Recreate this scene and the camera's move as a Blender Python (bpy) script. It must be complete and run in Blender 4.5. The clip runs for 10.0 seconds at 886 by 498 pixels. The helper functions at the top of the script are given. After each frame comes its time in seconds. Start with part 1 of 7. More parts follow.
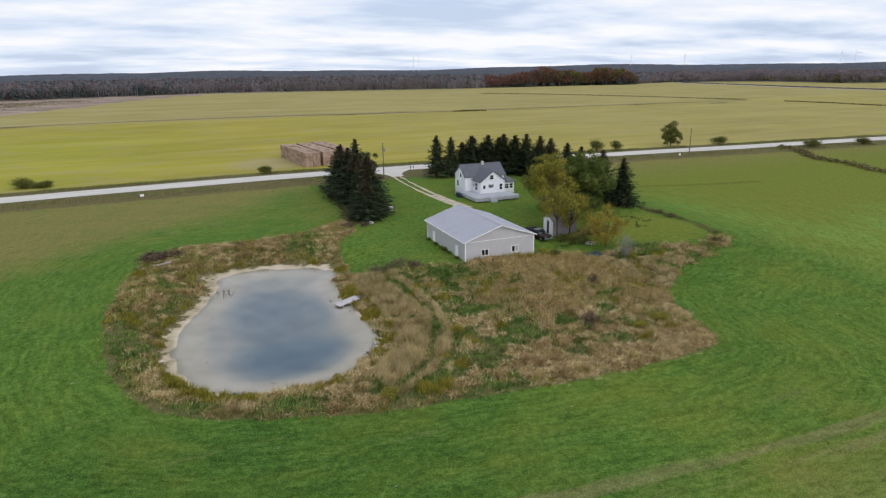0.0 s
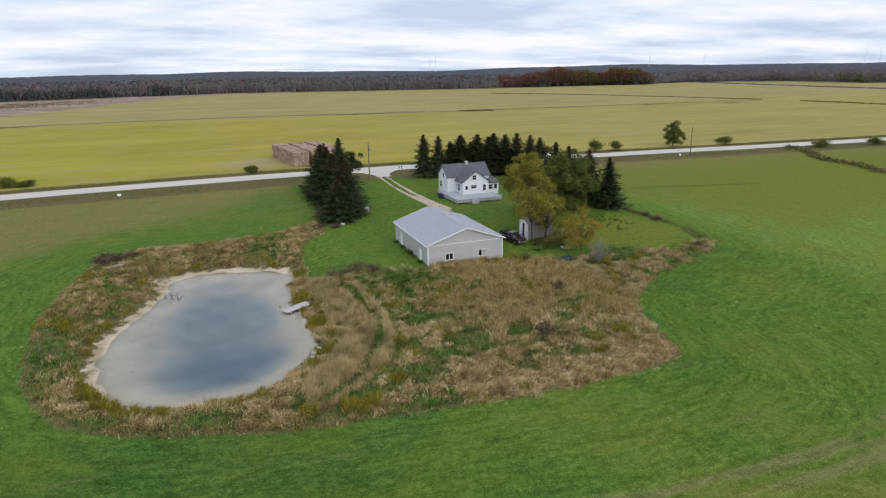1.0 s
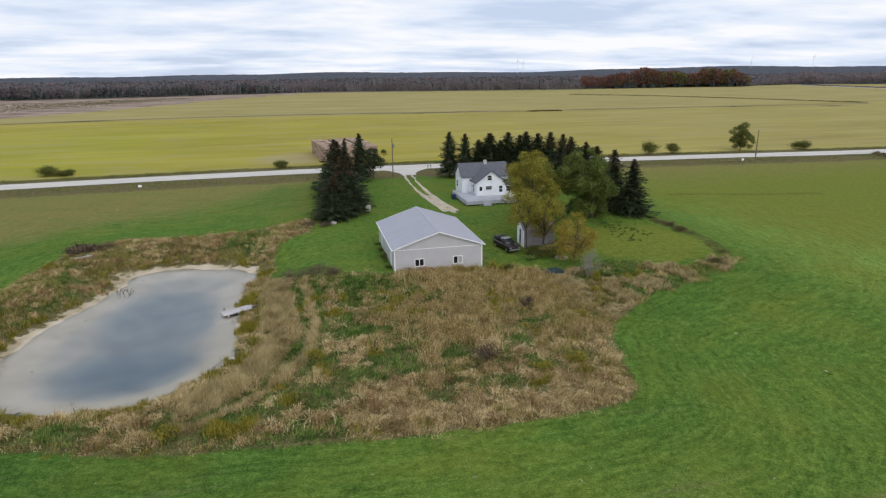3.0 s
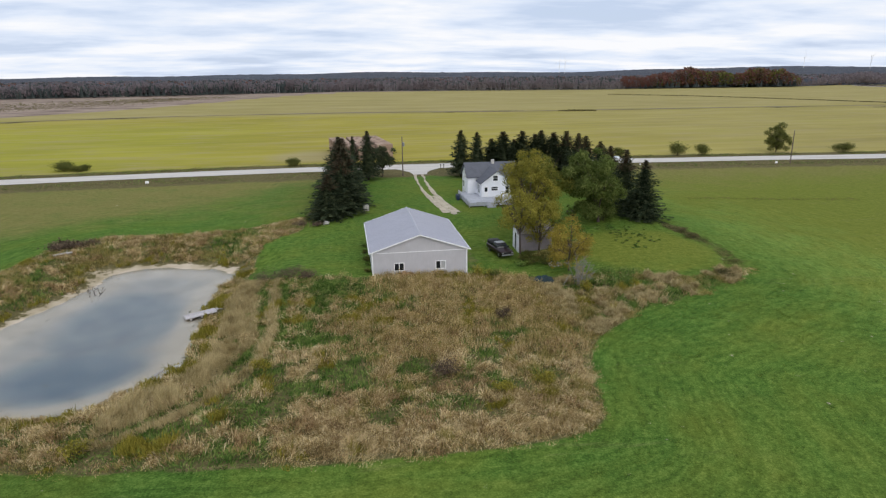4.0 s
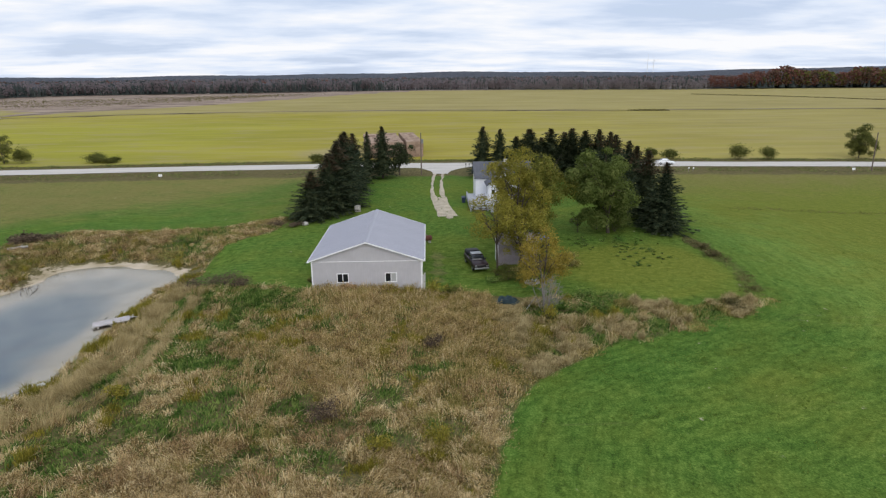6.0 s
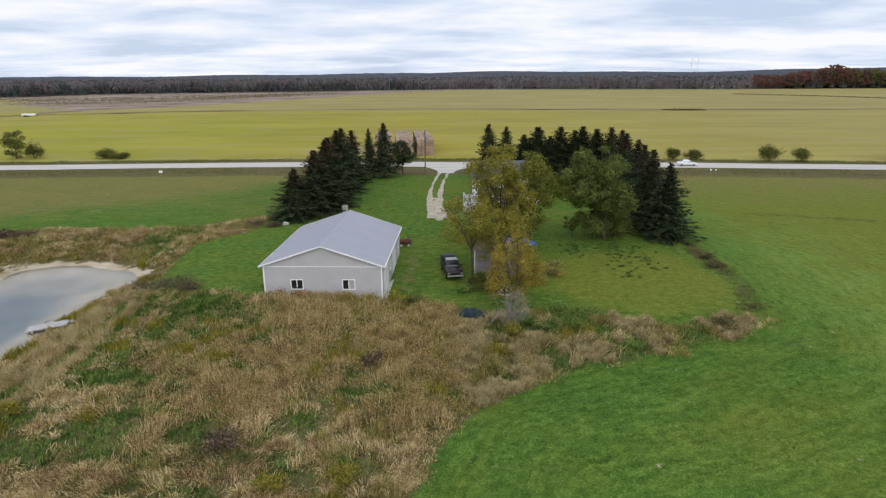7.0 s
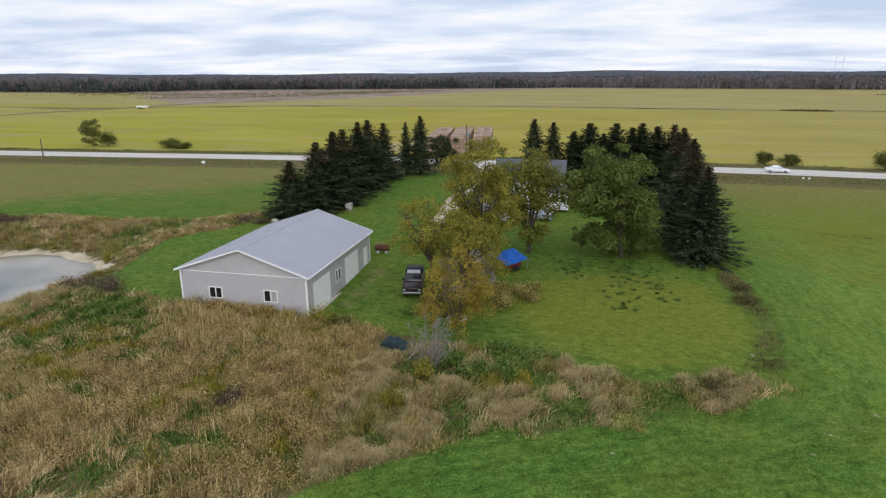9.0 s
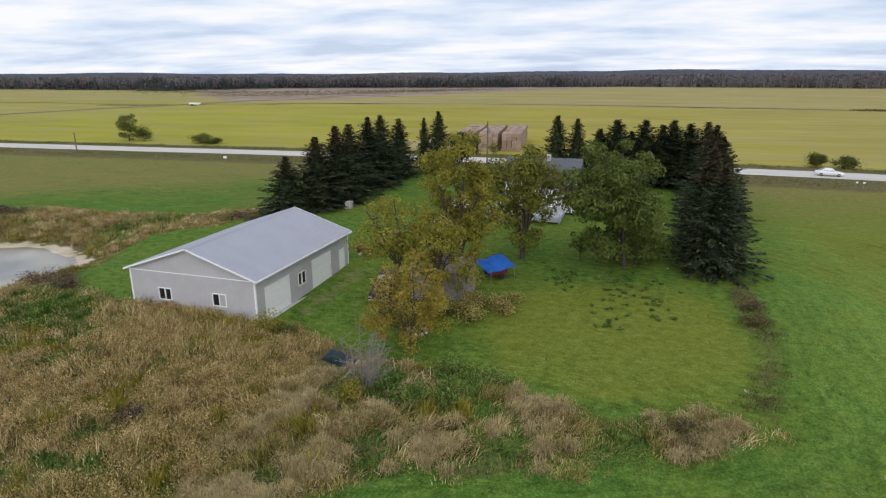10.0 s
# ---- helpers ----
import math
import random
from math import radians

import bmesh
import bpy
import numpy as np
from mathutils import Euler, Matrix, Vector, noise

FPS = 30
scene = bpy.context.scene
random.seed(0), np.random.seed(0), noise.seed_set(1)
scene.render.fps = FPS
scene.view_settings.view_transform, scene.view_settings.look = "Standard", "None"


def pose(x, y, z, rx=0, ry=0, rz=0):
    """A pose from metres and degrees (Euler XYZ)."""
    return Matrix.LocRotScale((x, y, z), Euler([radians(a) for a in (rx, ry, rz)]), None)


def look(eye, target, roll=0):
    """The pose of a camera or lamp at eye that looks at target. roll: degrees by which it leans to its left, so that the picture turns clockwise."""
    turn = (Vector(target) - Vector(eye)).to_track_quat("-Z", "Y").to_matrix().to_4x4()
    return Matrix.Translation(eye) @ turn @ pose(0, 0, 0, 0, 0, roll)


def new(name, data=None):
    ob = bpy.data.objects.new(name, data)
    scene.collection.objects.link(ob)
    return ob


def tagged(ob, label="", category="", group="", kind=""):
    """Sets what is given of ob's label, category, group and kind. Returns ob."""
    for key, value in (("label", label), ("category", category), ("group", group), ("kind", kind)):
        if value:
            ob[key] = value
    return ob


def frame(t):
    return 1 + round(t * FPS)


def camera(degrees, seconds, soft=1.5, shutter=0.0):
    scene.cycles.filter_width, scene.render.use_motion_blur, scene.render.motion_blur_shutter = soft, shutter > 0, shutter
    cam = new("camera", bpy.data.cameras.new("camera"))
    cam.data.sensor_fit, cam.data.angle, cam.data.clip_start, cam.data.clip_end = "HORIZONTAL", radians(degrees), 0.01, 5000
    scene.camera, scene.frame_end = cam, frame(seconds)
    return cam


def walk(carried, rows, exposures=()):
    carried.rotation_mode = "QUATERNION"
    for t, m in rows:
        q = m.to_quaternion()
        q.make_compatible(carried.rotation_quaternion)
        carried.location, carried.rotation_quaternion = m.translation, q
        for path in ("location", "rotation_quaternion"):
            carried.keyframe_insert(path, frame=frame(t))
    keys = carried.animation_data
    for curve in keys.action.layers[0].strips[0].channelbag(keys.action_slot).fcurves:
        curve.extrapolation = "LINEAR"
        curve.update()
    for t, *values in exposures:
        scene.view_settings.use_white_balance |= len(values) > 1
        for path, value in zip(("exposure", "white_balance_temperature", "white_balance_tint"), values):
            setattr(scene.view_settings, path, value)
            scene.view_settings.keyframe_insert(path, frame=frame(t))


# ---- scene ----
cam = camera(71.6, 10.0, soft=1.25)
PATH = [
    (0, (-4.655, 4.359, 28.637), (-3.928, 6.136, 28.078), -0.8),
    (0.5, (-0.012, 4.991, 28.124), (0.701, 6.774, 27.566), -0.8),
    (1, (4.641, 5.554, 27.666), (5.317, 7.351, 27.11), -0.9),
    (1.5, (9.211, 6.323, 27.109), (9.824, 8.144, 26.554), -0.7),
    (2, (13.678, 7.01, 26.56), (14.22, 8.854, 26.008), -0.7),
    (2.5, (17.898, 7.91, 26.071), (18.38, 9.772, 25.521), -0.7),
    (4, (30.382, 12.856, 24.588), (30.68, 14.757, 24.041), -0.6),
    (4.5, (34.177, 14.925, 24.097), (34.414, 16.834, 23.551), -0.5),
    (5, (38.228, 17.298, 23.571), (38.392, 19.215, 23.027), -0.5),
    (5.5, (42.14, 19.657, 23.186), (42.243, 21.579, 22.641), -0.5),
    (7, (53.654, 28.303, 21.646), (53.581, 30.226, 21.101), -0.4),
    (7.5, (57.291, 31.417, 21.197), (57.155, 33.336, 20.651), -0.4),
    (8, (60.751, 34.602, 20.696), (60.545, 36.515, 20.151), -0.4),
    (8.5, (64.106, 37.841, 20.166), (63.802, 39.741, 19.621), -0.3),
    (9, (67.43, 41.291, 19.689), (67.012, 43.17, 19.143), -0.2),
    (9.5, (70.49, 44.847, 19.149), (69.975, 46.7, 18.603), -0.3),
    (10, (73.207, 48.389, 18.619), (72.621, 50.221, 18.072), -0.2),
]
walk(cam, [(t, look(eye, target, roll)) for t, eye, target, roll in PATH])

# ---- world, sun, exposure ----
world = bpy.data.worlds.new("overcast_sky")
scene.world = world
world.use_nodes = True
wn, wl = world.node_tree.nodes, world.node_tree.links
wn.clear()
w_out = wn.new("ShaderNodeOutputWorld")
w_bg = wn.new("ShaderNodeBackground")
w_bg.inputs["Strength"].default_value = 1.0
w_sky = wn.new("ShaderNodeTexSky")
w_sky.sky_type = "NISHITA"
w_sky.sun_disc = False
w_sky.sun_elevation = radians(42)
w_sky.sun_rotation = radians(162)
w_dim = wn.new("ShaderNodeVectorMath")
w_dim.operation = "SCALE"
w_dim.inputs["Scale"].default_value = 0.11
wl.new(w_sky.outputs[0], w_dim.inputs[0])
w_tc = wn.new("ShaderNodeTexCoord")
w_sep = wn.new("ShaderNodeSeparateXYZ")
wl.new(w_tc.outputs["Generated"], w_sep.inputs[0])


def wmath(op, a, b):
    n = wn.new("ShaderNodeMath")
    n.operation = op
    for i, v in enumerate((a, b)):
        if isinstance(v, (int, float)):
            n.inputs[i].default_value = v
        else:
            wl.new(v, n.inputs[i])
    return n.outputs[0]


# a flat cloud deck, seen in perspective towards the horizon
w_den = wmath("ADD", wmath("MAXIMUM", w_sep.outputs["Z"], 0.0), 0.10)
w_comb = wn.new("ShaderNodeCombineXYZ")
wl.new(wmath("DIVIDE", w_sep.outputs["X"], w_den), w_comb.inputs["X"])
wl.new(wmath("DIVIDE", w_sep.outputs["Y"], w_den), w_comb.inputs["Y"])
w_map = wn.new("ShaderNodeMapping")
w_map.inputs["Rotation"].default_value = (0, 0, radians(-18))
w_map.inputs["Scale"].default_value = (0.62, 0.86, 1)
wl.new(w_comb.outputs[0], w_map.inputs["Vector"])
w_n1 = wn.new("ShaderNodeTexNoise")
w_n1.inputs["Scale"].default_value = 0.95
w_n1.inputs["Detail"].default_value = 9
w_n1.inputs["Roughness"].default_value = 0.54
w_n1.inputs["Distortion"].default_value = 0.15
wl.new(w_map.outputs[0], w_n1.inputs["Vector"])
w_ramp = wn.new("ShaderNodeValToRGB")
w_ramp.color_ramp.elements[0].position = 0.36
w_ramp.color_ramp.elements[0].color = (0.58, 0.68, 0.88, 1)
w_ramp.color_ramp.elements[1].position = 0.60
w_ramp.color_ramp.elements[1].color = (0.96, 0.97, 1.0, 1)
e = w_ramp.color_ramp.elements.new(0.47)
e.color = (0.75, 0.83, 0.97, 1)
wl.new(w_n1.outputs["Fac"], w_ramp.inputs[0])
# thin spots let the sky through
w_mix = wn.new("ShaderNodeMix")
w_mix.data_type = "RGBA"
w_fac = wmath("MULTIPLY", wmath("SUBTRACT", w_n1.outputs["Fac"], 0.30), 6.0)
w_cl = wn.new("ShaderNodeClamp")
wl.new(w_fac, w_cl.inputs[0])
wl.new(wmath("ADD", wmath("MULTIPLY", w_cl.outputs[0], 0.15), 0.85), w_mix.inputs[0])
wl.new(w_dim.outputs[0], w_mix.inputs[6])
wl.new(w_ramp.outputs[0], w_mix.inputs[7])
wl.new(w_mix.outputs[2], w_bg.inputs["Color"])
wl.new(w_bg.outputs[0], w_out.inputs["Surface"])

sun_data = bpy.data.lights.new("sun", "SUN")
sun_data.energy = 1.0
sun_data.angle = radians(50)
sun_data.color = (1.0, 0.96, 0.9)
sun = new("sun", sun_data)
sun.matrix_world = look((75, -60, 95), (25, 90, 0))
scene.view_settings.exposure = 0.0


# ---- materials ----
class Nodes:
    """A small helper round a material's node tree."""

    def __init__(self, name, rough=0.8, metal=0.0, spec=0.3):
        self.m = bpy.data.materials.new(name)
        self.m.use_nodes = True
        self.n, self.l = self.m.node_tree.nodes, self.m.node_tree.links
        self.b = self.n["Principled BSDF"]
        self.b.inputs["Roughness"].default_value = rough
        self.b.inputs["Metallic"].default_value = metal
        self.b.inputs["Specular IOR Level"].default_value = spec
        self.geo = None

    def put(self, sock, v):
        if isinstance(v, (int, float)):
            sock.default_value = v
        elif isinstance(v, tuple):
            sock.default_value = (*v, 1.0) if len(v) == 3 and len(sock.default_value) == 4 else v
        else:
            self.l.new(v, sock)

    def g(self, what):
        if self.geo is None:
            self.geo = self.n.new("ShaderNodeNewGeometry")
        return self.geo.outputs[what]

    def at(self, scale=(1, 1, 1), rot=0.0, local=False):
        v = self.n.new("ShaderNodeMapping")
        v.inputs["Scale"].default_value = scale
        v.inputs["Rotation"].default_value = (0, 0, radians(rot))
        if local:
            src = self.n.new("ShaderNodeTexCoord").outputs["Object"]
        else:
            src = self.g("Position")
        self.l.new(src, v.inputs["Vector"])
        return v.outputs[0]

    def noise(self, scale, detail=4, vec=None, rough=0.55, dist=0.0):
        t = self.n.new("ShaderNodeTexNoise")
        t.inputs["Scale"].default_value = scale
        t.inputs["Detail"].default_value = detail
        t.inputs["Roughness"].default_value = rough
        t.inputs["Distortion"].default_value = dist
        self.l.new(vec if vec is not None else self.g("Position"), t.inputs["Vector"])
        return t.outputs["Fac"]

    def attr(self, name):
        a = self.n.new("ShaderNodeAttribute")
        a.attribute_name = name
        return a.outputs["Fac"]

    def math(self, op, a, b=0.0, clamp=False):
        m = self.n.new("ShaderNodeMath")
        m.operation, m.use_clamp = op, clamp
        self.put(m.inputs[0], a)
        self.put(m.inputs[1], b)
        return m.outputs[0]

    def step(self, v, lo, hi):
        r = self.n.new("ShaderNodeMapRange")
        r.interpolation_type = "SMOOTHSTEP"
        r.inputs["From Min"].default_value, r.inputs["From Max"].default_value = lo, hi
        self.l.new(v, r.inputs["Value"])
        return r.outputs[0]

    def ramp(self, fac, *stops):
        r = self.n.new("ShaderNodeValToRGB")
        els = r.color_ramp.elements
        els[0].position, els[0].color = stops[0][0], (*stops[0][1], 1)
        els[1].position, els[1].color = stops[-1][0], (*stops[-1][1], 1)
        for p, c in stops[1:-1]:
            els.new(p).color = (*c, 1)
        self.l.new(fac, r.inputs[0])
        return r.outputs[0]

    def mix(self, fac, a, b, mode="MIX"):
        x = self.n.new("ShaderNodeMix")
        x.data_type, x.blend_type = "RGBA", mode
        self.put(x.inputs[0], fac)
        self.put(x.inputs[6], a)
        self.put(x.inputs[7], b)
        return x.outputs[2]

    def bump(self, h, strength=0.3, dist=0.05):
        b = self.n.new("ShaderNodeBump")
        b.inputs["Strength"].default_value = strength
        b.inputs["Distance"].default_value = dist
        self.l.new(h, b.inputs["Height"])
        self.l.new(b.outputs[0], self.b.inputs["Normal"])

    def rand_obj(self):
        return self.n.new("ShaderNodeObjectInfo").outputs["Random"]

    def color(self, c):
        self.put(self.b.inputs["Base Color"], c)
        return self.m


def simple(name, col, rough=0.6, metal=0.0, var=0.15, scale=3.0, bump=0.0, spec=0.4):
    """Paint, metal or wood with stains at two scales."""
    k = Nodes(name, rough, metal, spec)
    f = k.math("ADD", k.math("MULTIPLY", k.noise(scale, 5), 0.6), k.math("MULTIPLY", k.noise(scale * 9, 3), 0.4))
    lo = tuple(c * (1 - var) for c in col)
    hi = tuple(min(1, c * (1 + var)) for c in col)
    if bump:
        k.bump(k.noise(scale * 12, 3), bump, 0.01)
    return k.color(k.ramp(f, (0.3, lo), (0.7, hi)))


def ground_material():
    k = Nodes("meadow_ground", 0.95, 0, 0.04)
    fine = k.noise(7.0, 5, rough=0.65)
    clump = k.noise(1.6, 5, rough=0.6)
    patch = k.noise(0.10, 4, rough=0.6)
    wide = k.noise(0.022, 3)
    mow = k.noise(1.0, 4, k.at((0.05, 0.45, 1), 8), rough=0.6)
    # mown hay meadow: short broken streaks, which follow the edge of the weeds where the mower went round it
    sep = k.n.new("ShaderNodeSeparateXYZ")
    k.l.new(k.g("Position"), sep.inputs[0])
    drift = k.math("ADD", k.math("MULTIPLY", k.noise(0.03, 2), 7.0), k.math("MULTIPLY", k.noise(0.3, 4), 2.2))
    swv = k.n.new("ShaderNodeCombineXYZ")
    k.l.new(k.math("MULTIPLY", k.math("ADD", k.attr("ring"), drift), 2.0), swv.inputs["X"])
    k.l.new(k.math("MULTIPLY", sep.outputs["X"], 0.30), swv.inputs["Y"])
    k.l.new(k.math("MULTIPLY", sep.outputs["Y"], 0.30), swv.inputs["Z"])
    streak = k.noise(1.0, 5, swv.outputs[0], rough=0.62)
    swath = k.noise(0.22, 3, swv.outputs[0], rough=0.6)
    mown = k.math("MULTIPLY", k.attr("mown"), 0.62)
    even = k.noise(1.6, 6, k.at((0.62, 1, 1), 6), rough=0.74, dist=0.4)
    nap = k.math("ADD", k.math("MULTIPLY", streak, mown), k.math("MULTIPLY", even, k.math("SUBTRACT", 1.0, mown)))
    f = k.math("ADD", k.math("MULTIPLY", clump, 0.20), k.math("ADD", k.math("MULTIPLY", fine, 0.42), k.math("MULTIPLY", nap, 0.38)))
    green = k.ramp(f, (0.38, (0.022, 0.052, 0.009)), (0.5, (0.074, 0.148, 0.024)), (0.62, (0.178, 0.275, 0.054)))
    olive = k.ramp(f, (0.36, (0.078, 0.096, 0.015)), (0.5, (0.148, 0.176, 0.027)), (0.64, (0.238, 0.254, 0.052)))
    lush = k.ramp(f, (0.38, (0.014, 0.036, 0.007)), (0.5, (0.050, 0.112, 0.019)), (0.62, (0.120, 0.215, 0.044)))
    # east meadow is painted lighter for how bright grass looks at a grazing view
    light = k.ramp(f, (0.38, (0.048, 0.092, 0.016)), (0.5, (0.150, 0.245, 0.048)), (0.62, (0.235, 0.325, 0.078)))
    green = k.mix(k.attr("lush"), green, lush)
    green = k.mix(k.attr("light"), green, light)
    tone = k.math("ADD", k.math("ADD", k.math("MULTIPLY", patch, 0.50), k.math("MULTIPLY", swath, 0.25)), k.math("MULTIPLY", wide, 0.25))
    lawn = k.mix(k.step(k.math("ADD", tone, k.attr("dry")), 0.34, 0.76), green, olive)
    lawn = k.mix(k.math("MULTIPLY", k.step(k.math("ADD", mow, k.attr("hay")), 0.62, 0.80), 0.55), lawn, k.ramp(f, (0.36, (0.085, 0.080, 0.030)), (0.64, (0.30, 0.26, 0.125))))
    # drier fallow
    fal = k.ramp(f, (0.36, (0.094, 0.092, 0.026)), (0.5, (0.188, 0.174, 0.053)), (0.64, (0.295, 0.252, 0.105)))
    wob = k.math("MULTIPLY", k.math("SUBTRACT", k.noise(0.16, 6, rough=0.65), 0.5), 1.2)
    col = k.mix(k.step(k.math("ADD", k.attr("fallow"), wob), 0.05, 1.05), lawn, fal)
    # ripening crop across the road, drilled in rows
    rows = k.math("ADD", k.math("MULTIPLY", k.noise(1.0, 4, k.at((0.016, 0.13, 1), -3), rough=0.75), 0.60), k.math("MULTIPLY", k.noise(1.0, 3, k.at((0.007, 0.03, 1), 2)), 0.40))
    crop_f = k.math("ADD", k.math("MULTIPLY", rows, 0.75), k.math("MULTIPLY", wide, 0.25))
    crop = k.ramp(crop_f, (0.38, (0.260, 0.230, 0.044)), (0.5, (0.330, 0.286, 0.048)), (0.62, (0.40, 0.34, 0.080)))
    crop = k.mix(k.attr("lime"), crop, k.ramp(crop_f, (0.38, (0.265, 0.262, 0.034)), (0.62, (0.38, 0.350, 0.055))))
    pale = k.ramp(crop_f, (0.38, (0.27, 0.225, 0.095)), (0.62, (0.39, 0.33, 0.16)))
    crop = k.mix(k.attr("pale"), crop, pale)
    thin = k.noise(1.0, 7, k.at((0.028, 0.11, 1), -3), rough=0.72)
    crop = k.mix(k.math("MULTIPLY", k.step(thin, 0.46, 0.66), 0.62), crop, (0.335, 0.280, 0.140))
    crop = k.mix(k.math("MULTIPLY", k.step(k.noise(1.0, 5, k.at((0.008, 0.12, 1), -2), rough=0.7), 0.55, 0.68), 0.45), crop, (0.285, 0.285, 0.052))
    col = k.mix(k.step(k.math("ADD", k.attr("crop"), k.math("MULTIPLY", wob, 0.4)), 0.4, 0.6), col, crop)
    # marsh and rough strips
    brown = k.ramp(k.noise(1.0, 6, k.at((0.02, 0.05, 1)), rough=0.7), (0.35, (0.145, 0.108, 0.085)), (0.5, (0.29, 0.222, 0.178)), (0.66, (0.42, 0.34, 0.265)))
    col = k.mix(k.step(k.math("ADD", k.attr("marsh"), k.math("MULTIPLY", wob, 0.5)), 0.4, 0.6), col, brown)
    # straw litter, its colour darkened to add shade between the weed tufts
    straw = k.ramp(f, (0.34, (0.050, 0.052, 0.020)), (0.5, (0.125, 0.108, 0.046)), (0.66, (0.27, 0.215, 0.115)))
    col = k.mix(k.step(k.math("ADD", k.attr("rough"), wob), 0.4, 0.8), col, straw)
    # sandy pond edge
    sand = k.ramp(k.noise(0.35, 5, rough=0.55), (0.3, (0.30, 0.245, 0.145)), (0.5, (0.44, 0.365, 0.255)), (0.7, (0.58, 0.495, 0.385)))
    sand = k.mix(k.attr("bed"), sand, k.ramp(k.noise(0.25, 4), (0.35, (0.66, 0.560, 0.450)), (0.65, (0.79, 0.680, 0.565))))
    # the water's darkening with depth is painted on the bed as a blue-grey tint
    depth_tint = k.ramp(k.noise(0.25, 5), (0.35, (0.180, 0.245, 0.305)), (0.65, (0.26, 0.320, 0.365)))
    sand = k.mix(k.step(k.math("ADD", k.attr("depth_tint"), k.math("MULTIPLY", wob, 0.34)), 0.02, 0.98), sand, depth_tint)
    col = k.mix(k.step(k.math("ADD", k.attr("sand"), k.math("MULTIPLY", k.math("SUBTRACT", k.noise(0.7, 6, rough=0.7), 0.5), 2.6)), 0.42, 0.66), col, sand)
    rise = k.math("MULTIPLY", k.math("ADD", clump, k.math("MULTIPLY", fine, 0.6)), k.math("SUBTRACT", 1.0, k.attr("sand")))
    k.bump(rise, 0.3, 0.12)
    return k.color(col)


def blade_material(name, *cols, scale=0.35, thin=0.3, single=0.45, span=0.50, detail=4):
    """Leaves and blades: a tone for each clump and one for each blade; thin ones let light through."""
    k = Nodes(name, 0.8, 0, 0.06)
    f = k.math("ADD", k.math("MULTIPLY", k.noise(scale, detail, rough=0.6), 1 - single), k.math("MULTIPLY", k.g("Random Per Island"), single))
    n = len(cols) - 1
    col = k.ramp(f, *[(0.5 - span / 2 + span * i / n, c) for i, c in enumerate(cols)])
    if thin:
        tr = k.n.new("ShaderNodeBsdfTranslucent")
        k.l.new(col, tr.inputs["Color"])
        mx = k.n.new("ShaderNodeMixShader")
        mx.inputs[0].default_value = thin
        k.l.new(k.b.outputs[0], mx.inputs[1])
        k.l.new(tr.outputs[0], mx.inputs[2])
        k.l.new(mx.outputs[0], k.n["Material Output"].inputs["Surface"])
    return k.color(col)


M_GROUND = ground_material()
M_DRY = blade_material("dry_grass_blades", (0.22, 0.155, 0.062), (0.49, 0.360, 0.160), (0.72, 0.560, 0.285), (0.89, 0.74, 0.45), scale=0.7, single=0.40, span=0.30, detail=6)
M_RUST = blade_material("rusty_weed_stems", (0.185, 0.112, 0.055), (0.46, 0.305, 0.150), (0.70, 0.500, 0.285), scale=0.8, single=0.34, span=0.25, detail=6)
M_GREENWEED = blade_material("green_weed_leaves", (0.046, 0.098, 0.020), (0.125, 0.215, 0.042), (0.28, 0.345, 0.098), scale=0.8, single=0.3, span=0.28)
M_OLIVEWEED = blade_material("olive_fading_weeds", (0.120, 0.112, 0.030), (0.330, 0.282, 0.088), (0.56, 0.455, 0.185), scale=0.8, single=0.36, span=0.34)
M_GOLD = blade_material("goldenrod_leaves", (0.135, 0.130, 0.022), (0.275, 0.245, 0.038), (0.44, 0.365, 0.068), scale=0.9, span=0.42)
M_BRAMBLE = blade_material("dark_bramble_leaves", (0.062, 0.046, 0.034), (0.140, 0.102, 0.072), (0.24, 0.178, 0.120), scale=1.2, span=0.42)
M_DEADLEAF = blade_material("curled_dead_leaves", (0.13, 0.092, 0.042), (0.31, 0.225, 0.108), (0.50, 0.375, 0.200), scale=0.8, single=0.4, span=0.40)
M_WITHER = blade_material("withered_weed_leaves", (0.150, 0.140, 0.036), (0.350, 0.268, 0.098), (0.540, 0.395, 0.170), (0.70, 0.545, 0.285), scale=0.75, single=0.25, span=0.32, detail=6)
M_REED = blade_material("tan_reeds", (0.25, 0.195, 0.088), (0.48, 0.385, 0.190), (0.68, 0.560, 0.320), scale=0.7, single=0.28, span=0.40)
M_VERGE = blade_material("road_verge_grass", (0.070, 0.070, 0.025), (0.155, 0.138, 0.058), (0.27, 0.220, 0.108), scale=0.3, span=0.42)
M_LAWNBLADE = blade_material("lawn_blades", (0.070, 0.125, 0.018), (0.135, 0.205, 0.032), (0.23, 0.285, 0.065), thin=0.4)
M_SPRUCE = blade_material("spruce_needles", (0.024, 0.038, 0.022), (0.054, 0.074, 0.039), (0.112, 0.130, 0.066), scale=1.2, thin=0.25, span=0.42)
M_SPRUCE_TOP = blade_material("spruce_needles_with_cones", (0.038, 0.034, 0.020), (0.088, 0.070, 0.038), (0.16, 0.106, 0.062), scale=1.2, thin=0.25, span=0.42)
M_MAPLE = blade_material("green_maple_leaves", (0.056, 0.082, 0.019), (0.125, 0.162, 0.040), (0.250, 0.280, 0.088), scale=0.8, thin=0.35, single=0.16, span=0.40)
M_TURNING = blade_material("turning_maple_leaves", (0.095, 0.108, 0.021), (0.180, 0.185, 0.038), (0.335, 0.305, 0.068), scale=0.8, thin=0.35, single=0.16, span=0.40)
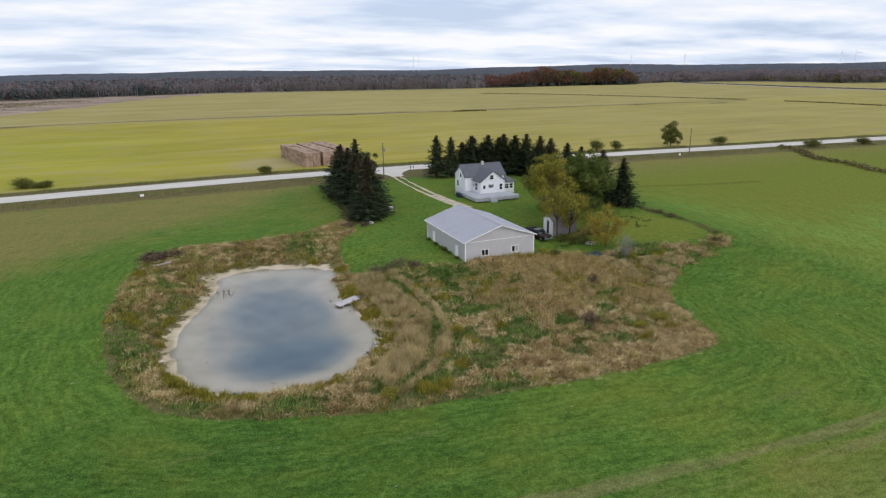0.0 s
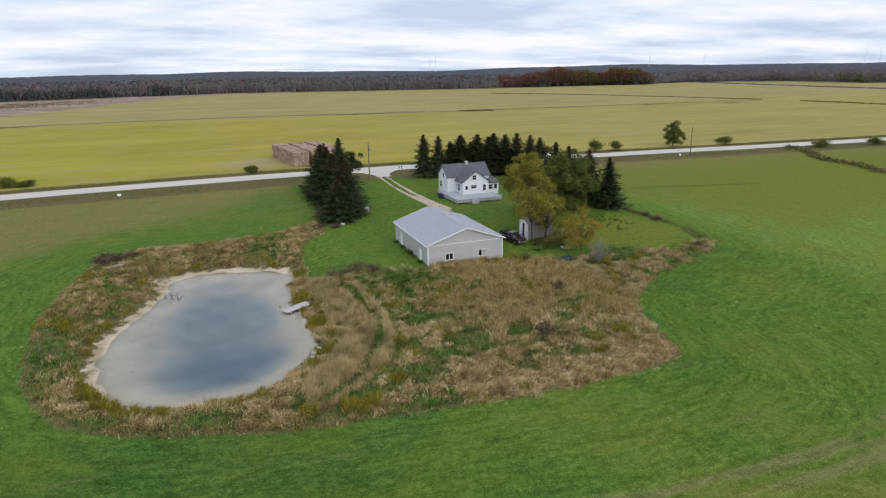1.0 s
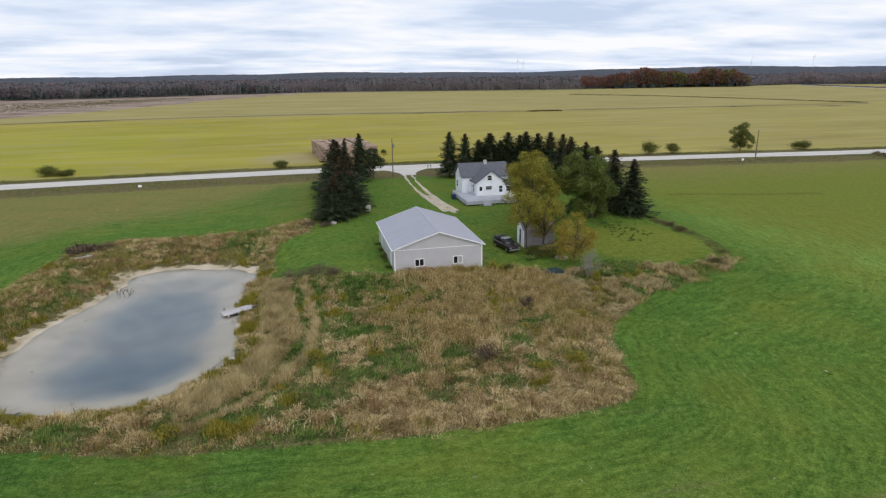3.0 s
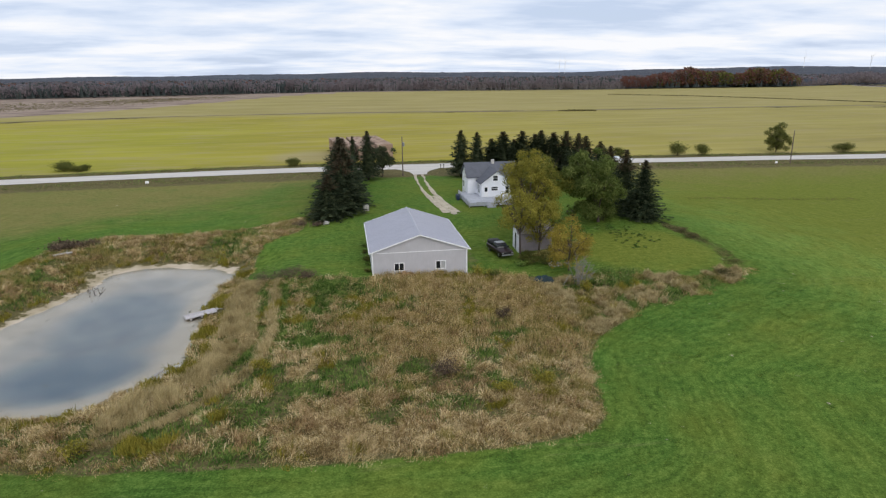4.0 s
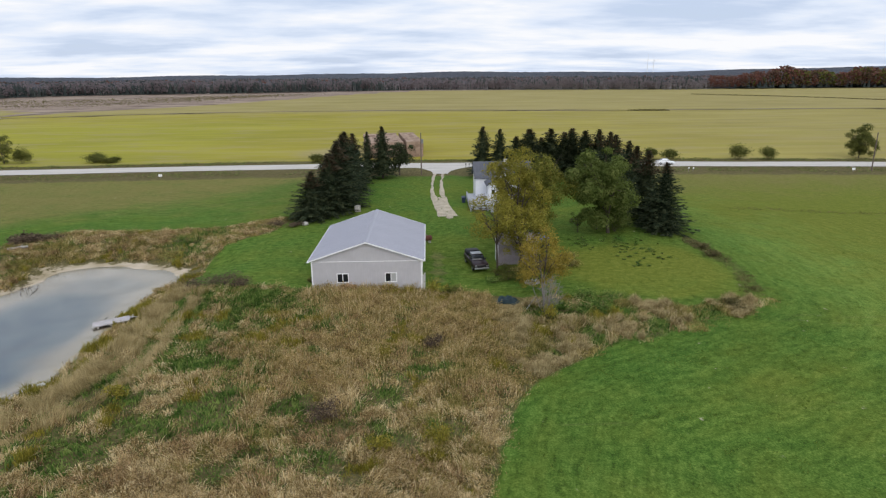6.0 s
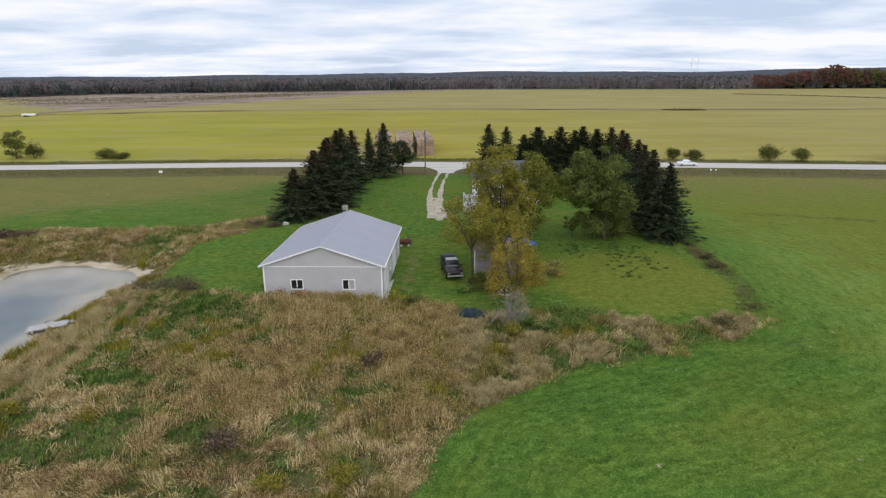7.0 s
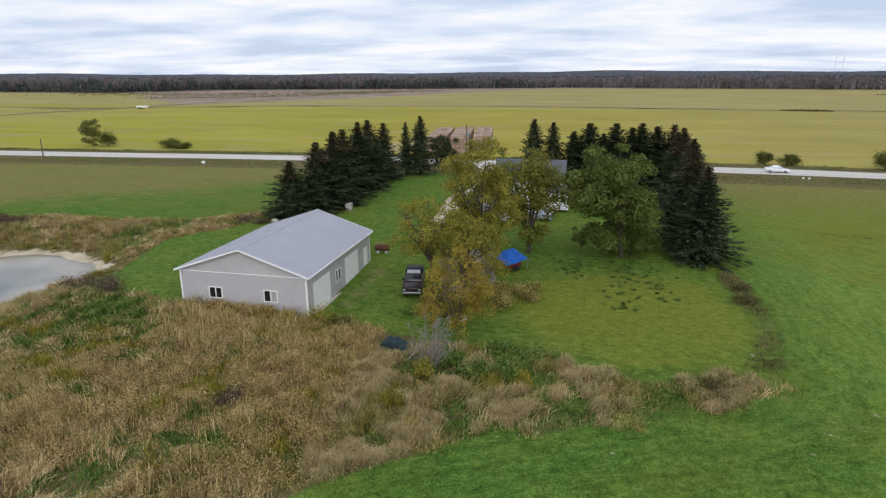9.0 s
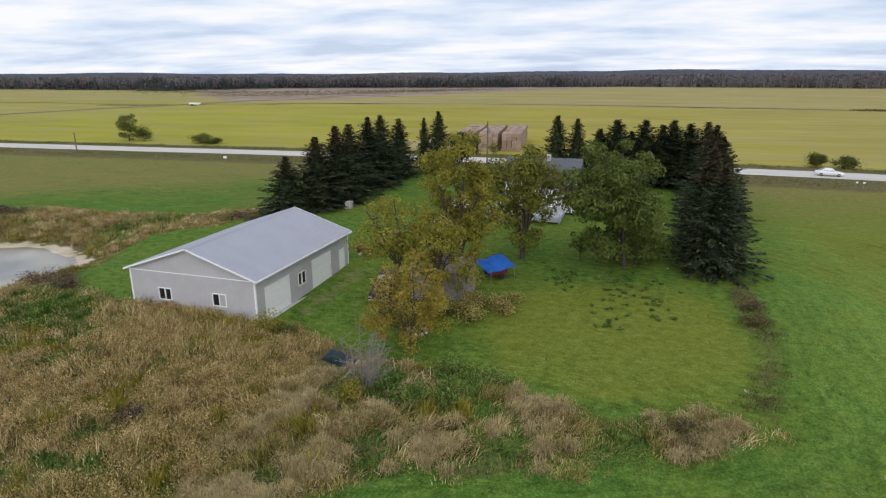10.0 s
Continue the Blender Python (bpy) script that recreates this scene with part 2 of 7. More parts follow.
M_OLIVE = blade_material("olive_yellow_leaves", (0.125, 0.124, 0.023), (0.260, 0.236, 0.043), (0.43, 0.365, 0.070), scale=0.8, thin=0.35, single=0.16, span=0.40)
M_YELLOW = blade_material("yellow_autumn_leaves", (0.150, 0.120, 0.024), (0.33, 0.255, 0.048), (0.52, 0.390, 0.085), scale=0.8, thin=0.35, single=0.16, span=0.42)
M_PINE = blade_material("dark_pine_needles", (0.022, 0.034, 0.016), (0.048, 0.064, 0.030), (0.095, 0.112, 0.052), scale=1.0, thin=0.25, single=0.25, span=0.42)
M_TWIG = simple("bare_grey_twigs", (0.225, 0.205, 0.188), 0.85)
M_BARK = simple("grey_brown_bark", (0.085, 0.066, 0.052), 0.9, var=0.4, scale=2.5, bump=0.5)
M_BUSH = blade_material("roadside_bush_leaves", (0.058, 0.070, 0.018), (0.128, 0.140, 0.036), (0.235, 0.220, 0.066), scale=0.6, single=0.2, span=0.42)
# the next three far-wood colours are lightened and greyed to hold distance haze
M_HAZED_WOODS = blade_material("hazed_autumn_woods", (0.135, 0.114, 0.118), (0.205, 0.172, 0.175), (0.28, 0.238, 0.238), scale=0.03, single=0.14, thin=0.45)
M_HAZED_PINEWOODS = blade_material("far_conifers", (0.046, 0.060, 0.060), (0.072, 0.086, 0.080), (0.105, 0.116, 0.100), scale=0.03, single=0.14, thin=0.3)
M_HAZED_GREYWOODS = blade_material("hazed_bare_woods", (0.135, 0.125, 0.135), (0.195, 0.180, 0.190), (0.26, 0.24, 0.25), scale=0.03, single=0.14, thin=0.45)
M_REDWOODS = blade_material("red_autumn_woods", (0.080, 0.078, 0.050), (0.140, 0.085, 0.062), (0.190, 0.080, 0.064), (0.21, 0.125, 0.070), scale=0.07, single=0.12)
M_BIRCH = simple("pale_birch_trunks", (0.225, 0.205, 0.205), 0.8)


def hazed_canopy_material():
    k = Nodes("far_canopy_hazed", 0.95, 0, 0.1)
    a = k.noise(0.03, 8, rough=0.75)
    b = k.noise(1.0, 5, k.at((0.0011, 0.0035, 1)), rough=0.6)
    f = k.math("ADD", k.math("MULTIPLY", a, 0.6), k.math("MULTIPLY", b, 0.4))
    k.bump(k.noise(0.06, 6, rough=0.8), 1.0, 6.0)
    # distance haze is mixed into the canopy colour as blue-grey
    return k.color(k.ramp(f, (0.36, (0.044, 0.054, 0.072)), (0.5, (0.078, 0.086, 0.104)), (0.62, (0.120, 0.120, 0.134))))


def gravel_material():
    k = Nodes("pale_limestone_gravel", 0.92, 0, 0.2)
    a = k.noise(0.5, 6, k.at((0.12, 1, 1)), rough=0.7)
    b = k.noise(9.0, 4, rough=0.7)
    f = k.math("ADD", k.math("MULTIPLY", a, 0.6), k.math("MULTIPLY", b, 0.4))
    k.bump(b, 0.4, 0.03)
    return k.color(k.ramp(f, (0.3, (0.41, 0.380, 0.340)), (0.5, (0.565, 0.530, 0.490)), (0.7, (0.68, 0.645, 0.600))))


def water_material():
    k = Nodes("pond_water")
    k.n.remove(k.b)
    out = k.n["Material Output"]
    clear = k.n.new("ShaderNodeBsdfTransparent")
    clear.inputs["Color"].default_value = (0.88, 0.92, 0.93, 1)
    gloss = k.n.new("ShaderNodeBsdfGlossy")
    gloss.inputs["Roughness"].default_value = 0.12
    fr = k.n.new("ShaderNodeFresnel")
    fr.inputs["IOR"].default_value = 1.33
    bump = k.n.new("ShaderNodeBump")
    bump.inputs["Strength"].default_value = 0.03
    bump.inputs["Distance"].default_value = 0.02
    k.l.new(k.noise(2.5, 3, k.at((1, 0.4, 1), 20)), bump.inputs["Height"])
    k.l.new(bump.outputs[0], gloss.inputs["Normal"])
    k.l.new(bump.outputs[0], fr.inputs["Normal"])
    mx = k.n.new("ShaderNodeMixShader")
    k.l.new(fr.outputs[0], mx.inputs[0])
    k.l.new(clear.outputs[0], mx.inputs[1])
    k.l.new(gloss.outputs[0], mx.inputs[2])
    k.l.new(mx.outputs[0], out.inputs["Surface"])
    return k.m


def siding_material(name, col, pitch=0.13):
    """Lapped siding boards with faint dirt."""
    k = Nodes(name, 0.55, 0, 0.4)
    z = k.n.new("ShaderNodeSeparateXYZ")
    k.l.new(k.g("Position"), z.inputs[0])
    lap = k.math("FRACT", k.math("DIVIDE", z.outputs["Z"], pitch))
    k.bump(lap, 0.6, 0.015)
    f = k.math("ADD", k.math("MULTIPLY", k.noise(0.8, 5), 0.6), k.math("MULTIPLY", k.noise(9, 3, k.at((1, 1, 0.1))), 0.4))
    return k.color(k.ramp(f, (0.3, tuple(c * 0.88 for c in col)), (0.7, tuple(c * 1.06 for c in col))))


def shingle_material(name, col):
    k = Nodes(name, 0.9, 0, 0.2)
    a = k.noise(1.2, 5, rough=0.7)
    b = k.noise(14, 3)
    f = k.math("ADD", k.math("MULTIPLY", a, 0.5), k.math("MULTIPLY", b, 0.5))
    k.bump(b, 0.4, 0.02)
    return k.color(k.ramp(f, (0.3, tuple(c * 0.7 for c in col)), (0.7, tuple(c * 1.3 for c in col))))


def metal_roof_material():
    k = Nodes("grey_painted_roof_metal", 0.42, 0.0, 0.5)
    f = k.math("ADD", k.math("MULTIPLY", k.noise(0.5, 5), 0.85), k.math("MULTIPLY", k.rand_obj(), 0.15))
    return k.color(k.ramp(f, (0.25, (0.325, 0.33, 0.385)), (0.75, (0.365, 0.37, 0.43))))


M_HAZED_CANOPY = hazed_canopy_material()
M_GRAVEL = gravel_material()
M_DRIVE = simple("worn_driveway_gravel", (0.47, 0.405, 0.305), 0.95, var=0.45, scale=0.7, bump=0.4)
M_WATER = water_material()
M_SIDING = siding_material("grey_vinyl_siding", (0.515, 0.50, 0.52))
M_WHITESIDING = siding_material("white_vinyl_siding", (0.90, 0.91, 0.95))
M_ROOFMETAL = metal_roof_material()
M_SHINGLE = shingle_material("grey_asphalt_shingles", (0.125, 0.130, 0.150))
M_SHEDROOF = shingle_material("weathered_lilac_grey_boards", (0.30, 0.265, 0.285))
M_WHITE = simple("white_trim_paint", (0.90, 0.90, 0.90), 0.5, var=0.05)
M_DECK = simple("weathered_deck_boards", (0.45, 0.46, 0.50), 0.85, var=0.25, scale=1.5, bump=0.3)
M_DARK = simple("black_paint_and_shade", (0.012, 0.012, 0.014), 0.6)
M_RUBBER = simple("black_rubber", (0.018, 0.018, 0.018), 0.8)
M_STEEL = simple("grey_steel", (0.34, 0.35, 0.36), 0.4, metal=0.6)
M_MAROON = simple("maroon_car_paint", (0.020, 0.007, 0.011), 0.30, spec=0.4)
M_CARWHITE = simple("white_car_paint", (0.80, 0.81, 0.82), 0.25, var=0.03, spec=0.6)
M_TARPBLUE = simple("blue_tarpaulin", (0.020, 0.13, 0.52), 0.45, var=0.3, scale=1.5)
M_TARPGREEN = simple("dark_green_boat_cover", (0.010, 0.030, 0.038), 0.55, var=0.5, scale=1.5)
M_POLE = simple("weathered_utility_pole", (0.16, 0.125, 0.10), 0.9, var=0.3, bump=0.4)
M_WOOD = simple("silvered_wood", (0.40, 0.37, 0.34), 0.85, var=0.35, scale=2, bump=0.3)
M_STONE = simple("pale_fieldstone", (0.50, 0.48, 0.45), 0.9, var=0.3, bump=0.5)
M_SOIL = simple("dark_turned_soil", (0.055, 0.040, 0.028), 0.95, var=0.5, bump=0.6)
M_CURTAIN = simple("pale_window_blind", (0.42, 0.42, 0.41), 0.8)


def glass_material():
    k = Nodes("dark_window_glass", 0.06, 0, 0.6)
    return k.color((0.018, 0.021, 0.025))


def bale_material():
    k = Nodes("straw_bale", 0.95, 0, 0.1)
    f = k.math("ADD", k.math("MULTIPLY", k.noise(1.3, 6, k.at((1, 1, 3)), rough=0.75), 0.7), k.math("MULTIPLY", k.rand_obj(), 0.3))
    k.bump(k.noise(6, 4), 0.5, 0.05)
    return k.color(k.ramp(f, (0.25, (0.21, 0.140, 0.104)), (0.5, (0.345, 0.245, 0.185)), (0.75, (0.46, 0.350, 0.270))))


M_GLASS = glass_material()
M_BALE = bale_material()


# ---- mesh helpers ----
def np_mesh(name, co, faces):
    """A mesh from arrays: co (n, 3), faces (m, k)."""
    me = bpy.data.meshes.new(name)
    co = np.ascontiguousarray(co, dtype=np.float32)
    faces = np.ascontiguousarray(faces, dtype=np.int32)
    m, kk = faces.shape
    me.vertices.add(len(co))
    me.vertices.foreach_set("co", co.ravel())
    me.loops.add(m * kk)
    me.loops.foreach_set("vertex_index", faces.ravel())
    me.polygons.add(m)
    me.polygons.foreach_set("loop_start", np.arange(m, dtype=np.int32) * kk)
    me.update(calc_edges=True)
    return me


def link(name, me, mat, parent=None, label=""):
    ob = new(name, me)
    if mat is not None and not me.materials:
        me.materials.append(mat)
    if parent is not None:
        ob.parent = parent
    if label:
        ob["label"] = label
    return ob


def part(name, bm, mat, parent=None, label=""):
    me = bpy.data.meshes.new(name)
    bm.normal_update()
    bm.to_mesh(me)
    bm.free()
    return link(name, me, mat, parent, label)


def empty(name, x, y, z, rz=0.0, label="", category="", group=""):
    ob = new(name)
    ob.empty_display_size = 0.3
    ob.matrix_basis = pose(x, y, z, 0, 0, rz)
    return tagged(ob, label, category, group)


def box(bm, x0, x1, y0, y1, z0, z1, bevel=0.0):
    """Adds a box, with its edges bevelled if wanted."""
    r = bmesh.ops.create_cube(bm, size=1.0, matrix=Matrix.Translation(((x0 + x1) / 2, (y0 + y1) / 2, (z0 + z1) / 2)) @ Matrix.Diagonal((x1 - x0, y1 - y0, z1 - z0, 1)))
    if bevel:
        edges = list({ed for v in r["verts"] for ed in v.link_edges})
        bmesh.ops.bevel(bm, geom=edges, offset=bevel, segments=2, affect="EDGES", profile=0.5)
    return bm


def boxed(*a, bevel=0.0):
    return box(bmesh.new(), *a, bevel=bevel)


def prism(bm, pts, axis, lo, hi):
    """Pushes a closed outline along an axis: 'x' outlines are (y, z), 'y' ones (x, z), 'z' ones (x, y)."""
    def at(p, d):
        return {"x": (d, p[0], p[1]), "y": (p[0], d, p[1]), "z": (p[0], p[1], d)}[axis]
    a = [bm.verts.new(at(p, lo)) for p in pts]
    b = [bm.verts.new(at(p, hi)) for p in pts]
    bm.faces.new(a)
    bm.faces.new(list(reversed(b)))
    for i in range(len(pts)):
        j = (i + 1) % len(pts)
        bm.faces.new((a[j], a[i], b[i], b[j]))
    bmesh.ops.recalc_face_normals(bm, faces=bm.faces[:])
    return bm


def prismed(pts, axis, lo, hi):
    return prism(bmesh.new(), pts, axis, lo, hi)


def tube(bm, a, b, r0, r1, n=7):
    """A tapered round bar from a to b."""
    a, b = Vector(a), Vector(b)
    d = b - a
    m = Matrix.Translation((a + b) / 2) @ d.to_track_quat("Z", "Y").to_matrix().to_4x4()
    bmesh.ops.create_cone(bm, cap_ends=True, segments=n, radius1=r0, radius2=r1, depth=d.length, matrix=m)
    return bm


def tubed(*a, n=7):
    return tube(bmesh.new(), *a, n=n)


# ---- plan ----
def closed_curve(pts, steps=6):
    """A smooth closed outline through a few plan points."""
    p = np.array(pts, float)
    out = []
    for i in range(len(p)):
        a, b, c, d = (p[(i + j - 1) % len(p)] for j in range(4))
        for s in np.arange(steps) / steps:
            out.append(0.5 * (2 * b + (c - a) * s + (2 * a - 5 * b + 4 * c - d) * s * s + (3 * b - a - 3 * c + d) * s ** 3))
    return np.array(out)


def open_curve(pts, steps=8):
    p = np.array(pts, float)
    p = np.vstack([2 * p[0] - p[1], p, 2 * p[-1] - p[-2]])
    out = []
    for i in range(1, len(p) - 2):
        a, b, c, d = p[i - 1:i + 3]
        for s in np.arange(steps) / steps:
            out.append(0.5 * (2 * b + (c - a) * s + (2 * a - 5 * b + 4 * c - d) * s * s + (3 * b - a - 3 * c + d) * s ** 3))
    return np.array(out + [p[-2]])


def seg_dist(q, poly, closed=True):
    """The distance of points q (n, 2) from a line."""
    best = np.full(len(q), 1e9)
    m = len(poly)
    for i in range(m if closed else m - 1):
        a, b = poly[i], poly[(i + 1) % m]
        ab = b - a
        s = np.clip(((q - a) @ ab) / (ab @ ab + 1e-12), 0, 1)
        best = np.minimum(best, np.hypot(*(q - a - s[:, None] * ab).T))
    return best


def inside(q, poly):
    r = np.zeros(len(q), bool)
    m = len(poly)
    for i in range(m):
        (x0, y0), (x1, y1) = poly[i], poly[(i + 1) % m]
        hit = (y0 > q[:, 1]) != (y1 > q[:, 1])
        r ^= hit & (q[:, 0] < (x1 - x0) * (q[:, 1] - y0) / (y1 - y0 + 1e-12) + x0)
    return r


def signed(q, poly):
    return seg_dist(q, poly) * np.where(inside(q, poly), -1, 1)


WATER_Z = -2.0
POND = closed_curve([(-2, 101.5), (3, 103), (9, 101.5), (14.2, 98), (13.3, 91), (13.0, 84), (13.9, 74), (12.8, 68), (8.3, 63),
                     (1.2, 61.7), (-6.3, 65), (-8.9, 74.5), (-8.0, 82.5), (-4.4, 92)])
WEED_OUT = [(22, 123), (16, 118.5), (7, 115.5), (-1, 115), (-8, 115), (-13, 110), (-15.5, 99), (-16.5, 88), (-16.3, 79), (-15, 71),
            (-12, 63.5), (-7, 58.5), (1, 55), (10, 52.6), (21, 51.2), (33, 50.4), (44, 50.6), (49, 52.5), (51, 59), (54.5, 66.5),
            (62, 71.5), (71, 75.2), (78, 78.6), (82, 83), (83.8, 92), (84.2, 103), (83, 108)]
WEED_IN = [(81.6, 104), (82, 92), (79.6, 84.4), (76, 82.3), (72.5, 81.0), (68.5, 82.2), (65, 83.2), (61, 84.3), (57, 84.6), (53, 86.0), (49.5, 87.4), (45.6, 87.9), (44.9, 87.25),
           (33, 87.25), (27, 88.5), (21, 89), (16.8, 93), (16.8, 100), (18, 108), (22.5, 114)]
WEEDS = closed_curve(WEED_OUT + WEED_IN, 4)
ROAD = open_curve([(-1600, 70), (-900, 120), (-300, 162), (-97, 175.5), (-26, 180.5), (20, 183), (55, 182.5), (113, 180), (180, 173.5), (255, 167), (500, 147), (1500, 60)], 10)
MARSH = closed_curve([(-216, 430), (-183, 473), (-155, 530), (-132, 578), (-102, 650), (-60, 785), (5, 925), (80, 985), (220, 1040), (220, 1400), (-900, 1400), (-900, 800), (-480, 690), (-330, 560), (-260, 500)], 4)
ROUGH_LINE = open_curve([(20, 117), (22.6, 121), (24, 127), (25.4, 139), (26.2, 150), (26.6, 158)], 4)


def smooth(v, lo, hi):
    s = np.clip((v - lo) / (hi - lo), 0, 1)
    return s * s * (3 - 2 * s)


def wave(q, f, seed):
    """A cheap sum of sines for gentle unevenness."""
    x, y = q[:, 0] * f, q[:, 1] * f
    return (np.sin(1.3 * x + 0.7 * y + seed) + np.sin(-0.8 * x + 1.7 * y + 2.1 * seed) + np.sin(2.9 * x - 1.1 * y + 0.4 * seed) * 0.5) / 2.5


def height(q):
    """The ground's height at plan points q (n, 2)."""
    q = np.asarray(q, float)
    z = -1.35 * smooth(q[:, 1], 90, 54) + 0.05 * wave(q, 0.35, 1.0) * smooth(q[:, 1], 150, 110)
    z = z - 0.95 * np.exp(-((q[:, 0] - 51.0) / 10) ** 2 - ((q[:, 1] - 92.5) / 13) ** 2)
    near = (np.abs(q[:, 0] - 3) < 60) & (np.abs(q[:, 1] - 82) < 60)
    d = np.full(len(q), 99.0)
    d[near] = signed(q[near], POND)
    d = d + (0.55 * wave(q, 0.7, 2.0) + 0.38 * wave(q, 1.7, 5.0)) * smooth(np.abs(d), 5.0, 1.0)
    bank = WATER_Z + np.where(d > 0, 0.10 * np.minimum(d, 2) + 0.30 * np.maximum(d - 2, 0), np.maximum(0.10 * d, -0.9))
    k = 0.3
    h = np.clip(0.5 + 0.5 * (z - bank) / k, 0, 1)
    return z * (1 - h) + bank * h - k * h * (1 - h)


def z_at(x, y):
    return float(height([(x, y)])[0])


# ---- ground, water, road ----
def spread(core, step, far, grow=1.13, lo=None):
    a = list(np.arange(core[0], core[1] + 1e-6, step))
    s, v = step, a[-1]
    while v < far:
        s *= grow
        v += s
        a.append(v)
    s, v = step, a[0]
    while v > (-far if lo is None else lo):
        s *= grow
        v -= s
        a.insert(0, v)
    return np.array(a)


def build_ground():
    xs = spread((-30, 98), 0.8, 4800)
    ys = np.concatenate([spread((26, 126), 0.8, 126.1, lo=-900)[:-1], np.arange(127, 206, 1.3), spread((206, 208), 2.0, 4800, 1.09, lo=205.9)[1:]])
    ys = np.unique(np.round(ys, 3))
    gx, gy = np.meshgrid(xs, ys)
    q = np.stack([gx.ravel(), gy.ravel()], 1)
    z = height(q)
    nx, ny = len(xs), len(ys)
    i = (np.arange(ny - 1)[:, None] * nx + np.arange(nx - 1)[None, :]).ravel()
    me = np_mesh("ground", np.column_stack([q, z]), np.stack([i, i + 1, i + 1 + nx, i + nx], 1))
    me.polygons.foreach_set("use_smooth", np.ones(len(me.polygons), bool))
    near = (np.abs(q[:, 0] - 30) < 130) & (np.abs(q[:, 1] - 65) < 95)
    pond, weed, strip = (np.full(len(q), 99.0) for _ in range(3))
    pond[near] = signed(q[near], POND)
    weed[near] = signed(q[near], WEEDS)
    strip[near] = seg_dist(q[near], ROUGH_LINE, False)
    side = q[:, 1] - np.interp(q[:, 0], ROAD[:, 0], ROAD[:, 1])
    x, y = q.T
    layers = {}
    yard = smooth(x, 14, 19) * smooth(x, 85, 81) * smooth(y, 78, 84) * smooth(y, 182, 176)
    layers["crop"] = smooth(side, 9, 13)
    layers["pale"] = 0.55 * smooth(x, 30, 220) * smooth(y, 440, 400) + 0.9 * smooth(np.hypot((x - 20) / 14, (y - 212) / 16), 1.3, 0.5) + 0.75 * smooth(y, 418, 440) + 0.5 * smooth(x, -140, -240) * smooth(y, 430, 330)
    fal = smooth(y - np.interp(x, [-120, -60, -32, -20, -8, 0, 8, 16, 22], [40, 78, 108, 122, 129, 135, 143, 153, 158]), -14, 16) * (x < 23) * 0.86
    fal = np.maximum(fal, 0.34 * smooth(y, 112, 135) * (x < 23))
    fal = np.maximum(fal, 0.80 * smooth(y, 118, 165) * (x > 84))
    fal = np.maximum(fal, 0.45 * smooth(y, 44, 24) * smooth(x, -10, 30))
    layers["fallow"] = fal
    layers["dry"] = 0.05 * smooth(x, -5, 50) * smooth(y, 78, 48) - 0.07 + 0.24 * smooth(np.hypot((x - 72) / 10.5, (y - 93) / 11.5), 1.15, 0.65) + 0.10 * smooth(np.hypot((x - 79) / 2.0, (y - 97) / 5.5), 1.2, 0.5) + 0.05 * yard + 0.24 * smooth(x, 85, 110) * smooth(y, 70, 100) + 0.10 * smooth(x, 70, 130) + 0.10 * smooth(y, 95, 150) * (x > 84)
    verge = smooth(side, -23, -13) * smooth(side, 12, 9)
    track = smooth(np.abs(y - np.interp(x, [-250, -104, -30, 58, 166, 302, 460], [372, 436, 443, 443, 424, 421, 380])), 9, 3) * (x > -280) * (x < 470)
    layers["rough"] = np.maximum.reduce([verge * 1.0, 0.8 * track, smooth(weed, 0.6, -0.4) * (1 - 0.42 * smooth(x, 56, 64)), 0.9 * smooth(strip, 1.5, 0.7)])
    layers["marsh"] = inside(q, MARSH) * 1.0
    layers["sand"] = smooth(pond, 1.0 - 0.55 * smooth(x, 6, 11) * smooth(y, 96, 92) + 1.9 * smooth(x, 0, -7) * smooth(y, 66, 72) + 2.6 * smooth(y, 96, 101), -0.3)
    # mask of the painted depth tint, strongest towards the pond's middle
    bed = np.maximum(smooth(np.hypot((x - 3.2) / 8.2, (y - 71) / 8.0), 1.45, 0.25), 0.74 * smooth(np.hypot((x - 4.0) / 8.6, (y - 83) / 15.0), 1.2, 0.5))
    layers["depth_tint"] = np.maximum(bed, 0.40 * smooth(pond, -1.0, -5.0)) * smooth(pond, -0.8, -3.5)
    layers["bed"] = smooth(pond, 0.4, -0.8)
    layers["lime"] = np.maximum(smooth(x, 30, -60) * smooth(y, 420, 300), 0.8 * (x < -215) * smooth(y, 395, 410))
    # darker green to the south-west and along the weed edge; garden strip is lush
    layers["lush"] = np.clip(smooth(x, 34, 6) * smooth(y, 66, 50) + 0.35 * smooth(weed, 13, 3) * (x > 40) * (y < 84) + smooth(np.abs(x - 72.3), 1.9, 0.7) * smooth(y, 90, 94) * smooth(y, 109, 106), 0, 1)
    layers["light"] = smooth(x, 80, 98) * smooth(y, 46, 62) * (1 - yard)
    layers["mown"] = (1 - yard) * smooth(weed, 48, 22)
    swaths = open_curve([(2, 37.6), (14, 35.6), (21, 34.6), (29, 34.0), (38.4, 33.2), (50, 33.4), (62, 36)], 4)
    hay = np.zeros(len(q))
    hay[near] = 0.25 * smooth(np.abs(seg_dist(q[near], swaths, False) - 1.2), 1.3, 0.2) * smooth(x[near], 2, 14)
    hay = hay + 0.24 * smooth(np.abs(x - 47.0), 1.3, 0.4) * smooth(y, 87, 90) * smooth(y, 106, 102)
    layers["hay"] = hay
    layers["ring"] = weed + 0.25 * wave(q, 0.2, 4.0)
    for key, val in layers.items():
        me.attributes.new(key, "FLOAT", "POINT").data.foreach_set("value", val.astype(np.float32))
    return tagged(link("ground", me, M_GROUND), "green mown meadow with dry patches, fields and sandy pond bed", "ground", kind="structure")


build_ground()

water_edge = closed_curve(POND[::6], 6)
mid = water_edge.mean(0)
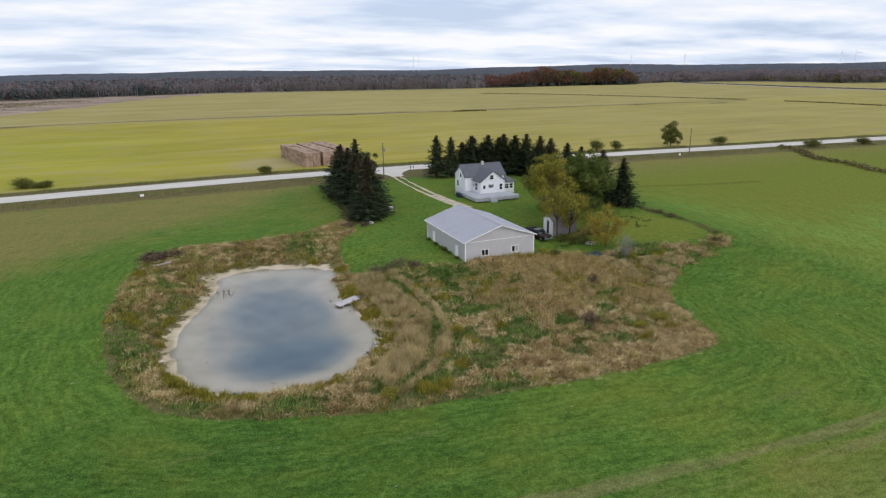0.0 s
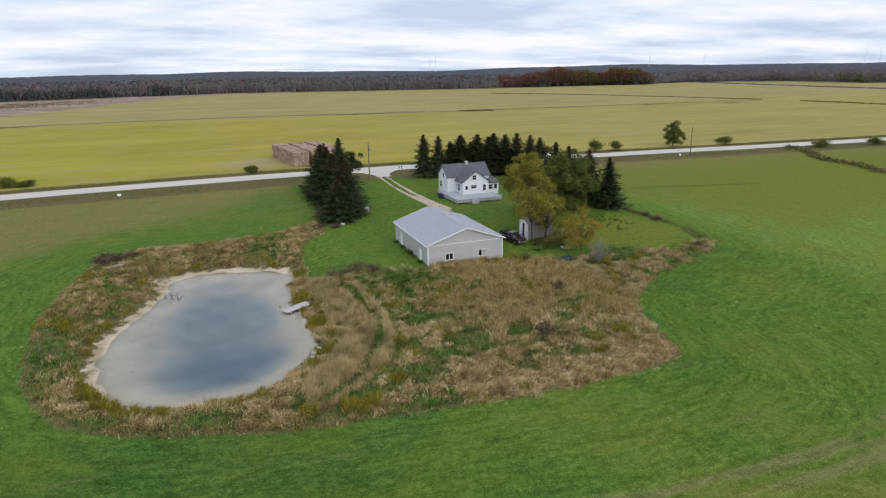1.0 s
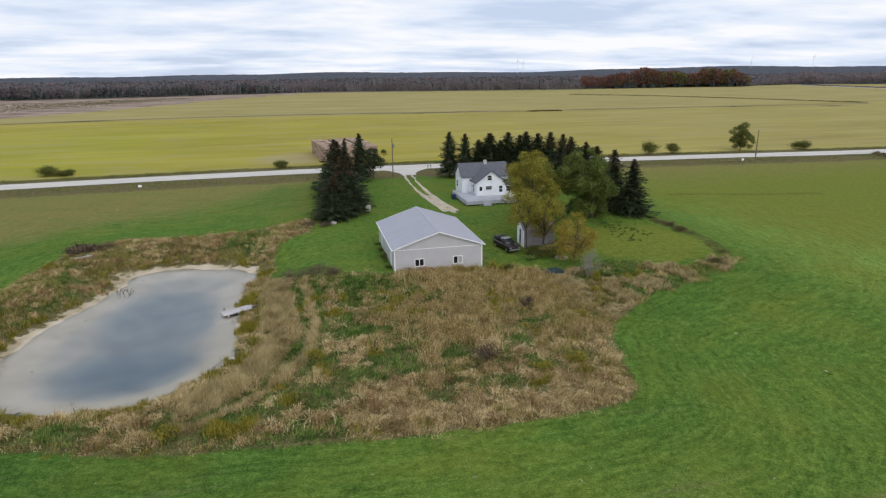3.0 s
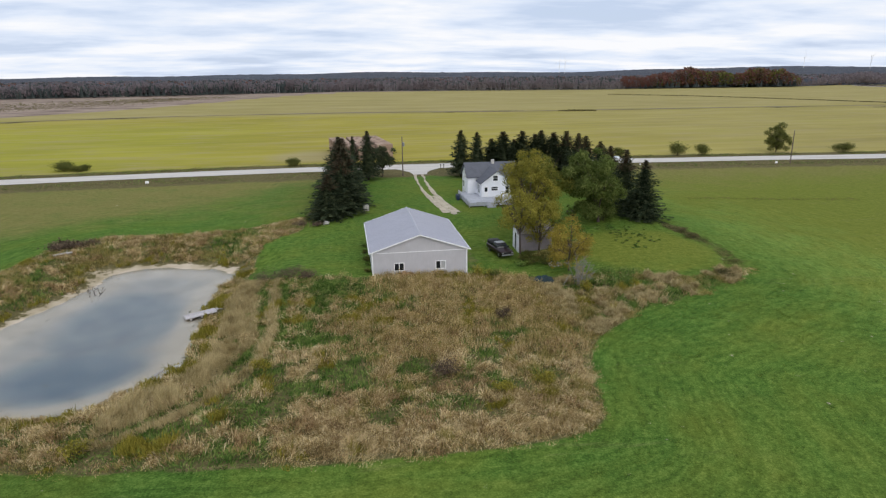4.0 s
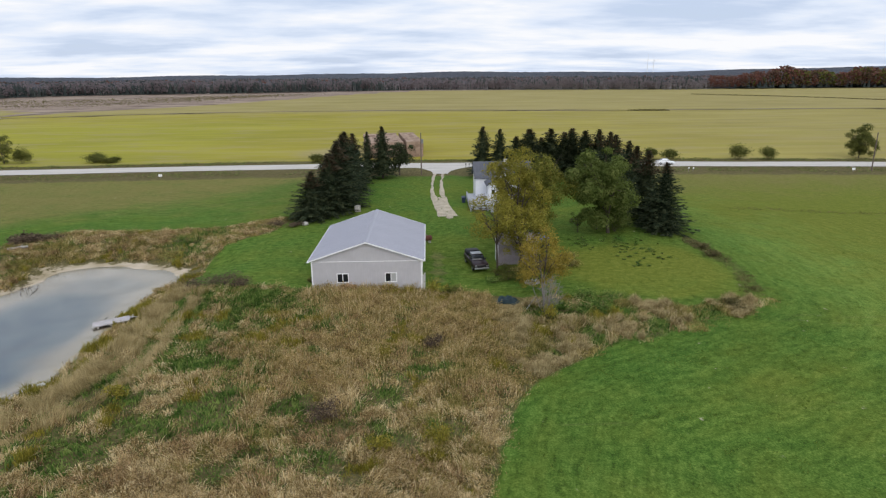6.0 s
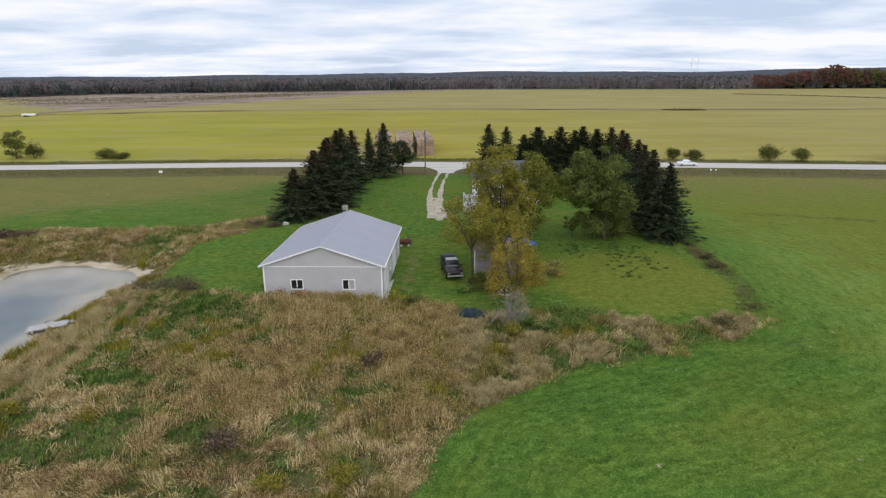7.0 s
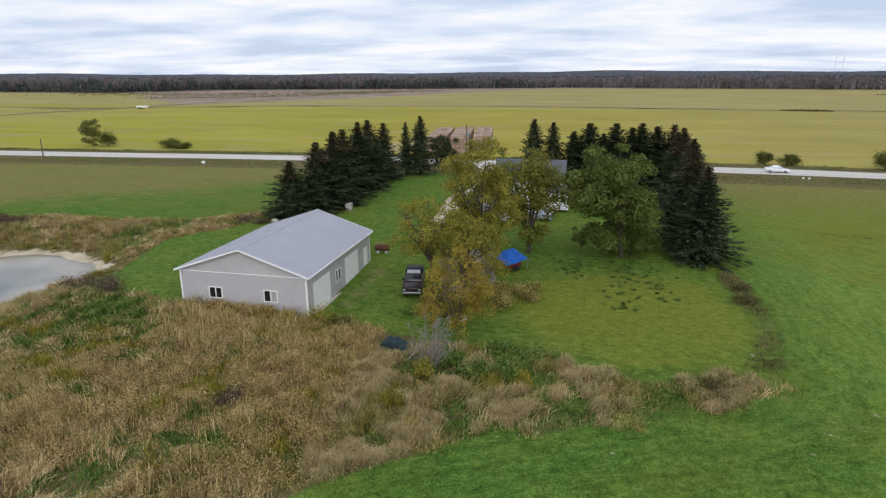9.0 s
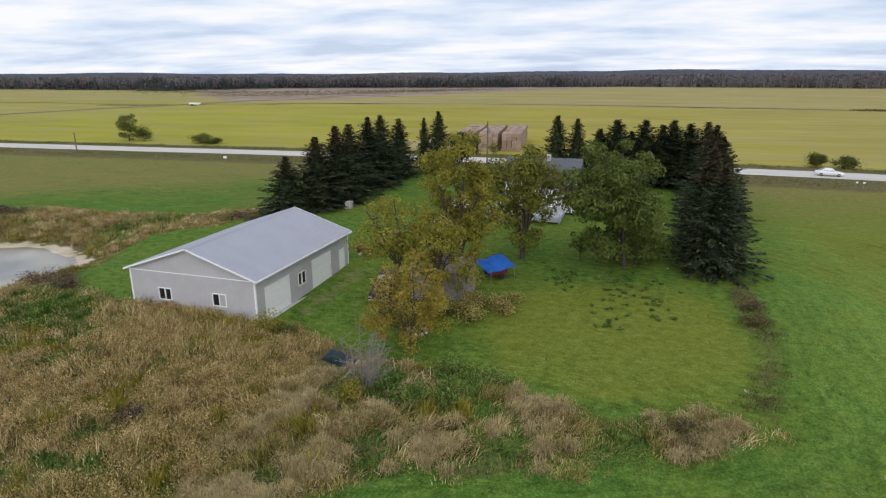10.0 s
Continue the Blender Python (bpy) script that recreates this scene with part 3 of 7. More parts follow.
ring = [mid + (p - mid) * 1.12 for p in water_edge]
water_bm = bmesh.new()
water_bm.faces.new([water_bm.verts.new((p[0], p[1], WATER_Z)) for p in ring])
water_bm.normal_update()
if water_bm.faces[:][0].normal.z < 0:
    bmesh.ops.reverse_faces(water_bm, faces=water_bm.faces[:])
bmesh.ops.triangulate(water_bm, faces=water_bm.faces[:])
tagged(part("water", water_bm, M_WATER), "still grey-blue pond water with murky sandy shallows", "water", kind="structure")


def ribbon(name, line, widths, z, mat, ragged=0.0, seed=0, crown=0.0):
    """A strip along a plan line, with uneven edges."""
    rng = np.random.default_rng(seed)
    line = np.asarray(line)
    d = np.gradient(line, axis=0)
    d /= np.hypot(*d.T)[:, None]
    nrm = np.stack([-d[:, 1], d[:, 0]], 1)
    w = np.broadcast_to(np.asarray(widths, float), (len(line),)) / 2
    soft = np.ones(5) / 5
    l = line + nrm * (w + 1.8 * np.convolve(rng.normal(0, ragged, len(line)), soft, "same"))[:, None]
    r = line - nrm * (w + 1.8 * np.convolve(rng.normal(0, ragged, len(line)), soft, "same"))[:, None]
    rows = [np.column_stack([l, np.full(len(l), z - 0.05)]), np.column_stack([(l * 0.9 + r * 0.1), np.full(len(l), z)]),
            np.column_stack([line, np.full(len(l), z + crown)]),
            np.column_stack([(l * 0.1 + r * 0.9), np.full(len(l), z)]), np.column_stack([r, np.full(len(r), z - 0.05)])]
    co = np.concatenate(rows)
    n = len(line)
    f = []
    for a in range(4):
        i = a * n + np.arange(n - 1)
        f.append(np.stack([i, i + n, i + n + 1, i + 1], 1))
    return link(name, np_mesh(name, co, np.concatenate(f)), mat)


def dense(line, step):
    line = np.asarray(line, float)
    s = np.concatenate([[0], np.cumsum(np.hypot(*np.diff(line, axis=0).T))])
    t = np.arange(0, s[-1], step)
    return np.stack([np.interp(t, s, line[:, 0]), np.interp(t, s, line[:, 1])], 1)


tagged(ribbon("road", dense(ROAD[(ROAD[:, 0] > -1500) & (ROAD[:, 0] < 1400)], 3.0), 8.6, 0.10, M_GRAVEL, 0.15, 1, 0.06), "pale grey gravel country road", "road", kind="structure")
DRIVE = open_curve([(49.5, 178.5), (48.6, 168), (48.0, 156), (47.9, 145), (48.3, 134), (49.4, 122)], 10)
dl = dense(DRIVE, 0.6)
flare = dense([(49.5, 179.5), (49.0, 168)], 0.5)
tagged(ribbon("driveway_mouth", flare, 3.6 + 11.0 * np.linspace(1, 0, len(flare)) ** 2.2, 0.085, M_GRAVEL, 0.10, 2), "pale gravel mouth of the farm driveway", "driveway", kind="structure")
for k, off in enumerate((-0.95, 0.95)):
    d = np.gradient(dl, axis=0)
    d /= np.hypot(*d.T)[:, None]
    wv = 0.85 + 0.18 * np.sin(np.arange(len(dl)) * 0.11 + k) + 1.1 * np.linspace(0, 1, len(dl)) ** 5
    tagged(ribbon("driveway_rut", dl[8:] + np.stack([-d[8:, 1], d[8:, 0]], 1) * off, 0.82 * wv[8:], 0.075, M_DRIVE, 0.11, 5 + k), "pale gravel wheel rut of a grassy driveway", "driveway", kind="structure")

patch_line = dense(open_curve([(48.2, 139), (48.4, 132), (49.3, 124), (50.2, 120.5)], 8), 0.4)
patch_wide = 0.4 + 1.6 * np.sin(np.linspace(0.15, 2.9, len(patch_line))) * (0.8 + 0.25 * np.sin(np.arange(len(patch_line)) * 0.9))
tagged(ribbon("driveway_end", patch_line, patch_wide, 0.068, M_DRIVE, 0.30, 9), "worn gravel patch where the wheel ruts end", "driveway", kind="structure")


# ---- vegetation builders ----
def blades(pts, h, n, width, spread_r, lean, lean_dir, rng, jitter=0.35):
    """Tufts of bent blades: three triangles a blade."""
    m = len(pts)
    base = np.repeat(pts, n, 0) + np.column_stack([rng.normal(0, 1, (m * n, 2)) * spread_r, np.zeros(m * n)])
    hh = np.repeat(h, n) * rng.uniform(0.55, 1.1, m * n)
    az = rng.uniform(0, 2 * np.pi, m * n)
    wd = np.stack([np.cos(az), np.sin(az), np.zeros(m * n)], 1) * (width * rng.uniform(0.6, 1.3, m * n))[:, None]
    ln = np.repeat(lean_dir * lean[:, None], n, 0) + rng.normal(0, jitter, (m * n, 2))
    off = np.column_stack([ln, np.zeros(m * n)]) * hh[:, None]
    up = np.zeros((m * n, 3))
    up[:, 2] = hh * (1 - 0.30 * np.clip((ln ** 2).sum(1), 0, 2))
    midp = base + 0.58 * up + 0.34 * off
    tip = base + up + off
    base[:, 2] -= 0.06
    co = np.stack([base - wd, base + wd, midp + wd * 0.8, midp - wd * 0.8, tip], 1).reshape(-1, 3)
    i = np.arange(m * n)[:, None] * 5
    f = np.concatenate([i + [0, 1, 2], i + [0, 2, 3], i + [3, 2, 4]], 0)
    return co, f


def quads(c, size, rng, flat=0.5, aspect=1.5, facing=None):
    """Small leaf-like quads at c, turned at random."""
    m = len(c)
    nrm = rng.normal(0, 1, (m, 3))
    nrm[:, 2] = np.abs(nrm[:, 2]) + flat
    if facing is not None:
        nrm = facing + 0.45 * rng.normal(0, 1, (m, 3))
    nrm /= np.linalg.norm(nrm, axis=1)[:, None]
    t = np.cross(nrm, rng.normal(0, 1, (m, 3)))
    t /= np.linalg.norm(t, axis=1)[:, None] + 1e-9
    b = np.cross(nrm, t)
    s = np.broadcast_to(size, (m,))[:, None] * rng.uniform(0.6, 1.3, (m, 1))
    u, v = t * s * aspect / 2, b * s / 2
    co = np.stack([c - u, c + v * 0.9 - u * 0.15, c + u, c - v * 0.9 + u * 0.1], 1).reshape(-1, 3)
    i = np.arange(m)[:, None] * 4
    return co, i + np.array([[0, 1, 2, 3]])


def spruce_meshes(seed, tall, radius, coned=0.3, bare=0.6, step=0.30):
    """Trunk and drooping, tiered crown of a spruce."""
    rng = np.random.default_rng(seed)
    co, fs = [], []
    n = 0
    zz = bare
    while zz < tall - 0.1:
        u = (zz - bare) / (tall - bare)
        reach = radius * 1.20 * (1 - u) ** 0.84 * (0.86 + 0.14 * np.sin(zz * 4.2 + seed)) * min(1, 0.80 + u * 2.0) + 0.08
        cnt = int(7 + 6 * (1 - u))
        az0 = rng.uniform(0, 7)
        for k in range(cnt):
            az = az0 + k * 2 * np.pi / cnt + rng.normal(0, 0.22)
            ln = reach * rng.uniform(0.55, 1.18)
            m = max(6, int(ln * 14.0))
            s = np.sort(rng.uniform(0.12, 1.0, m))
            drop = -0.10 * ln - 0.42 * (1 - u) * ln * s ** 1.4 + 0.16 * ln * s ** 3 + 0.35 * u * ln * s
            c = np.stack([np.cos(az) * s * ln, np.sin(az) * s * ln, zz + drop], 1)
            side = rng.uniform(-1, 1, m)
            sw = 0.22 * ln * (1.05 - s) + 0.05
            c[:, 0] += -np.sin(az) * side * sw
            c[:, 1] += np.cos(az) * side * sw
            c[:, 2] += rng.normal(0, 0.05, m) - 0.10 * np.abs(side)
            L = (0.30 + 0.16 * (1 - u)) * rng.uniform(0.7, 1.25, m)
            d = np.stack([np.cos(az + side * 0.9), np.sin(az + side * 0.9), -0.30 + 0.5 * u + rng.normal(0, 0.22, m)], 1)
            d /= np.linalg.norm(d, axis=1)[:, None]
            w = np.cross(d, [0, 0, 1.0]) + rng.normal(0, 0.35, (m, 3))
            w = w / (np.linalg.norm(w, axis=1)[:, None] + 1e-9) * (0.105 * rng.uniform(0.7, 1.4, m))[:, None]
            a = c - d * L[:, None] * 0.4
            tip = c + d * L[:, None] * 0.75
            co.append(np.stack([a, c + w, tip, c - w], 1).reshape(-1, 3))
            fs.append(np.arange(m)[:, None] * 4 + n + np.array([[0, 1, 2, 3]]))
            n += 4 * m
        zz += step * rng.uniform(0.8, 1.2) * (1.0 - 0.35 * u)
    # dense dark heart: jagged inner cone added to block light through the crown
    ringn, lev = 9, 7
    hz = np.linspace(bare + 0.3, tall * 0.93, lev)
    heart = []
    for z in hz:
        u = (z - bare) / (tall - bare)
        r = radius * 0.40 * (1 - u) ** 0.90
        a = np.arange(ringn) * 2 * np.pi / ringn
        rr = r * rng.uniform(0.8, 1.15, ringn)
        heart.append(np.stack([np.cos(a) * rr, np.sin(a) * rr, z + rng.normal(0, 0.12, ringn)], 1))
    co.append(np.concatenate(heart))
    hf = []
    for lv in range(lev - 1):
        for k in range(ringn):
            hf.append((n + lv * ringn + k, n + lv * ringn + (k + 1) % ringn, n + (lv + 1) * ringn + (k + 1) % ringn, n + (lv + 1) * ringn + k))
    fs.append(np.array(hf))
    co, fs = np.concatenate(co), np.concatenate(fs)
    me = np_mesh("crown", co, fs)
    me.materials.append(M_SPRUCE)
    me.materials.append(M_SPRUCE_TOP)
    zc = co[fs[:, 0], 2]
    me.polygons.foreach_set("material_index", ((zc > tall * (1 - coned)) & (rng.uniform(0, 1, len(zc)) < 0.75)).astype(np.int32))
    bm = tube(bmesh.new(), (0, 0, -0.2), (0, 0, tall * 0.96), 0.020 * tall, 0.02, 8)
    tm = bpy.data.meshes.new("trunk")
    bm.to_mesh(tm)
    bm.free()
    tm.materials.append(M_BARK)
    return tm, me


SPRUCES = [spruce_meshes(3, 12.0, 4.1, 0.33, 0.45), spruce_meshes(8, 12.0, 3.9, 0.15, 0.5), spruce_meshes(15, 12.0, 4.0, 0.30, 0.5), spruce_meshes(21, 12.0, 3.4, 0.12, 1.8)]


def spruce(x, y, tall, wide, kind, rz, label, group):
    tm, cm = SPRUCES[kind]
    ob = empty("spruce_tree", x, y, z_at(x, y), rz, label, "spruce tree", group)
    ob.scale = (wide * tall / 12, wide * tall / 12, tall / 12)
    link("trunk", tm, None, ob)
    link("crown", cm, None, ob)
    return ob


def branch_tube(bm, path, r0, r1, n=6):
    for i in range(len(path) - 1):
        a = r0 + (r1 - r0) * i / (len(path) - 1)
        b = r0 + (r1 - r0) * (i + 1) / (len(path) - 1)
        tube(bm, path[i], path[i + 1], a, b, n)


def broadleaf(name, x, y, tall, crown, leaf_mat, seed, label, category, lobes=36, leaves=260, size=0.26, trunk_r=0.28, lean=(0, 0), fork=0.16, limbs=8, open_low=0.10, group="", lobe=(0.17, 0.40)):
    """A tree: tapered trunk, forking limbs, and a crown of uneven leafy lobes with gaps. crown: its radius."""
    rng = np.random.default_rng(seed)
    ob = empty(name, x, y, z_at(x, y), 0, label, category, group)
    tb = bmesh.new()
    f = tall * fork
    top = Vector((lean[0] * 0.2, lean[1] * 0.2, f))
    branch_tube(tb, [Vector((0, 0, -0.2)), Vector((lean[0] * 0.06, lean[1] * 0.06, f * 0.5)), top], trunk_r, trunk_r * 0.72, 9)
    part("trunk", tb, M_BARK, ob)
    cz, rz_ = tall * (0.5 + open_low / 2), tall * (0.5 - open_low / 2)
    cen = np.array([lean[0], lean[1], cz])
    tips = []
    for i in range(limbs):
        az = 2 * np.pi * (i + rng.uniform(-0.3, 0.3)) / limbs
        up = rng.uniform(-0.1, 0.8) if i else 1.0
        w = np.sqrt(max(0.02, 1 - up * up)) * rng.uniform(0.6, 0.85)
        end = Vector((cen[0] + np.cos(az) * crown * w, cen[1] + np.sin(az) * crown * w, cz + rz_ * 0.82 * up))
        m1 = top.lerp(end, 0.5) + Vector((rng.normal(0, 0.3), rng.normal(0, 0.3), 0.06 * tall))
        lb = bmesh.new()
        branch_tube(lb, [top, m1, end], trunk_r * 0.5, 0.04)
        for j in range(6):
            root = top.lerp(m1, rng.uniform(0.5, 1)) if j < 2 else m1.lerp(end, rng.uniform(0, 1))
            tip = root + Vector((rng.normal(), rng.normal(), rng.uniform(-0.3, 0.8))).normalized() * crown * rng.uniform(0.2, 0.4)
            tube(lb, root, tip, 0.045, 0.012, 4)
            tips.append(np.array(tip))
        tips.append(np.array(end))
        part("limb", lb, M_BARK, ob)
    tips = np.array(tips)
    cs, fs = [], []
    for i in range(lobes):
        u = 1 - 2 * (i + 0.5) / lobes
        az = i * 2.399963 + rng.normal(0, 0.35)
        deep = rng.uniform(0.42, 1.04)
        w = np.sqrt(1 - u * u) * deep * (1 + 0.16 * np.sin(2 * az + seed))
        c = cen + np.array([np.cos(az) * crown * w, np.sin(az) * crown * w, rz_ * u * deep])
        rl = crown * rng.uniform(*lobe)
        m = int(leaves * (rl / (crown * 0.31)) ** 2)
        d = rng.normal(0, 1, (m, 3))
        d[:, 2] += 0.45
        d /= np.linalg.norm(d, axis=1)[:, None]
        rad = rl * rng.uniform(0.35, 1.12, m) ** 0.6 * (1 + 0.25 * np.sin(d[:, 0] * 5 + i) * np.cos(d[:, 1] * 6))
        cs.append(c + d * rad[:, None] * np.array([1, 1, 0.78]))
        fs.append(d + np.array([0, 0, 0.35]))
    c, fc = np.concatenate(cs), np.concatenate(fs)
    keep = c[:, 2] > 0.25
    co, fa = quads(c[keep], size, rng, facing=fc[keep])
    link("crown", np_mesh("crown", co, fa), leaf_mat, ob)
    return ob


def shrub(name, x, y, tall, wide, mat, seed, label, category, n=500, size=0.22, group=""):
    """A low bush: stems from one root and leaf clumps with gaps."""
    rng = np.random.default_rng(seed)
    ob = empty(name, x, y, z_at(x, y), 0, label, category, group)
    sb = bmesh.new()
    ends = []
    for i in range(11):
        az = rng.uniform(0, 7)
        r = wide * 0.5 * rng.uniform(0.25, 1)
        e = Vector((np.cos(az) * r, np.sin(az) * r, tall * rng.uniform(0.55, 0.98) * (1 - 0.35 * (2 * r / wide) ** 2)))
        tube(sb, (0.05 * np.cos(az), 0.05 * np.sin(az), -0.1), e, 0.035, 0.010, 4)
        ends += [e, e * 0.72]
    part("stem", sb, M_BARK, ob)
    t = np.array([list(p) for p in ends])
    c = t[rng.integers(0, len(t), n)] + rng.normal(0, 1, (n, 3)) * np.array([wide * 0.13, wide * 0.13, tall * 0.13])
    c[:, 2] = np.maximum(c[:, 2], 0.1)
    co, fa = quads(c, size, rng)
    link("foliage", np_mesh("foliage", co, fa), mat, ob)
    return ob


# ---- the rough ground round the pond and behind the barn ----
rng = np.random.default_rng(11)


def scatter(n, x0, x1, y0, y1):
    return np.column_stack([rng.uniform(x0, x1, n), rng.uniform(y0, y1, n)])


def fbm(q, f, seed=0.0):
    return np.array([noise.fractal((a * f, b * f, seed), 0.8, 2.0, 4) for a, b in q])


cand = scatter(205000, -20, 88, 47, 125)
cand = cand[-signed(cand, WEEDS) + 1.1 * fbm(cand, 0.45, 101.0) + 0.5 * fbm(cand, 1.5, 103.0) > -0.05]
cand = cand[np.hypot((cand[:, 0] - 13.9) / 1.9, (cand[:, 1] - 83.0) / 1.2) > 1]
cand = cand[np.hypot((cand[:, 0] - 54.3) / 2.1, (cand[:, 1] - 84.0) / 2.4) > 1]
cand = cand[np.hypot(cand[:, 0] - 11.7, cand[:, 1] - 67.3) > 1.3]
dp = signed(cand, POND)
keep = dp > 0.75 - 0.55 * smooth(cand[:, 0], 6, 11) * smooth(cand[:, 1], 96, 92) + 0.7 * wave(cand, 1.1, 3.0) + 0.6 * wave(cand, 2.7, 8.0) + 1.3 * smooth(cand[:, 0], -2, -6) * smooth(cand[:, 1], 66, 72) + 1.7 * smooth(cand[:, 1], 96, 101)
cand, dp = cand[keep], dp[keep]
kindf = 0.7 * fbm(cand, 0.12, 3.7) + 0.55 * fbm(cand, 0.45, 9.1) - 0.006 * (cand[:, 0] - 20) - 0.08 * smooth(cand[:, 0], 2, -8)
goldf = fbm(cand, 0.22, 21.3)


def spots(q, rows):
    """Where patches lie: x, y, width and depth of each, 1 in the middle of a patch."""
    best = np.zeros(len(q))
    for px, py, pw, pd in rows:
        best = np.maximum(best, np.exp(-((q[:, 0] - px) / pw) ** 2 - ((q[:, 1] - py) / pd) ** 2))
    return best


green_spot = spots(cand, ((21.5, 80, 4.2, 5.5), (26.5, 78, 4.0, 6), (30.5, 83, 2.6, 2.6), (26.7, 71, 2.8, 2), (33.0, 82, 2.6, 2.2), (29.4, 63.2, 3.2, 1.7), (35.8, 63.5, 1.8, 1.6), (42.4, 64.2, 2.0, 1.5), (25.5, 61, 2.6, 1.5), (22.5, 58, 2.6, 1.6),
                          (38.9, 57.1, 2.0, 1.3), (43.2, 59.2, 2.4, 1.5), (32.4, 56.3, 1.7, 1.4), (45.3, 71.5, 2.0, 1.5), (47, 60.4, 1.8, 1.6), (21.5, 65, 2.0, 2), (24.2, 69.8, 2.4, 1.7), (28.5, 70.2, 3.0, 1.1), (33.6, 78.8, 1.6, 1.4), (27, 82.5, 3.0, 2.6), (34.6, 72.3, 2.2, 1.1), (46.7, 68.9, 2.4, 1.1), (53.0, 68.4, 1.6, 0.8), (16.5, 56.4, 2.4, 1.0), (20, 51.8, 2.8, 0.9), (40.4, 55.4, 1.5, 1.0), (24.1, 57.4, 2.2, 1.0), (31.5, 60.9, 2.4, 0.9), (42.5, 61.0, 2.6, 0.7)) + ((58, 80, 3.4, 2.0), (64.5, 79.8, 3.0, 1.5), (67.5, 76.0, 1.6, 2), (73.5, 78.6, 1.8, 2.2),
                          (60.5, 74.3, 2.0, 1.4), (63, 82.5, 2.6, 1.2), (56.4, 70.6, 1.6, 0.7), (-14.5, 78, 2.0, 8), (-8, 60.5, 3, 1.6), (2, 57.2, 4, 1.3), (14, 56.5, 3.5, 2.0), (80, 88, 1.2, 3)))
kindf = kindf + 1.15 * green_spot - 0.06 + 0.22 * smooth(cand[:, 0], 52, 58)
gold_spot = spots(cand, ((33.4, 73.4, 1.5, 1.0), (32.2, 78, 1.1, 0.9), (47.2, 84.3, 1.4, 1.1), (56.5, 75.0, 1.2, 0.9), (42.0, 71.4, 0.8, 0.7), (51.5, 77.5, 0.9, 0.8), (51.2, 74.5, 0.7, 0.7), (27.6, 65.0, 0.8, 0.7), (22.6, 61.7, 0.8, 0.8), (19.3, 58.2, 0.8, 0.9), (43.1, 76.7, 0.9, 0.7), (43.5, 82.8, 1.3, 0.8), (34.8, 78.5, 1.0, 0.9), (31.1, 76.6, 1.0, 0.9), (24.3, 75.1, 1.8, 0.9), (26.9, 67.4, 0.8, 0.7), (41.7, 56, 1.4, 0.8), (46.0, 57.1, 1.2, 0.8), (22.3, 63.3, 0.8, 0.7), (47.9, 86.0, 1.3, 0.7), (43.5, 85.6, 1.6, 0.6), (30.2, 51.8, 0.9, 0.6),
                         (18.4, 60.7, 0.8, 0.7), (55.9, 76.7, 0.9, 0.7), (30.1, 74.5, 1.5, 0.9), (30.8, 79.7, 1.2, 0.9), (46, 85.8, 1.0, 0.8), (-9.6, 70, 0.9, 2.0), (-10.2, 77, 0.9, 1.6), (-6.5, 63.5, 2.0, 0.9), (-13.6, 84, 1.1, 1.5)))
rustf = 0.6 * fbm(cand, 0.16, 40.2) + 0.5 * fbm(cand, 0.7, 44.0)
edge = -signed(cand, WEEDS)
is_gold = (goldf + 0.4 * fbm(cand, 0.9, 5.5) > 0.78) | ((dp < 2.4) & (goldf + 0.25 * smooth(cand[:, 0], 4, -4) + 0.2 * smooth(cand[:, 0], 8, 12) > 0.10)) | (gold_spot + 0.15 * rng.normal(0, 1, len(cand)) > 0.55)
kindf = kindf + rng.normal(0, 0.30, len(cand)) + 0.16 * smooth(dp, 14, 9) * (cand[:, 0] < 13)
bank = np.maximum(smooth(cand[:, 1], 89, 93), smooth(cand[:, 0], 9, 3)) * (cand[:, 0] < 40)
rustf = rustf + 0.26 * bank + rng.normal(0, 0.22, len(cand)) + 0.22 * smooth(cand[:, 0], 40, 48) * smooth(cand[:, 1], 66, 72)
# arcs of reeds and furrows that follow the pond's bank
arc = (cand[:, 0] > 10.5) & (cand[:, 1] < 93) & (cand[:, 1] > 54)
arc_d = dp + 0.35 * wave(cand, 0.4, 6.0)
is_reed = ~is_gold & arc & (((arc_d > 2.2) & (arc_d < 6.5)) | ((arc_d > 7.7) & (arc_d < 8.6))) & (fbm(cand, 0.4, 71.0) > -0.45)
furrow = arc & (((arc_d > 6.6) & (arc_d < 7.6)) | ((arc_d > 8.8) & (arc_d < 9.8))) & (fbm(cand, 0.3, 73.0) > -0.3)
is_green = ~is_gold & ~is_reed & ((kindf > 0.19) | furrow)
is_rust = ~is_gold & ~is_green & ~is_reed & (rustf > 0.06)
thin_strip = (cand[:, 0] > 79.5) & (cand[:, 1] > 84) & (rng.uniform(0, 1, len(cand)) < 0.55)
is_olive = is_rust & (fbm(cand, 0.33, 58.0) + 0.15 * rng.normal(0, 1, len(cand)) > 0.02 - 0.28 * bank - 0.25 * smooth(cand[:, 0], 36, 48))
is_rust = is_rust & ~is_olive
is_dry = ~thin_strip & ~is_olive & ~is_gold & ~is_green & ~is_rust & ~is_reed & (fbm(cand, 0.8, 33.0) > -0.42) & ~((cand[:, 0] > 55) & (fbm(cand, 0.42, 91.0) + 0.12 * rng.normal(0, 1, len(cand)) < -0.05))
swirl = 5.0 * fbm(cand, 0.10, 60.0) + 2.2 * fbm(cand, 0.42, 61.0)
# dry grass stands upright in a belt before the barn and lies flat in front of it
stand = smooth(cand[:, 1] - 64.5 - 2.5 * fbm(cand, 0.15, 66.0), -1.5, 1.5) * smooth(cand[:, 0], 26, 31) * (cand[:, 0] < 54)
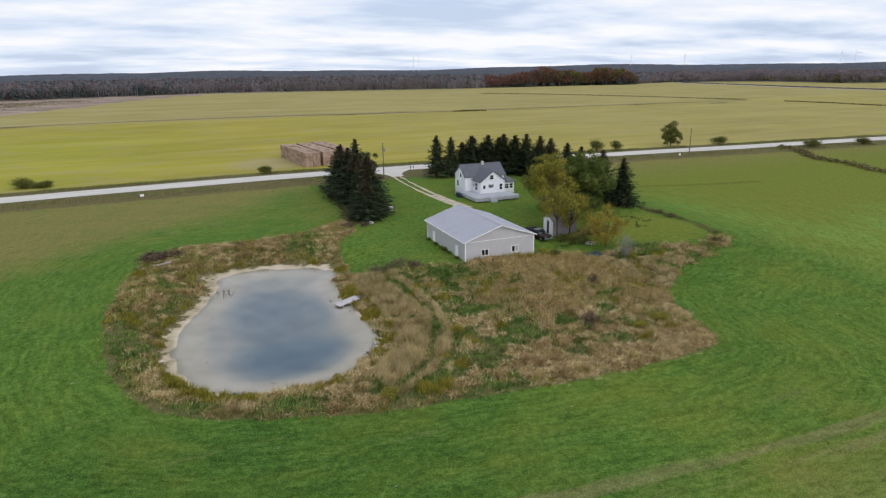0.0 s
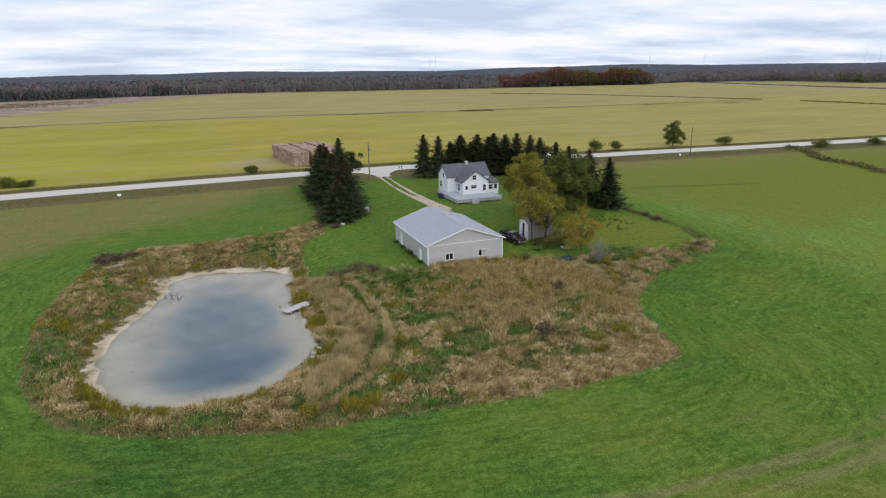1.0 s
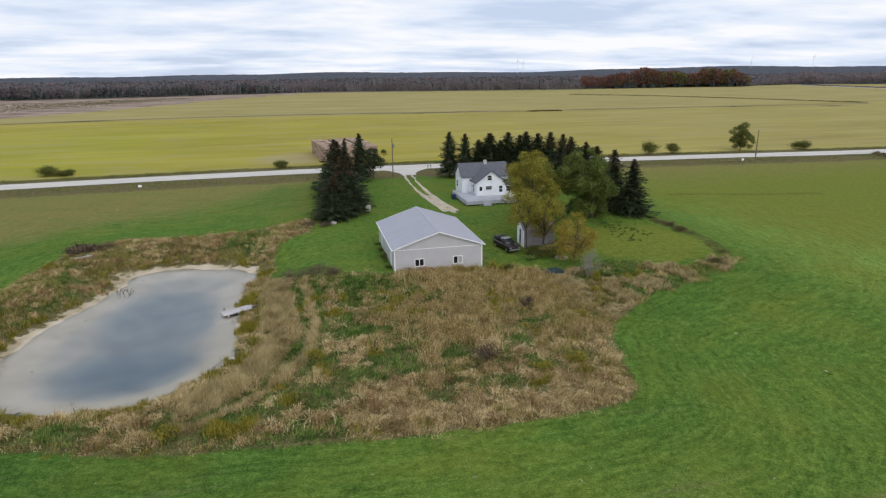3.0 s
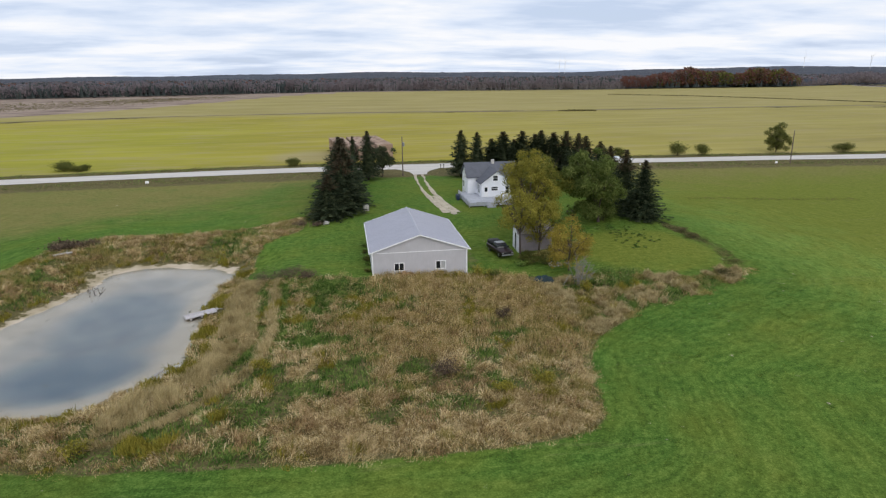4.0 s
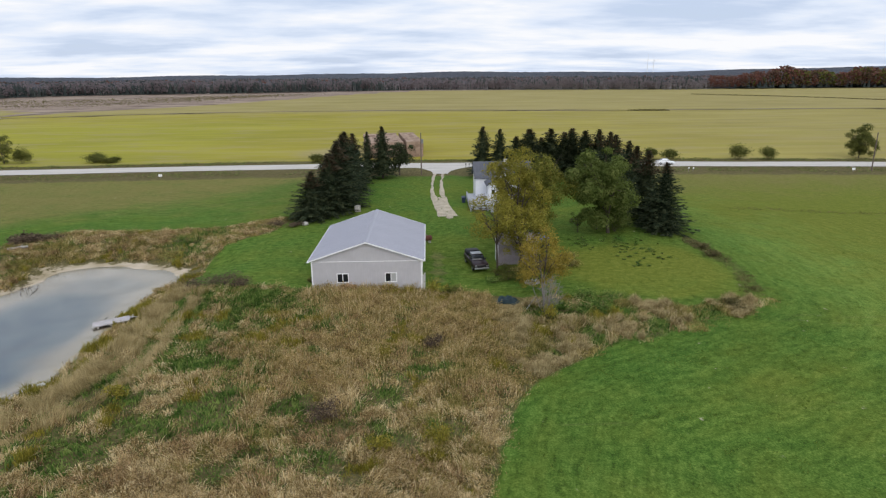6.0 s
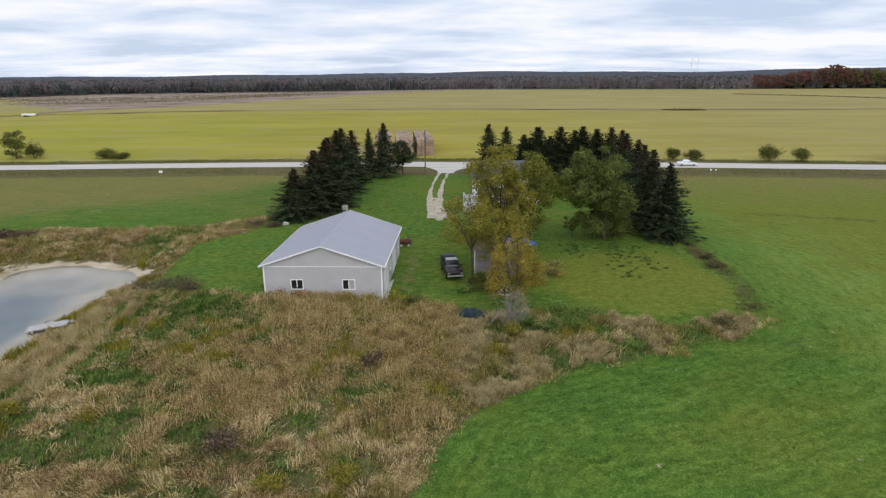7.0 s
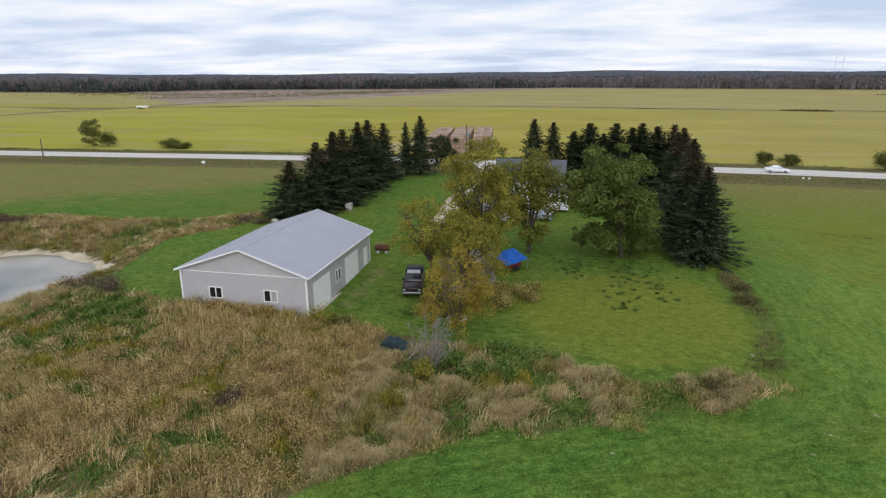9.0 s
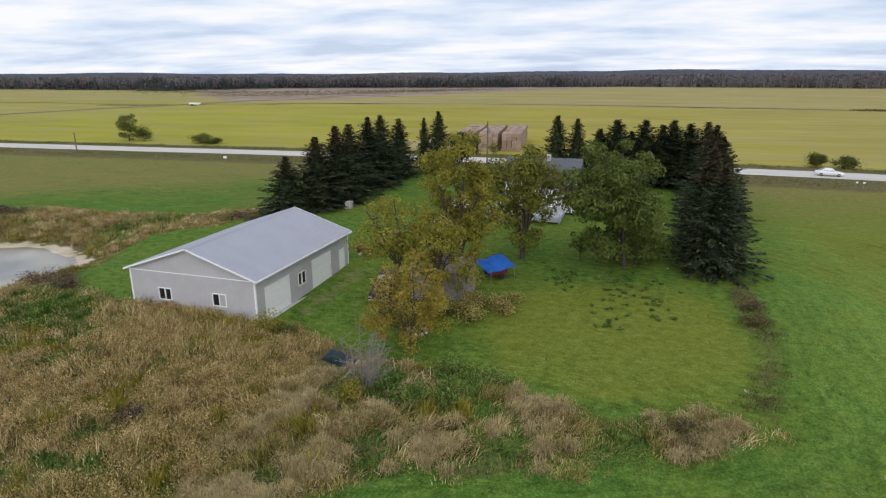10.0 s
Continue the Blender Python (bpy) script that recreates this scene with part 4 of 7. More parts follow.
mound = np.clip(0.80 + 0.36 * fbm(cand, 0.22, 77.0) + 1.05 * fbm(cand, 0.62, 88.0), 0.22, 2.0)


def weed_stuff(name, mask, limit, n, tall, width, sp, lean, mat, label, jit=0.35):
    at = np.flatnonzero(mask)[:limit]
    p, a = cand[at], swirl[at]
    e = np.clip(0.3 + edge[at] / 2.2, 0.30, 1.0)
    e = np.where((p[:, 0] > 33) & (p[:, 0] < 45.5) & (p[:, 1] > 83), np.maximum(e, 1.35), e)
    e = e * np.where((p[:, 0] > 79.5) & (p[:, 1] > 84), 0.50, 1.0)
    h = tall * rng.uniform(0.75, 1.2, len(p)) * e * mound[at]
    ln = np.broadcast_to(np.asarray(lean, float), (len(p),))
    co, fa = blades(np.column_stack([p, height(p)]), h, n, width, sp, ln, np.stack([np.cos(a), np.sin(a)], 1), rng, jit)
    return tagged(link(name, np_mesh(name, co, fa), mat), label, "weeds", kind="stuff")


ring_strip = (cand[:, 0] > 78.5) & (cand[:, 1] > 82)
gap = np.abs(cand[:, 0] - 73.2) < 1.6
lodged = is_dry & (stand < 0.5) & ~ring_strip & ~gap
upright = is_dry & (stand >= 0.5) & ~gap
weed_stuff("lodged_grass", lodged, 24000, 10, 0.80, 0.021, 0.22, 0.85, M_DRY, "dry tan grass lying flat in combed swirls", 0.30)
weed_stuff("dry_grass", upright, 15000, 7, 0.80, 0.019, 0.20, 0.34, M_DRY, "tall dry tan grass standing before the barn", 0.28)
weed_stuff("rusty_weeds", is_rust & ~ring_strip & ~gap, 17000, 9, 0.66, 0.021, 0.22, 0.35, M_RUST, "rust-brown dead weed stems", 0.5)
weed_stuff("olive_weeds", is_olive & ~ring_strip, 15000, 9, 0.62, 0.024, 0.22, 0.35, M_OLIVEWEED, "olive fading weeds with dry seed heads", 0.5)
weed_stuff("tall_reeds", is_reed, 8500, 9, 0.95, 0.020, 0.18, 0.42, M_REED, "tall upright tan reeds along the pond", 0.25)
nettles = is_green & (cand[:, 0] > 18) & (cand[:, 0] < 36) & (cand[:, 1] > 67) & (cand[:, 1] < 90)
weed_stuff("green_weeds", nettles, 6000, 7, 0.50, 0.046, 0.24, 0.6, M_GREENWEED, "lush green nettles beside the barn lawn", 0.6)
weed_stuff("green_weeds", is_green & ~nettles, 9500, 7, 0.44, 0.042, 0.22, 0.6, M_GREENWEED, "low green nettles and weeds", 0.6)
weed_stuff("goldenrod", is_gold, 6500, 9, 0.75, 0.030, 0.17, 0.20, M_GOLD, "yellow-green goldenrod clumps")


def tussocks(name, at, r, tall, n, width, mat, label, seed):
    """Fountains of fine blades: each tussock droops outwards all round."""
    g = np.random.default_rng(seed)
    m = len(at)
    rr, hh = np.repeat(r, n), np.repeat(tall, n) * g.uniform(0.6, 1.1, m * n)
    az = g.uniform(0, 2 * np.pi, m * n)
    out = np.stack([np.cos(az), np.sin(az), np.zeros(m * n)], 1) * (rr * np.sqrt(g.uniform(0.02, 1.0, m * n)))[:, None]
    foot = np.repeat(np.column_stack([at, height(at) - 0.06]), n, 0) + 0.30 * out + np.column_stack([g.normal(0, 0.10, (m * n, 2)), np.zeros(m * n)])
    up = np.zeros((m * n, 3))
    up[:, 2] = 1
    far = np.hypot(*out[:, :2].T) / rr
    side = np.stack([-np.sin(az), np.cos(az), np.zeros(m * n)], 1) * (width * g.uniform(0.6, 1.3, m * n))[:, None]
    midp = foot + 0.38 * out + up * (hh * (0.92 - 0.25 * far))[:, None]
    tip = foot + 0.95 * out + up * (hh * (1.0 - 0.62 * far))[:, None] + g.normal(0, 0.07, (m * n, 3))
    co = np.stack([foot - side, foot + side, midp + side * 0.8, midp - side * 0.8, tip], 1).reshape(-1, 3)
    i = np.arange(m * n)[:, None] * 5
    fa = np.concatenate([i + [0, 1, 2], i + [0, 2, 3], i + [3, 2, 4]], 0)
    return tagged(link(name, np_mesh(name, co, fa), mat), label, "grass", kind="stuff")


trng = np.random.default_rng(12)
tuft = cand[(is_dry | is_rust) & (cand[:, 0] >= 53) & (edge > 0.25) & ~ring_strip & ~gap]
tuft = tuft[trng.permutation(len(tuft))][:190]
tussocks("tussock_grass", tuft, trng.uniform(0.55, 1.0, len(tuft)), trng.uniform(0.55, 1.15, len(tuft)) * np.where(tuft[:, 0] > 79.5, 0.6, 1.0), 150, 0.013, M_REED, "fluffy tan grass tussocks round the garden lawn", 13)
hump = cand[lodged & (edge > 0.8) & (cand[:, 0] < 54)]
hump = hump[trng.permutation(len(hump))][:900]
tussocks("tussock_grass", hump, trng.uniform(0.5, 1.1, len(hump)), trng.uniform(0.35, 0.75, len(hump)), 70, 0.019, M_DRY, "rounded tan grass tussocks among the flattened grass", 14)

# the strip of dark weeds round the garden lawn
strip_mask = thin_strip | ((cand[:, 0] > 78.5) & (cand[:, 1] > 82.5) & is_rust)
weed_stuff("edge_weeds", strip_mask, 3000, 9, 0.62, 0.024, 0.26, 0.4, M_VERGE, "dark brown weeds edging the garden lawn", 0.7)

# withered leaves and seed heads that blur the standing weeds
bushy = (is_dry | is_rust | is_olive) & (stand > 0.35) & (edge > 0.3)
wc = cand[bushy][:12000]
wt = np.repeat(0.80 * mound[bushy][:12000], 9)
wc3 = np.repeat(np.column_stack([wc, height(wc)]), 9, 0)
wc3 = wc3 + np.column_stack([rng.normal(0, 0.20, (len(wc3), 2)), rng.uniform(0.3, 1.12, len(wc3)) * wt])
co, fa = quads(wc3, 0.075, rng, 0.4, 1.5)
tagged(link("withered_leaves", np_mesh("withered_leaves", co, fa), M_WITHER), "withered tan and olive leaves on standing weeds", "weeds", kind="stuff")

# dead leaves hanging in clumps on the weed stems
leafy = (is_rust | (is_dry & (fbm(cand, 0.3, 52.0) > -0.05))) & (edge > 0.5) & ~((cand[:, 0] > 74) & (cand[:, 1] > 81))
lc = cand[leafy][:24000]
lt = 0.62 * mound[leafy][:24000]
lc3 = np.repeat(np.column_stack([lc, height(lc)]), 5, 0)
lc3 = lc3 + np.column_stack([rng.normal(0, 0.16, (len(lc3), 2)), rng.uniform(0.35, 1.1, len(lc3)) * np.repeat(lt, 5)])
co, fa = quads(lc3, 0.085, rng, 0.3, 1.6)
tagged(link("dead_leaves", np_mesh("dead_leaves", co, fa), M_DEADLEAF), "curled brown dead leaves on the weed stems", "weeds", kind="stuff")

# dry grass along the road, the field edge and beside the spruces
vx = rng.uniform(-200, 260, 9000)
vs = np.where(rng.uniform(0, 1, 9000) < 0.55, rng.uniform(6, 11.5, 9000), -rng.uniform(5.5, 14, 9000))
vp = np.column_stack([vx, np.interp(vx, ROAD[:, 0], ROAD[:, 1]) + vs])
vp = vp[(fbm(vp, 0.06, 5.0) > -0.25) & ~((vp[:, 0] > 40) & (vp[:, 0] < 58) & (vs < 0))]
sp = ROUGH_LINE[rng.integers(0, len(ROUGH_LINE), 400)] + rng.normal(0, 0.45, (400, 2))
vp = np.concatenate([vp, sp])
va = rng.uniform(0, 7, len(vp))
vpick = rng.uniform(0, 1, len(vp)) < 0.55
for vname, vm, vmat, vlab in (("verge_grass", vpick, M_VERGE, "brown dry grass on the road verges"), ("verge_weeds", ~vpick, M_GREENWEED, "green weeds on the road verges")):
    pv, av = vp[vm], va[vm]
    co, fa = blades(np.column_stack([pv, height(pv)]), rng.uniform(0.18, 0.48, len(pv)), 7, 0.035, 0.55, np.full(len(pv), 0.5), np.stack([np.cos(av), np.sin(av)], 1), rng)
    tagged(link(vname, np_mesh(vname, co, fa), vmat), vlab, "grass", kind="stuff")

# short clumps that give the mown meadow its nap
lp = np.concatenate([scatter(11000, -30, 95, 18, 75), scatter(4500, 45, 100, 60, 125), scatter(2500, -45, 20, 60, 125)])
lp = lp[(signed(lp, WEEDS) > 0.2) & (signed(lp, POND) > 3)]
lp = lp[fbm(lp, 0.35, 14.0) > -0.15]
lp = lp[~((lp[:, 0] > 32.4) & (lp[:, 0] < 46) & (lp[:, 1] > 86.5) & (lp[:, 1] < 104.5))]
la = rng.uniform(0, 7, len(lp))
co, fa = blades(np.column_stack([lp, height(lp)]), rng.uniform(0.06, 0.15, len(lp)), 6, 0.03, 0.20, np.full(len(lp), 0.9), np.stack([np.cos(la), np.sin(la)], 1), rng, 0.7)
tagged(link("meadow_grass", np_mesh("meadow_grass", co, fa), M_LAWNBLADE), "short green tufts of mown meadow grass", "grass", kind="stuff")


# ---- trees ----
GROVE = "spruces west of the barn"
for x, y, t, w, kd, rz in ((27.0, 122.0, 8.0, 1.55, 0, 20), (29.2, 126.6, 10.2, 1.35, 2, 80), (30.0, 131.2, 11.4, 1.25, 2, 140), (29.2, 137.5, 11.2, 1.25, 0, 250),
                           (29.2, 144.5, 11.8, 1.2, 1, 10), (28.9, 150.5, 11.8, 1.15, 2, 200), (29.8, 157.2, 10.8, 1.1, 0, 310), (32.2, 164.5, 10.6, 0.62, 3, 60), (35.7, 163.0, 11.9, 0.92, 3, 200)):
    spruce(x, y, t, w * (1.10 if y < 124 else 1.22), kd, rz, "dark green spruce in a dense farmyard grove", GROVE)
broadleaf("pine_tree", 39.4, 166.8, 8.0, 3.1, M_PINE, 33, "flat-topped dark pine with ragged limbs by the road", "tree", lobes=26, leaves=230, size=0.20, trunk_r=0.16, fork=0.24, limbs=8, open_low=0.14, lobe=(0.22, 0.42))
ROWN = "spruce windbreak behind the house"
for x, y, t, w, kd, rz in ((58.6, 162.7, 11.4, 1.0, 1, 0), (62.3, 161.2, 11.2, 0.95, 0, 70), (66.2, 162.4, 10.2, 0.8, 1, 33), (69.1, 162.2, 11.4, 0.95, 2, 150), (71.6, 161.0, 10.0, 0.75, 3, 210),
                           (73.8, 161.4, 10.9, 0.85, 1, 260), (76.6, 160.2, 10.3, 0.8, 0, 300), (78.4, 160.6, 11.1, 0.8, 3, 20), (80.9, 158.6, 10.8, 0.85, 2, 100), (83.3, 156.4, 12.2, 1.15, 0, 50),
                           (84.0, 150.0, 11.9, 1.15, 2, 10), (83.2, 143.4, 12.2, 1.1, 0, 190), (83.4, 136.0, 11.4, 1.15, 1, 270), (82.4, 128.6, 11.6, 1.15, 2, 340)):
    spruce(x, y, t * (0.97 + 0.05 * math.sin(7 * x)), w * (2.05 if 65 < x < 82.9 and y > 155 else 1.20), 3 if y > 158 else kd % 3, rz, "dark spruce in a windbreak row behind the farmhouse", ROWN)
spruce(80.5, 117.6, 11.3, 1.25, 0, 15, "tall dark spruce with brown cones at the top", "spruces by the garden lawn")
spruce(80.9, 110.8, 10.2, 1.34, 1, 105, "broad blue-green spruce with branches to the ground", "spruces by the garden lawn")

broadleaf("maple_tree", 72.6, 110.0, 13.0, 4.5, M_MAPLE, 41, "large green maple beside the farmhouse lawn", "tree", lobes=46, leaves=560, size=0.22, lobe=(0.16, 0.46), lean=(-1.5, 0.2), fork=0.12, limbs=9, open_low=0.13)
broadleaf("maple_tree", 62.3, 109.8, 12.4, 4.7, M_TURNING, 52, "large thinning maple turning yellow-green in autumn", "tree", lobes=48, leaves=420, size=0.20, lobe=(0.14, 0.38), lean=(-0.2, 0.6), fork=0.14, limbs=9, open_low=0.12)
broadleaf("locust_tree", 57.8, 102.6, 13.4, 3.9, M_OLIVE, 66, "tall yellowing tree with open limbs behind the shed", "tree", lobes=54, leaves=420, size=0.175, lean=(0.1, -0.4), fork=0.20, limbs=10, trunk_r=0.20, open_low=0.18, lobe=(0.15, 0.36))
broadleaf("locust_tree", 57.4, 95.4, 8.2, 3.4, M_OLIVE, 63, "yellowing tree with open limbs before the shed", "tree", lobes=36, leaves=270, size=0.165, lean=(0.5, 0.0), fork=0.22, limbs=10, trunk_r=0.19, open_low=0.17, lobe=(0.15, 0.34))
broadleaf("locust_tree", 54.5, 94.9, 10.2, 3.5, M_OLIVE, 68, "open yellowing tree with a forked stem beside the truck", "tree", lobes=38, leaves=210, size=0.15, lean=(-0.8, -0.2), fork=0.34, limbs=9, trunk_r=0.14, open_low=0.34, lobe=(0.15, 0.34))
broadleaf("young_tree", 58.6, 86.3, 6.8, 3.5, M_YELLOW, 74, "small golden autumn tree at the lawn's edge", "tree", lobes=50, leaves=330, size=0.125, lobe=(0.12, 0.33), trunk_r=0.09, fork=0.12, limbs=7, lean=(-0.2, 0.2), open_low=0.0)
broadleaf("sapling", 68.2, 110.5, 3.2, 1.4, M_MAPLE, 85, "small dark green sapling on the lawn", "tree", lobes=12, leaves=70, size=0.17, trunk_r=0.06, fork=0.3, limbs=5, open_low=0.3)
broadleaf("roadside_tree", 164.0, 188.0, 8.2, 3.6, M_BUSH, 96, "round dark green tree beside the gravel road", "tree", lobes=40, leaves=330, size=0.20, limbs=7, trunk_r=0.18, fork=0.08, open_low=0.0)
broadleaf("roadside_tree", -71.0, 195.2, 8.4, 3.2, M_BUSH, 97, "small open roadside tree at the field edge", "tree", lobes=30, leaves=210, size=0.19, limbs=7, trunk_r=0.16, fork=0.1, open_low=0.02)
BUSHES = "bushes along the road"
for i, (x, y, t, w) in enumerate(((131, 188.3, 4.0, 5.0), (138.3, 187, 3.0, 4.4), (-66.5, 196.0, 4.2, 4.0), (-47, 196.6, 2.4, 6.5), (-41.5, 195.2, 1.5, 5), (15.6, 192.2, 2.0, 3.2), (184.5, 184.5, 2.6, 5.0), (108, 192.2, 2.6, 4.2),
                                  (112.5, 192.0, 2.2, 4.5), (205, 161, 2.4, 5), (228, 158, 2.2, 5))):
    shrub("bush", x, y, t, w, M_BUSH, 200 + i, "olive-green bush beside the gravel road", "bush", 3000, 0.21, BUSHES)

YARD = "scrub round the yard"
for i, (x, y, t, w, mt, lb) in enumerate(((19.8, 89.6, 1.3, 3.8, M_BRAMBLE, "dark brown brush heap"), (22.6, 89.0, 1.4, 3.6, M_BRAMBLE, "dark brown brush heap"), (24.8, 88.2, 1.0, 2.6, M_BRAMBLE, "low brown bramble bush"), (57.4, 93.2, 1.2, 2.6, M_OLIVEWEED, "brown dry weeds before the shed"), (59.2, 93.4, 1.7, 2.8, M_OLIVEWEED, "brown twiggy shrub before the shed"), (60.6, 95.2, 1.5, 2.4, M_OLIVEWEED, "brown twiggy shrub before the shed"), (54.3, 93.4, 0.8, 2.2, M_BUSH, "dark green weeds beside the truck"), (55.2, 91.6, 0.8, 2.6, M_BUSH, "dark green weeds beside the truck"), (56.9, 90.6, 0.9, 2.6, M_BUSH, "dark green weeds beside the truck"), (53.6, 90.8, 0.5, 2.0, M_GREENWEED, "dark green weeds beside the truck"), (22.5, 117.0, 0.9, 3.2, M_BRAMBLE, "low brown bramble bush"), (25.0, 116.6, 0.7, 2.6, M_BRAMBLE, "low brown bramble bush"), (61.5, 95.2, 1.5, 3.0, M_OLIVEWEED, "brown dry weeds behind the shed"),
                                          (63.5, 96.6, 1.2, 2.6, M_OLIVEWEED, "brown dry weeds behind the shed"), (60.8, 93.8, 1.3, 2.4, M_OLIVEWEED, "brown dry weeds behind the shed"), (55.5, 94.4, 0.9, 2.2, M_BUSH, "green weeds before the shed"),
                                          (57.8, 92.9, 0.8, 2.4, M_BUSH, "green weeds before the shed"), (61.0, 79.6, 1.0, 2.6, M_GREENWEED, "leafy green weeds at the lawn's edge"), (63.2, 80.4, 1.0, 2.8, M_GREENWEED, "leafy green weeds at the lawn's edge"),
                                          (59.0, 81.0, 1.0, 2.2, M_GREENWEED, "leafy green weeds at the lawn's edge"), (57.6, 78.6, 1.5, 1.8, M_GOLD, "yellow-green bush in the dry grass"), (61.3, 92.4, 1.2, 2.6, M_OLIVEWEED, "brown dry weeds behind the shed"), (63.4, 94.4, 1.0, 2.4, M_OLIVEWEED, "brown dry weeds behind the shed"), (62.6, 83.4, 1.0, 2.8, M_GREENWEED, "leafy green weeds at the lawn's edge"), (65.4, 82.6, 0.9, 2.6, M_GREENWEED, "leafy green weeds at the lawn's edge"), (38.4, 62.1, 1.2, 2.6, M_BRAMBLE, "dark brown bramble in the grass"),
                                          (46.3, 72.8, 1.0, 1.8, M_BRAMBLE, "dark brown bramble in the grass"), (42.3, 58.0, 1.1, 2.0, M_GOLD, "golden bush in the dry grass"), (46.5, 59.2, 1.1, 2.0, M_GOLD, "golden bush in the dry grass")) + ((21.8, 65.2, 1.1, 1.7, M_GOLD, "golden bush in the dry grass"), (10.3, 54.6, 1.2, 1.9, M_GOLD, "golden bush at the meadow's edge"), (46.9, 86.2, 1.7, 2.4, M_GOLD, "golden bush by the barn corner"), (48.6, 86.4, 1.2, 2.2, M_BUSH, "green weeds by the barn corner"),
                                          (41.5, 86.3, 0.9, 2.2, M_GOLD, "golden weeds along the barn wall"), (37.0, 86.4, 0.8, 2.0, M_RUST, "brown weeds along the barn wall"), (32.5, 89.4, 0.5, 0.9, M_BUSH, "green weeds along the barn wall"), (32.55, 92.6, 0.35, 0.8, M_GREENWEED, "green weeds along the barn wall"), (32.5, 94.6, 0.55, 1.0, M_BUSH, "green weeds along the barn wall"), (32.55, 96.1, 0.4, 0.9, M_GREENWEED, "green weeds along the barn wall"), (32.5, 98.4, 0.45, 0.9, M_BUSH, "green weeds along the barn wall"), (32.55, 102.0, 0.4, 0.9, M_GREENWEED, "green weeds along the barn wall"),
                                          (82.6, 97.5, 0.8, 1.8, M_VERGE, "dry weeds round the garden lawn"), (82.9, 101.0, 0.7, 1.8, M_VERGE, "dry weeds round the garden lawn"), (76.8, 80.0, 1.0, 2.6, M_VERGE, "dry weeds round the garden lawn"),
                                          (73.8, 110.8, 3.6, 4.4, M_MAPLE, "dark green undergrowth below the maple"), (74.8, 113.0, 2.6, 5.0, M_MAPLE, "dark green undergrowth below the maple"), (71.5, 112.5, 1.6, 3.4, M_MAPLE, "dark green undergrowth below the maple"), (-12.2, 108.5, 1.3, 4.0, M_BRAMBLE, "low brown bramble bush"), (-9.0, 110.5, 1.1, 3.6, M_BRAMBLE, "low brown bramble bush"))):
    shrub("scrub", x, y, t, w, mt, 300 + i, lb, "bush", int(900 * min(1, w / 2.5)) if w < 4 else 1400, 0.11 if w < 4 else 0.22, YARD)

# what is left of the vegetable rows on the lawn
prow = np.random.default_rng(77)
for i in range(84):
    rx, ry = ((67.5 + prow.normal(0, 0.8), prow.uniform(101, 108)) if i < 24 else (72.2 + prow.normal(0, 0.9), prow.uniform(93, 108)) if i < 60 else (75.5 + prow.normal(0, 1.0), prow.uniform(96, 106)))
    shrub("garden_plant", rx, ry, prow.uniform(0.10, 0.20), prow.uniform(0.3, 0.75), M_GREENWEED, 500 + i, "low dark leftover vegetable plant on the lawn", "plant", 110, 0.075, "vegetable plants on the lawn")


def bare_shrub(x, y, tall, wide, seed):
    """A rounded shrub of bare branches, each with its fine twigs."""
    rng2 = np.random.default_rng(seed)
    ob = empty("bare_shrub", x, y, z_at(x, y), 0, "leafless grey shrub of fine twigs", "shrub")
    for i in range(22):
        az, r = rng2.uniform(0, 7), wide * 0.5 * np.sqrt(rng2.uniform(0.02, 1.0))
        bm = bmesh.new()
        e = Vector((np.cos(az) * r, np.sin(az) * r, tall * rng2.uniform(0.7, 1.0) * np.sqrt(1.05 - (2 * r / wide) ** 2 * 0.8)))
        foot = Vector((0.2 * np.cos(az) * r, 0.2 * np.sin(az) * r, -0.1))
        tube(bm, foot, e, 0.034, 0.012, 4)
        for j in range(9):
            p = foot.lerp(e, rng2.uniform(0.25, 1.0))
            q = p + Vector((rng2.normal(0, 0.40), rng2.normal(0, 0.40), rng2.uniform(0.0, 0.6)))
            tube(bm, p, q, 0.017, 0.008, 3)
            tube(bm, p.lerp(q, 0.5), p.lerp(q, 0.5) + Vector((rng2.normal(0, 0.3), rng2.normal(0, 0.3), rng2.uniform(0.0, 0.35))), 0.013, 0.006, 3)
        part("branch", bm, M_TWIG, ob)
    return ob


drng = np.random.default_rng(19)
snag = empty("drowned_branches", -2.4, 93.1, WATER_Z - 0.35, 0, "dead brown branches standing in the shallow water", "branch")
for i in range(9):
    sbm = bmesh.new()
    f0 = Vector((drng.normal(0, 0.7), drng.normal(0, 0.7), 0))
    f1 = f0 + Vector((drng.normal(0.2, 0.5), drng.normal(0, 0.5), drng.uniform(0.7, 1.5)))
    tube(sbm, f0, f1, 0.035, 0.012, 5)
    for j in range(4):
        g0 = f0.lerp(f1, drng.uniform(0.4, 1))
        tube(sbm, g0, g0 + Vector((drng.normal(0, 0.35), drng.normal(0, 0.35), drng.uniform(0.0, 0.4))), 0.018, 0.007, 4)
    part("branch", sbm, M_BARK, snag)

bare_shrub(57.7, 80.3, 4.2, 4.0, 5)


# ---- far woods, canopy and hills ----
EYE0 = np.array([30.0, 40.0])
edge_pts = np.array([(-2200, 300), (-1400, 560), (-690, 712), (-480, 690), (-420, 840), (-200, 905), (-90, 960), (60, 1010), (217, 960), (400, 910), (560, 930), (735, 908), (860, 960), (1000, 880), (960, 690), (1200, 560), (2400, 300)], float)
edge_az = np.arctan2(edge_pts[:, 0] - EYE0[0], edge_pts[:, 1] - EYE0[1])
edge_r = np.hypot(edge_pts[:, 0] - EYE0[0], edge_pts[:, 1] - EYE0[1])
order = np.argsort(edge_az)
edge_az, edge_r = edge_az[order], edge_r[order]


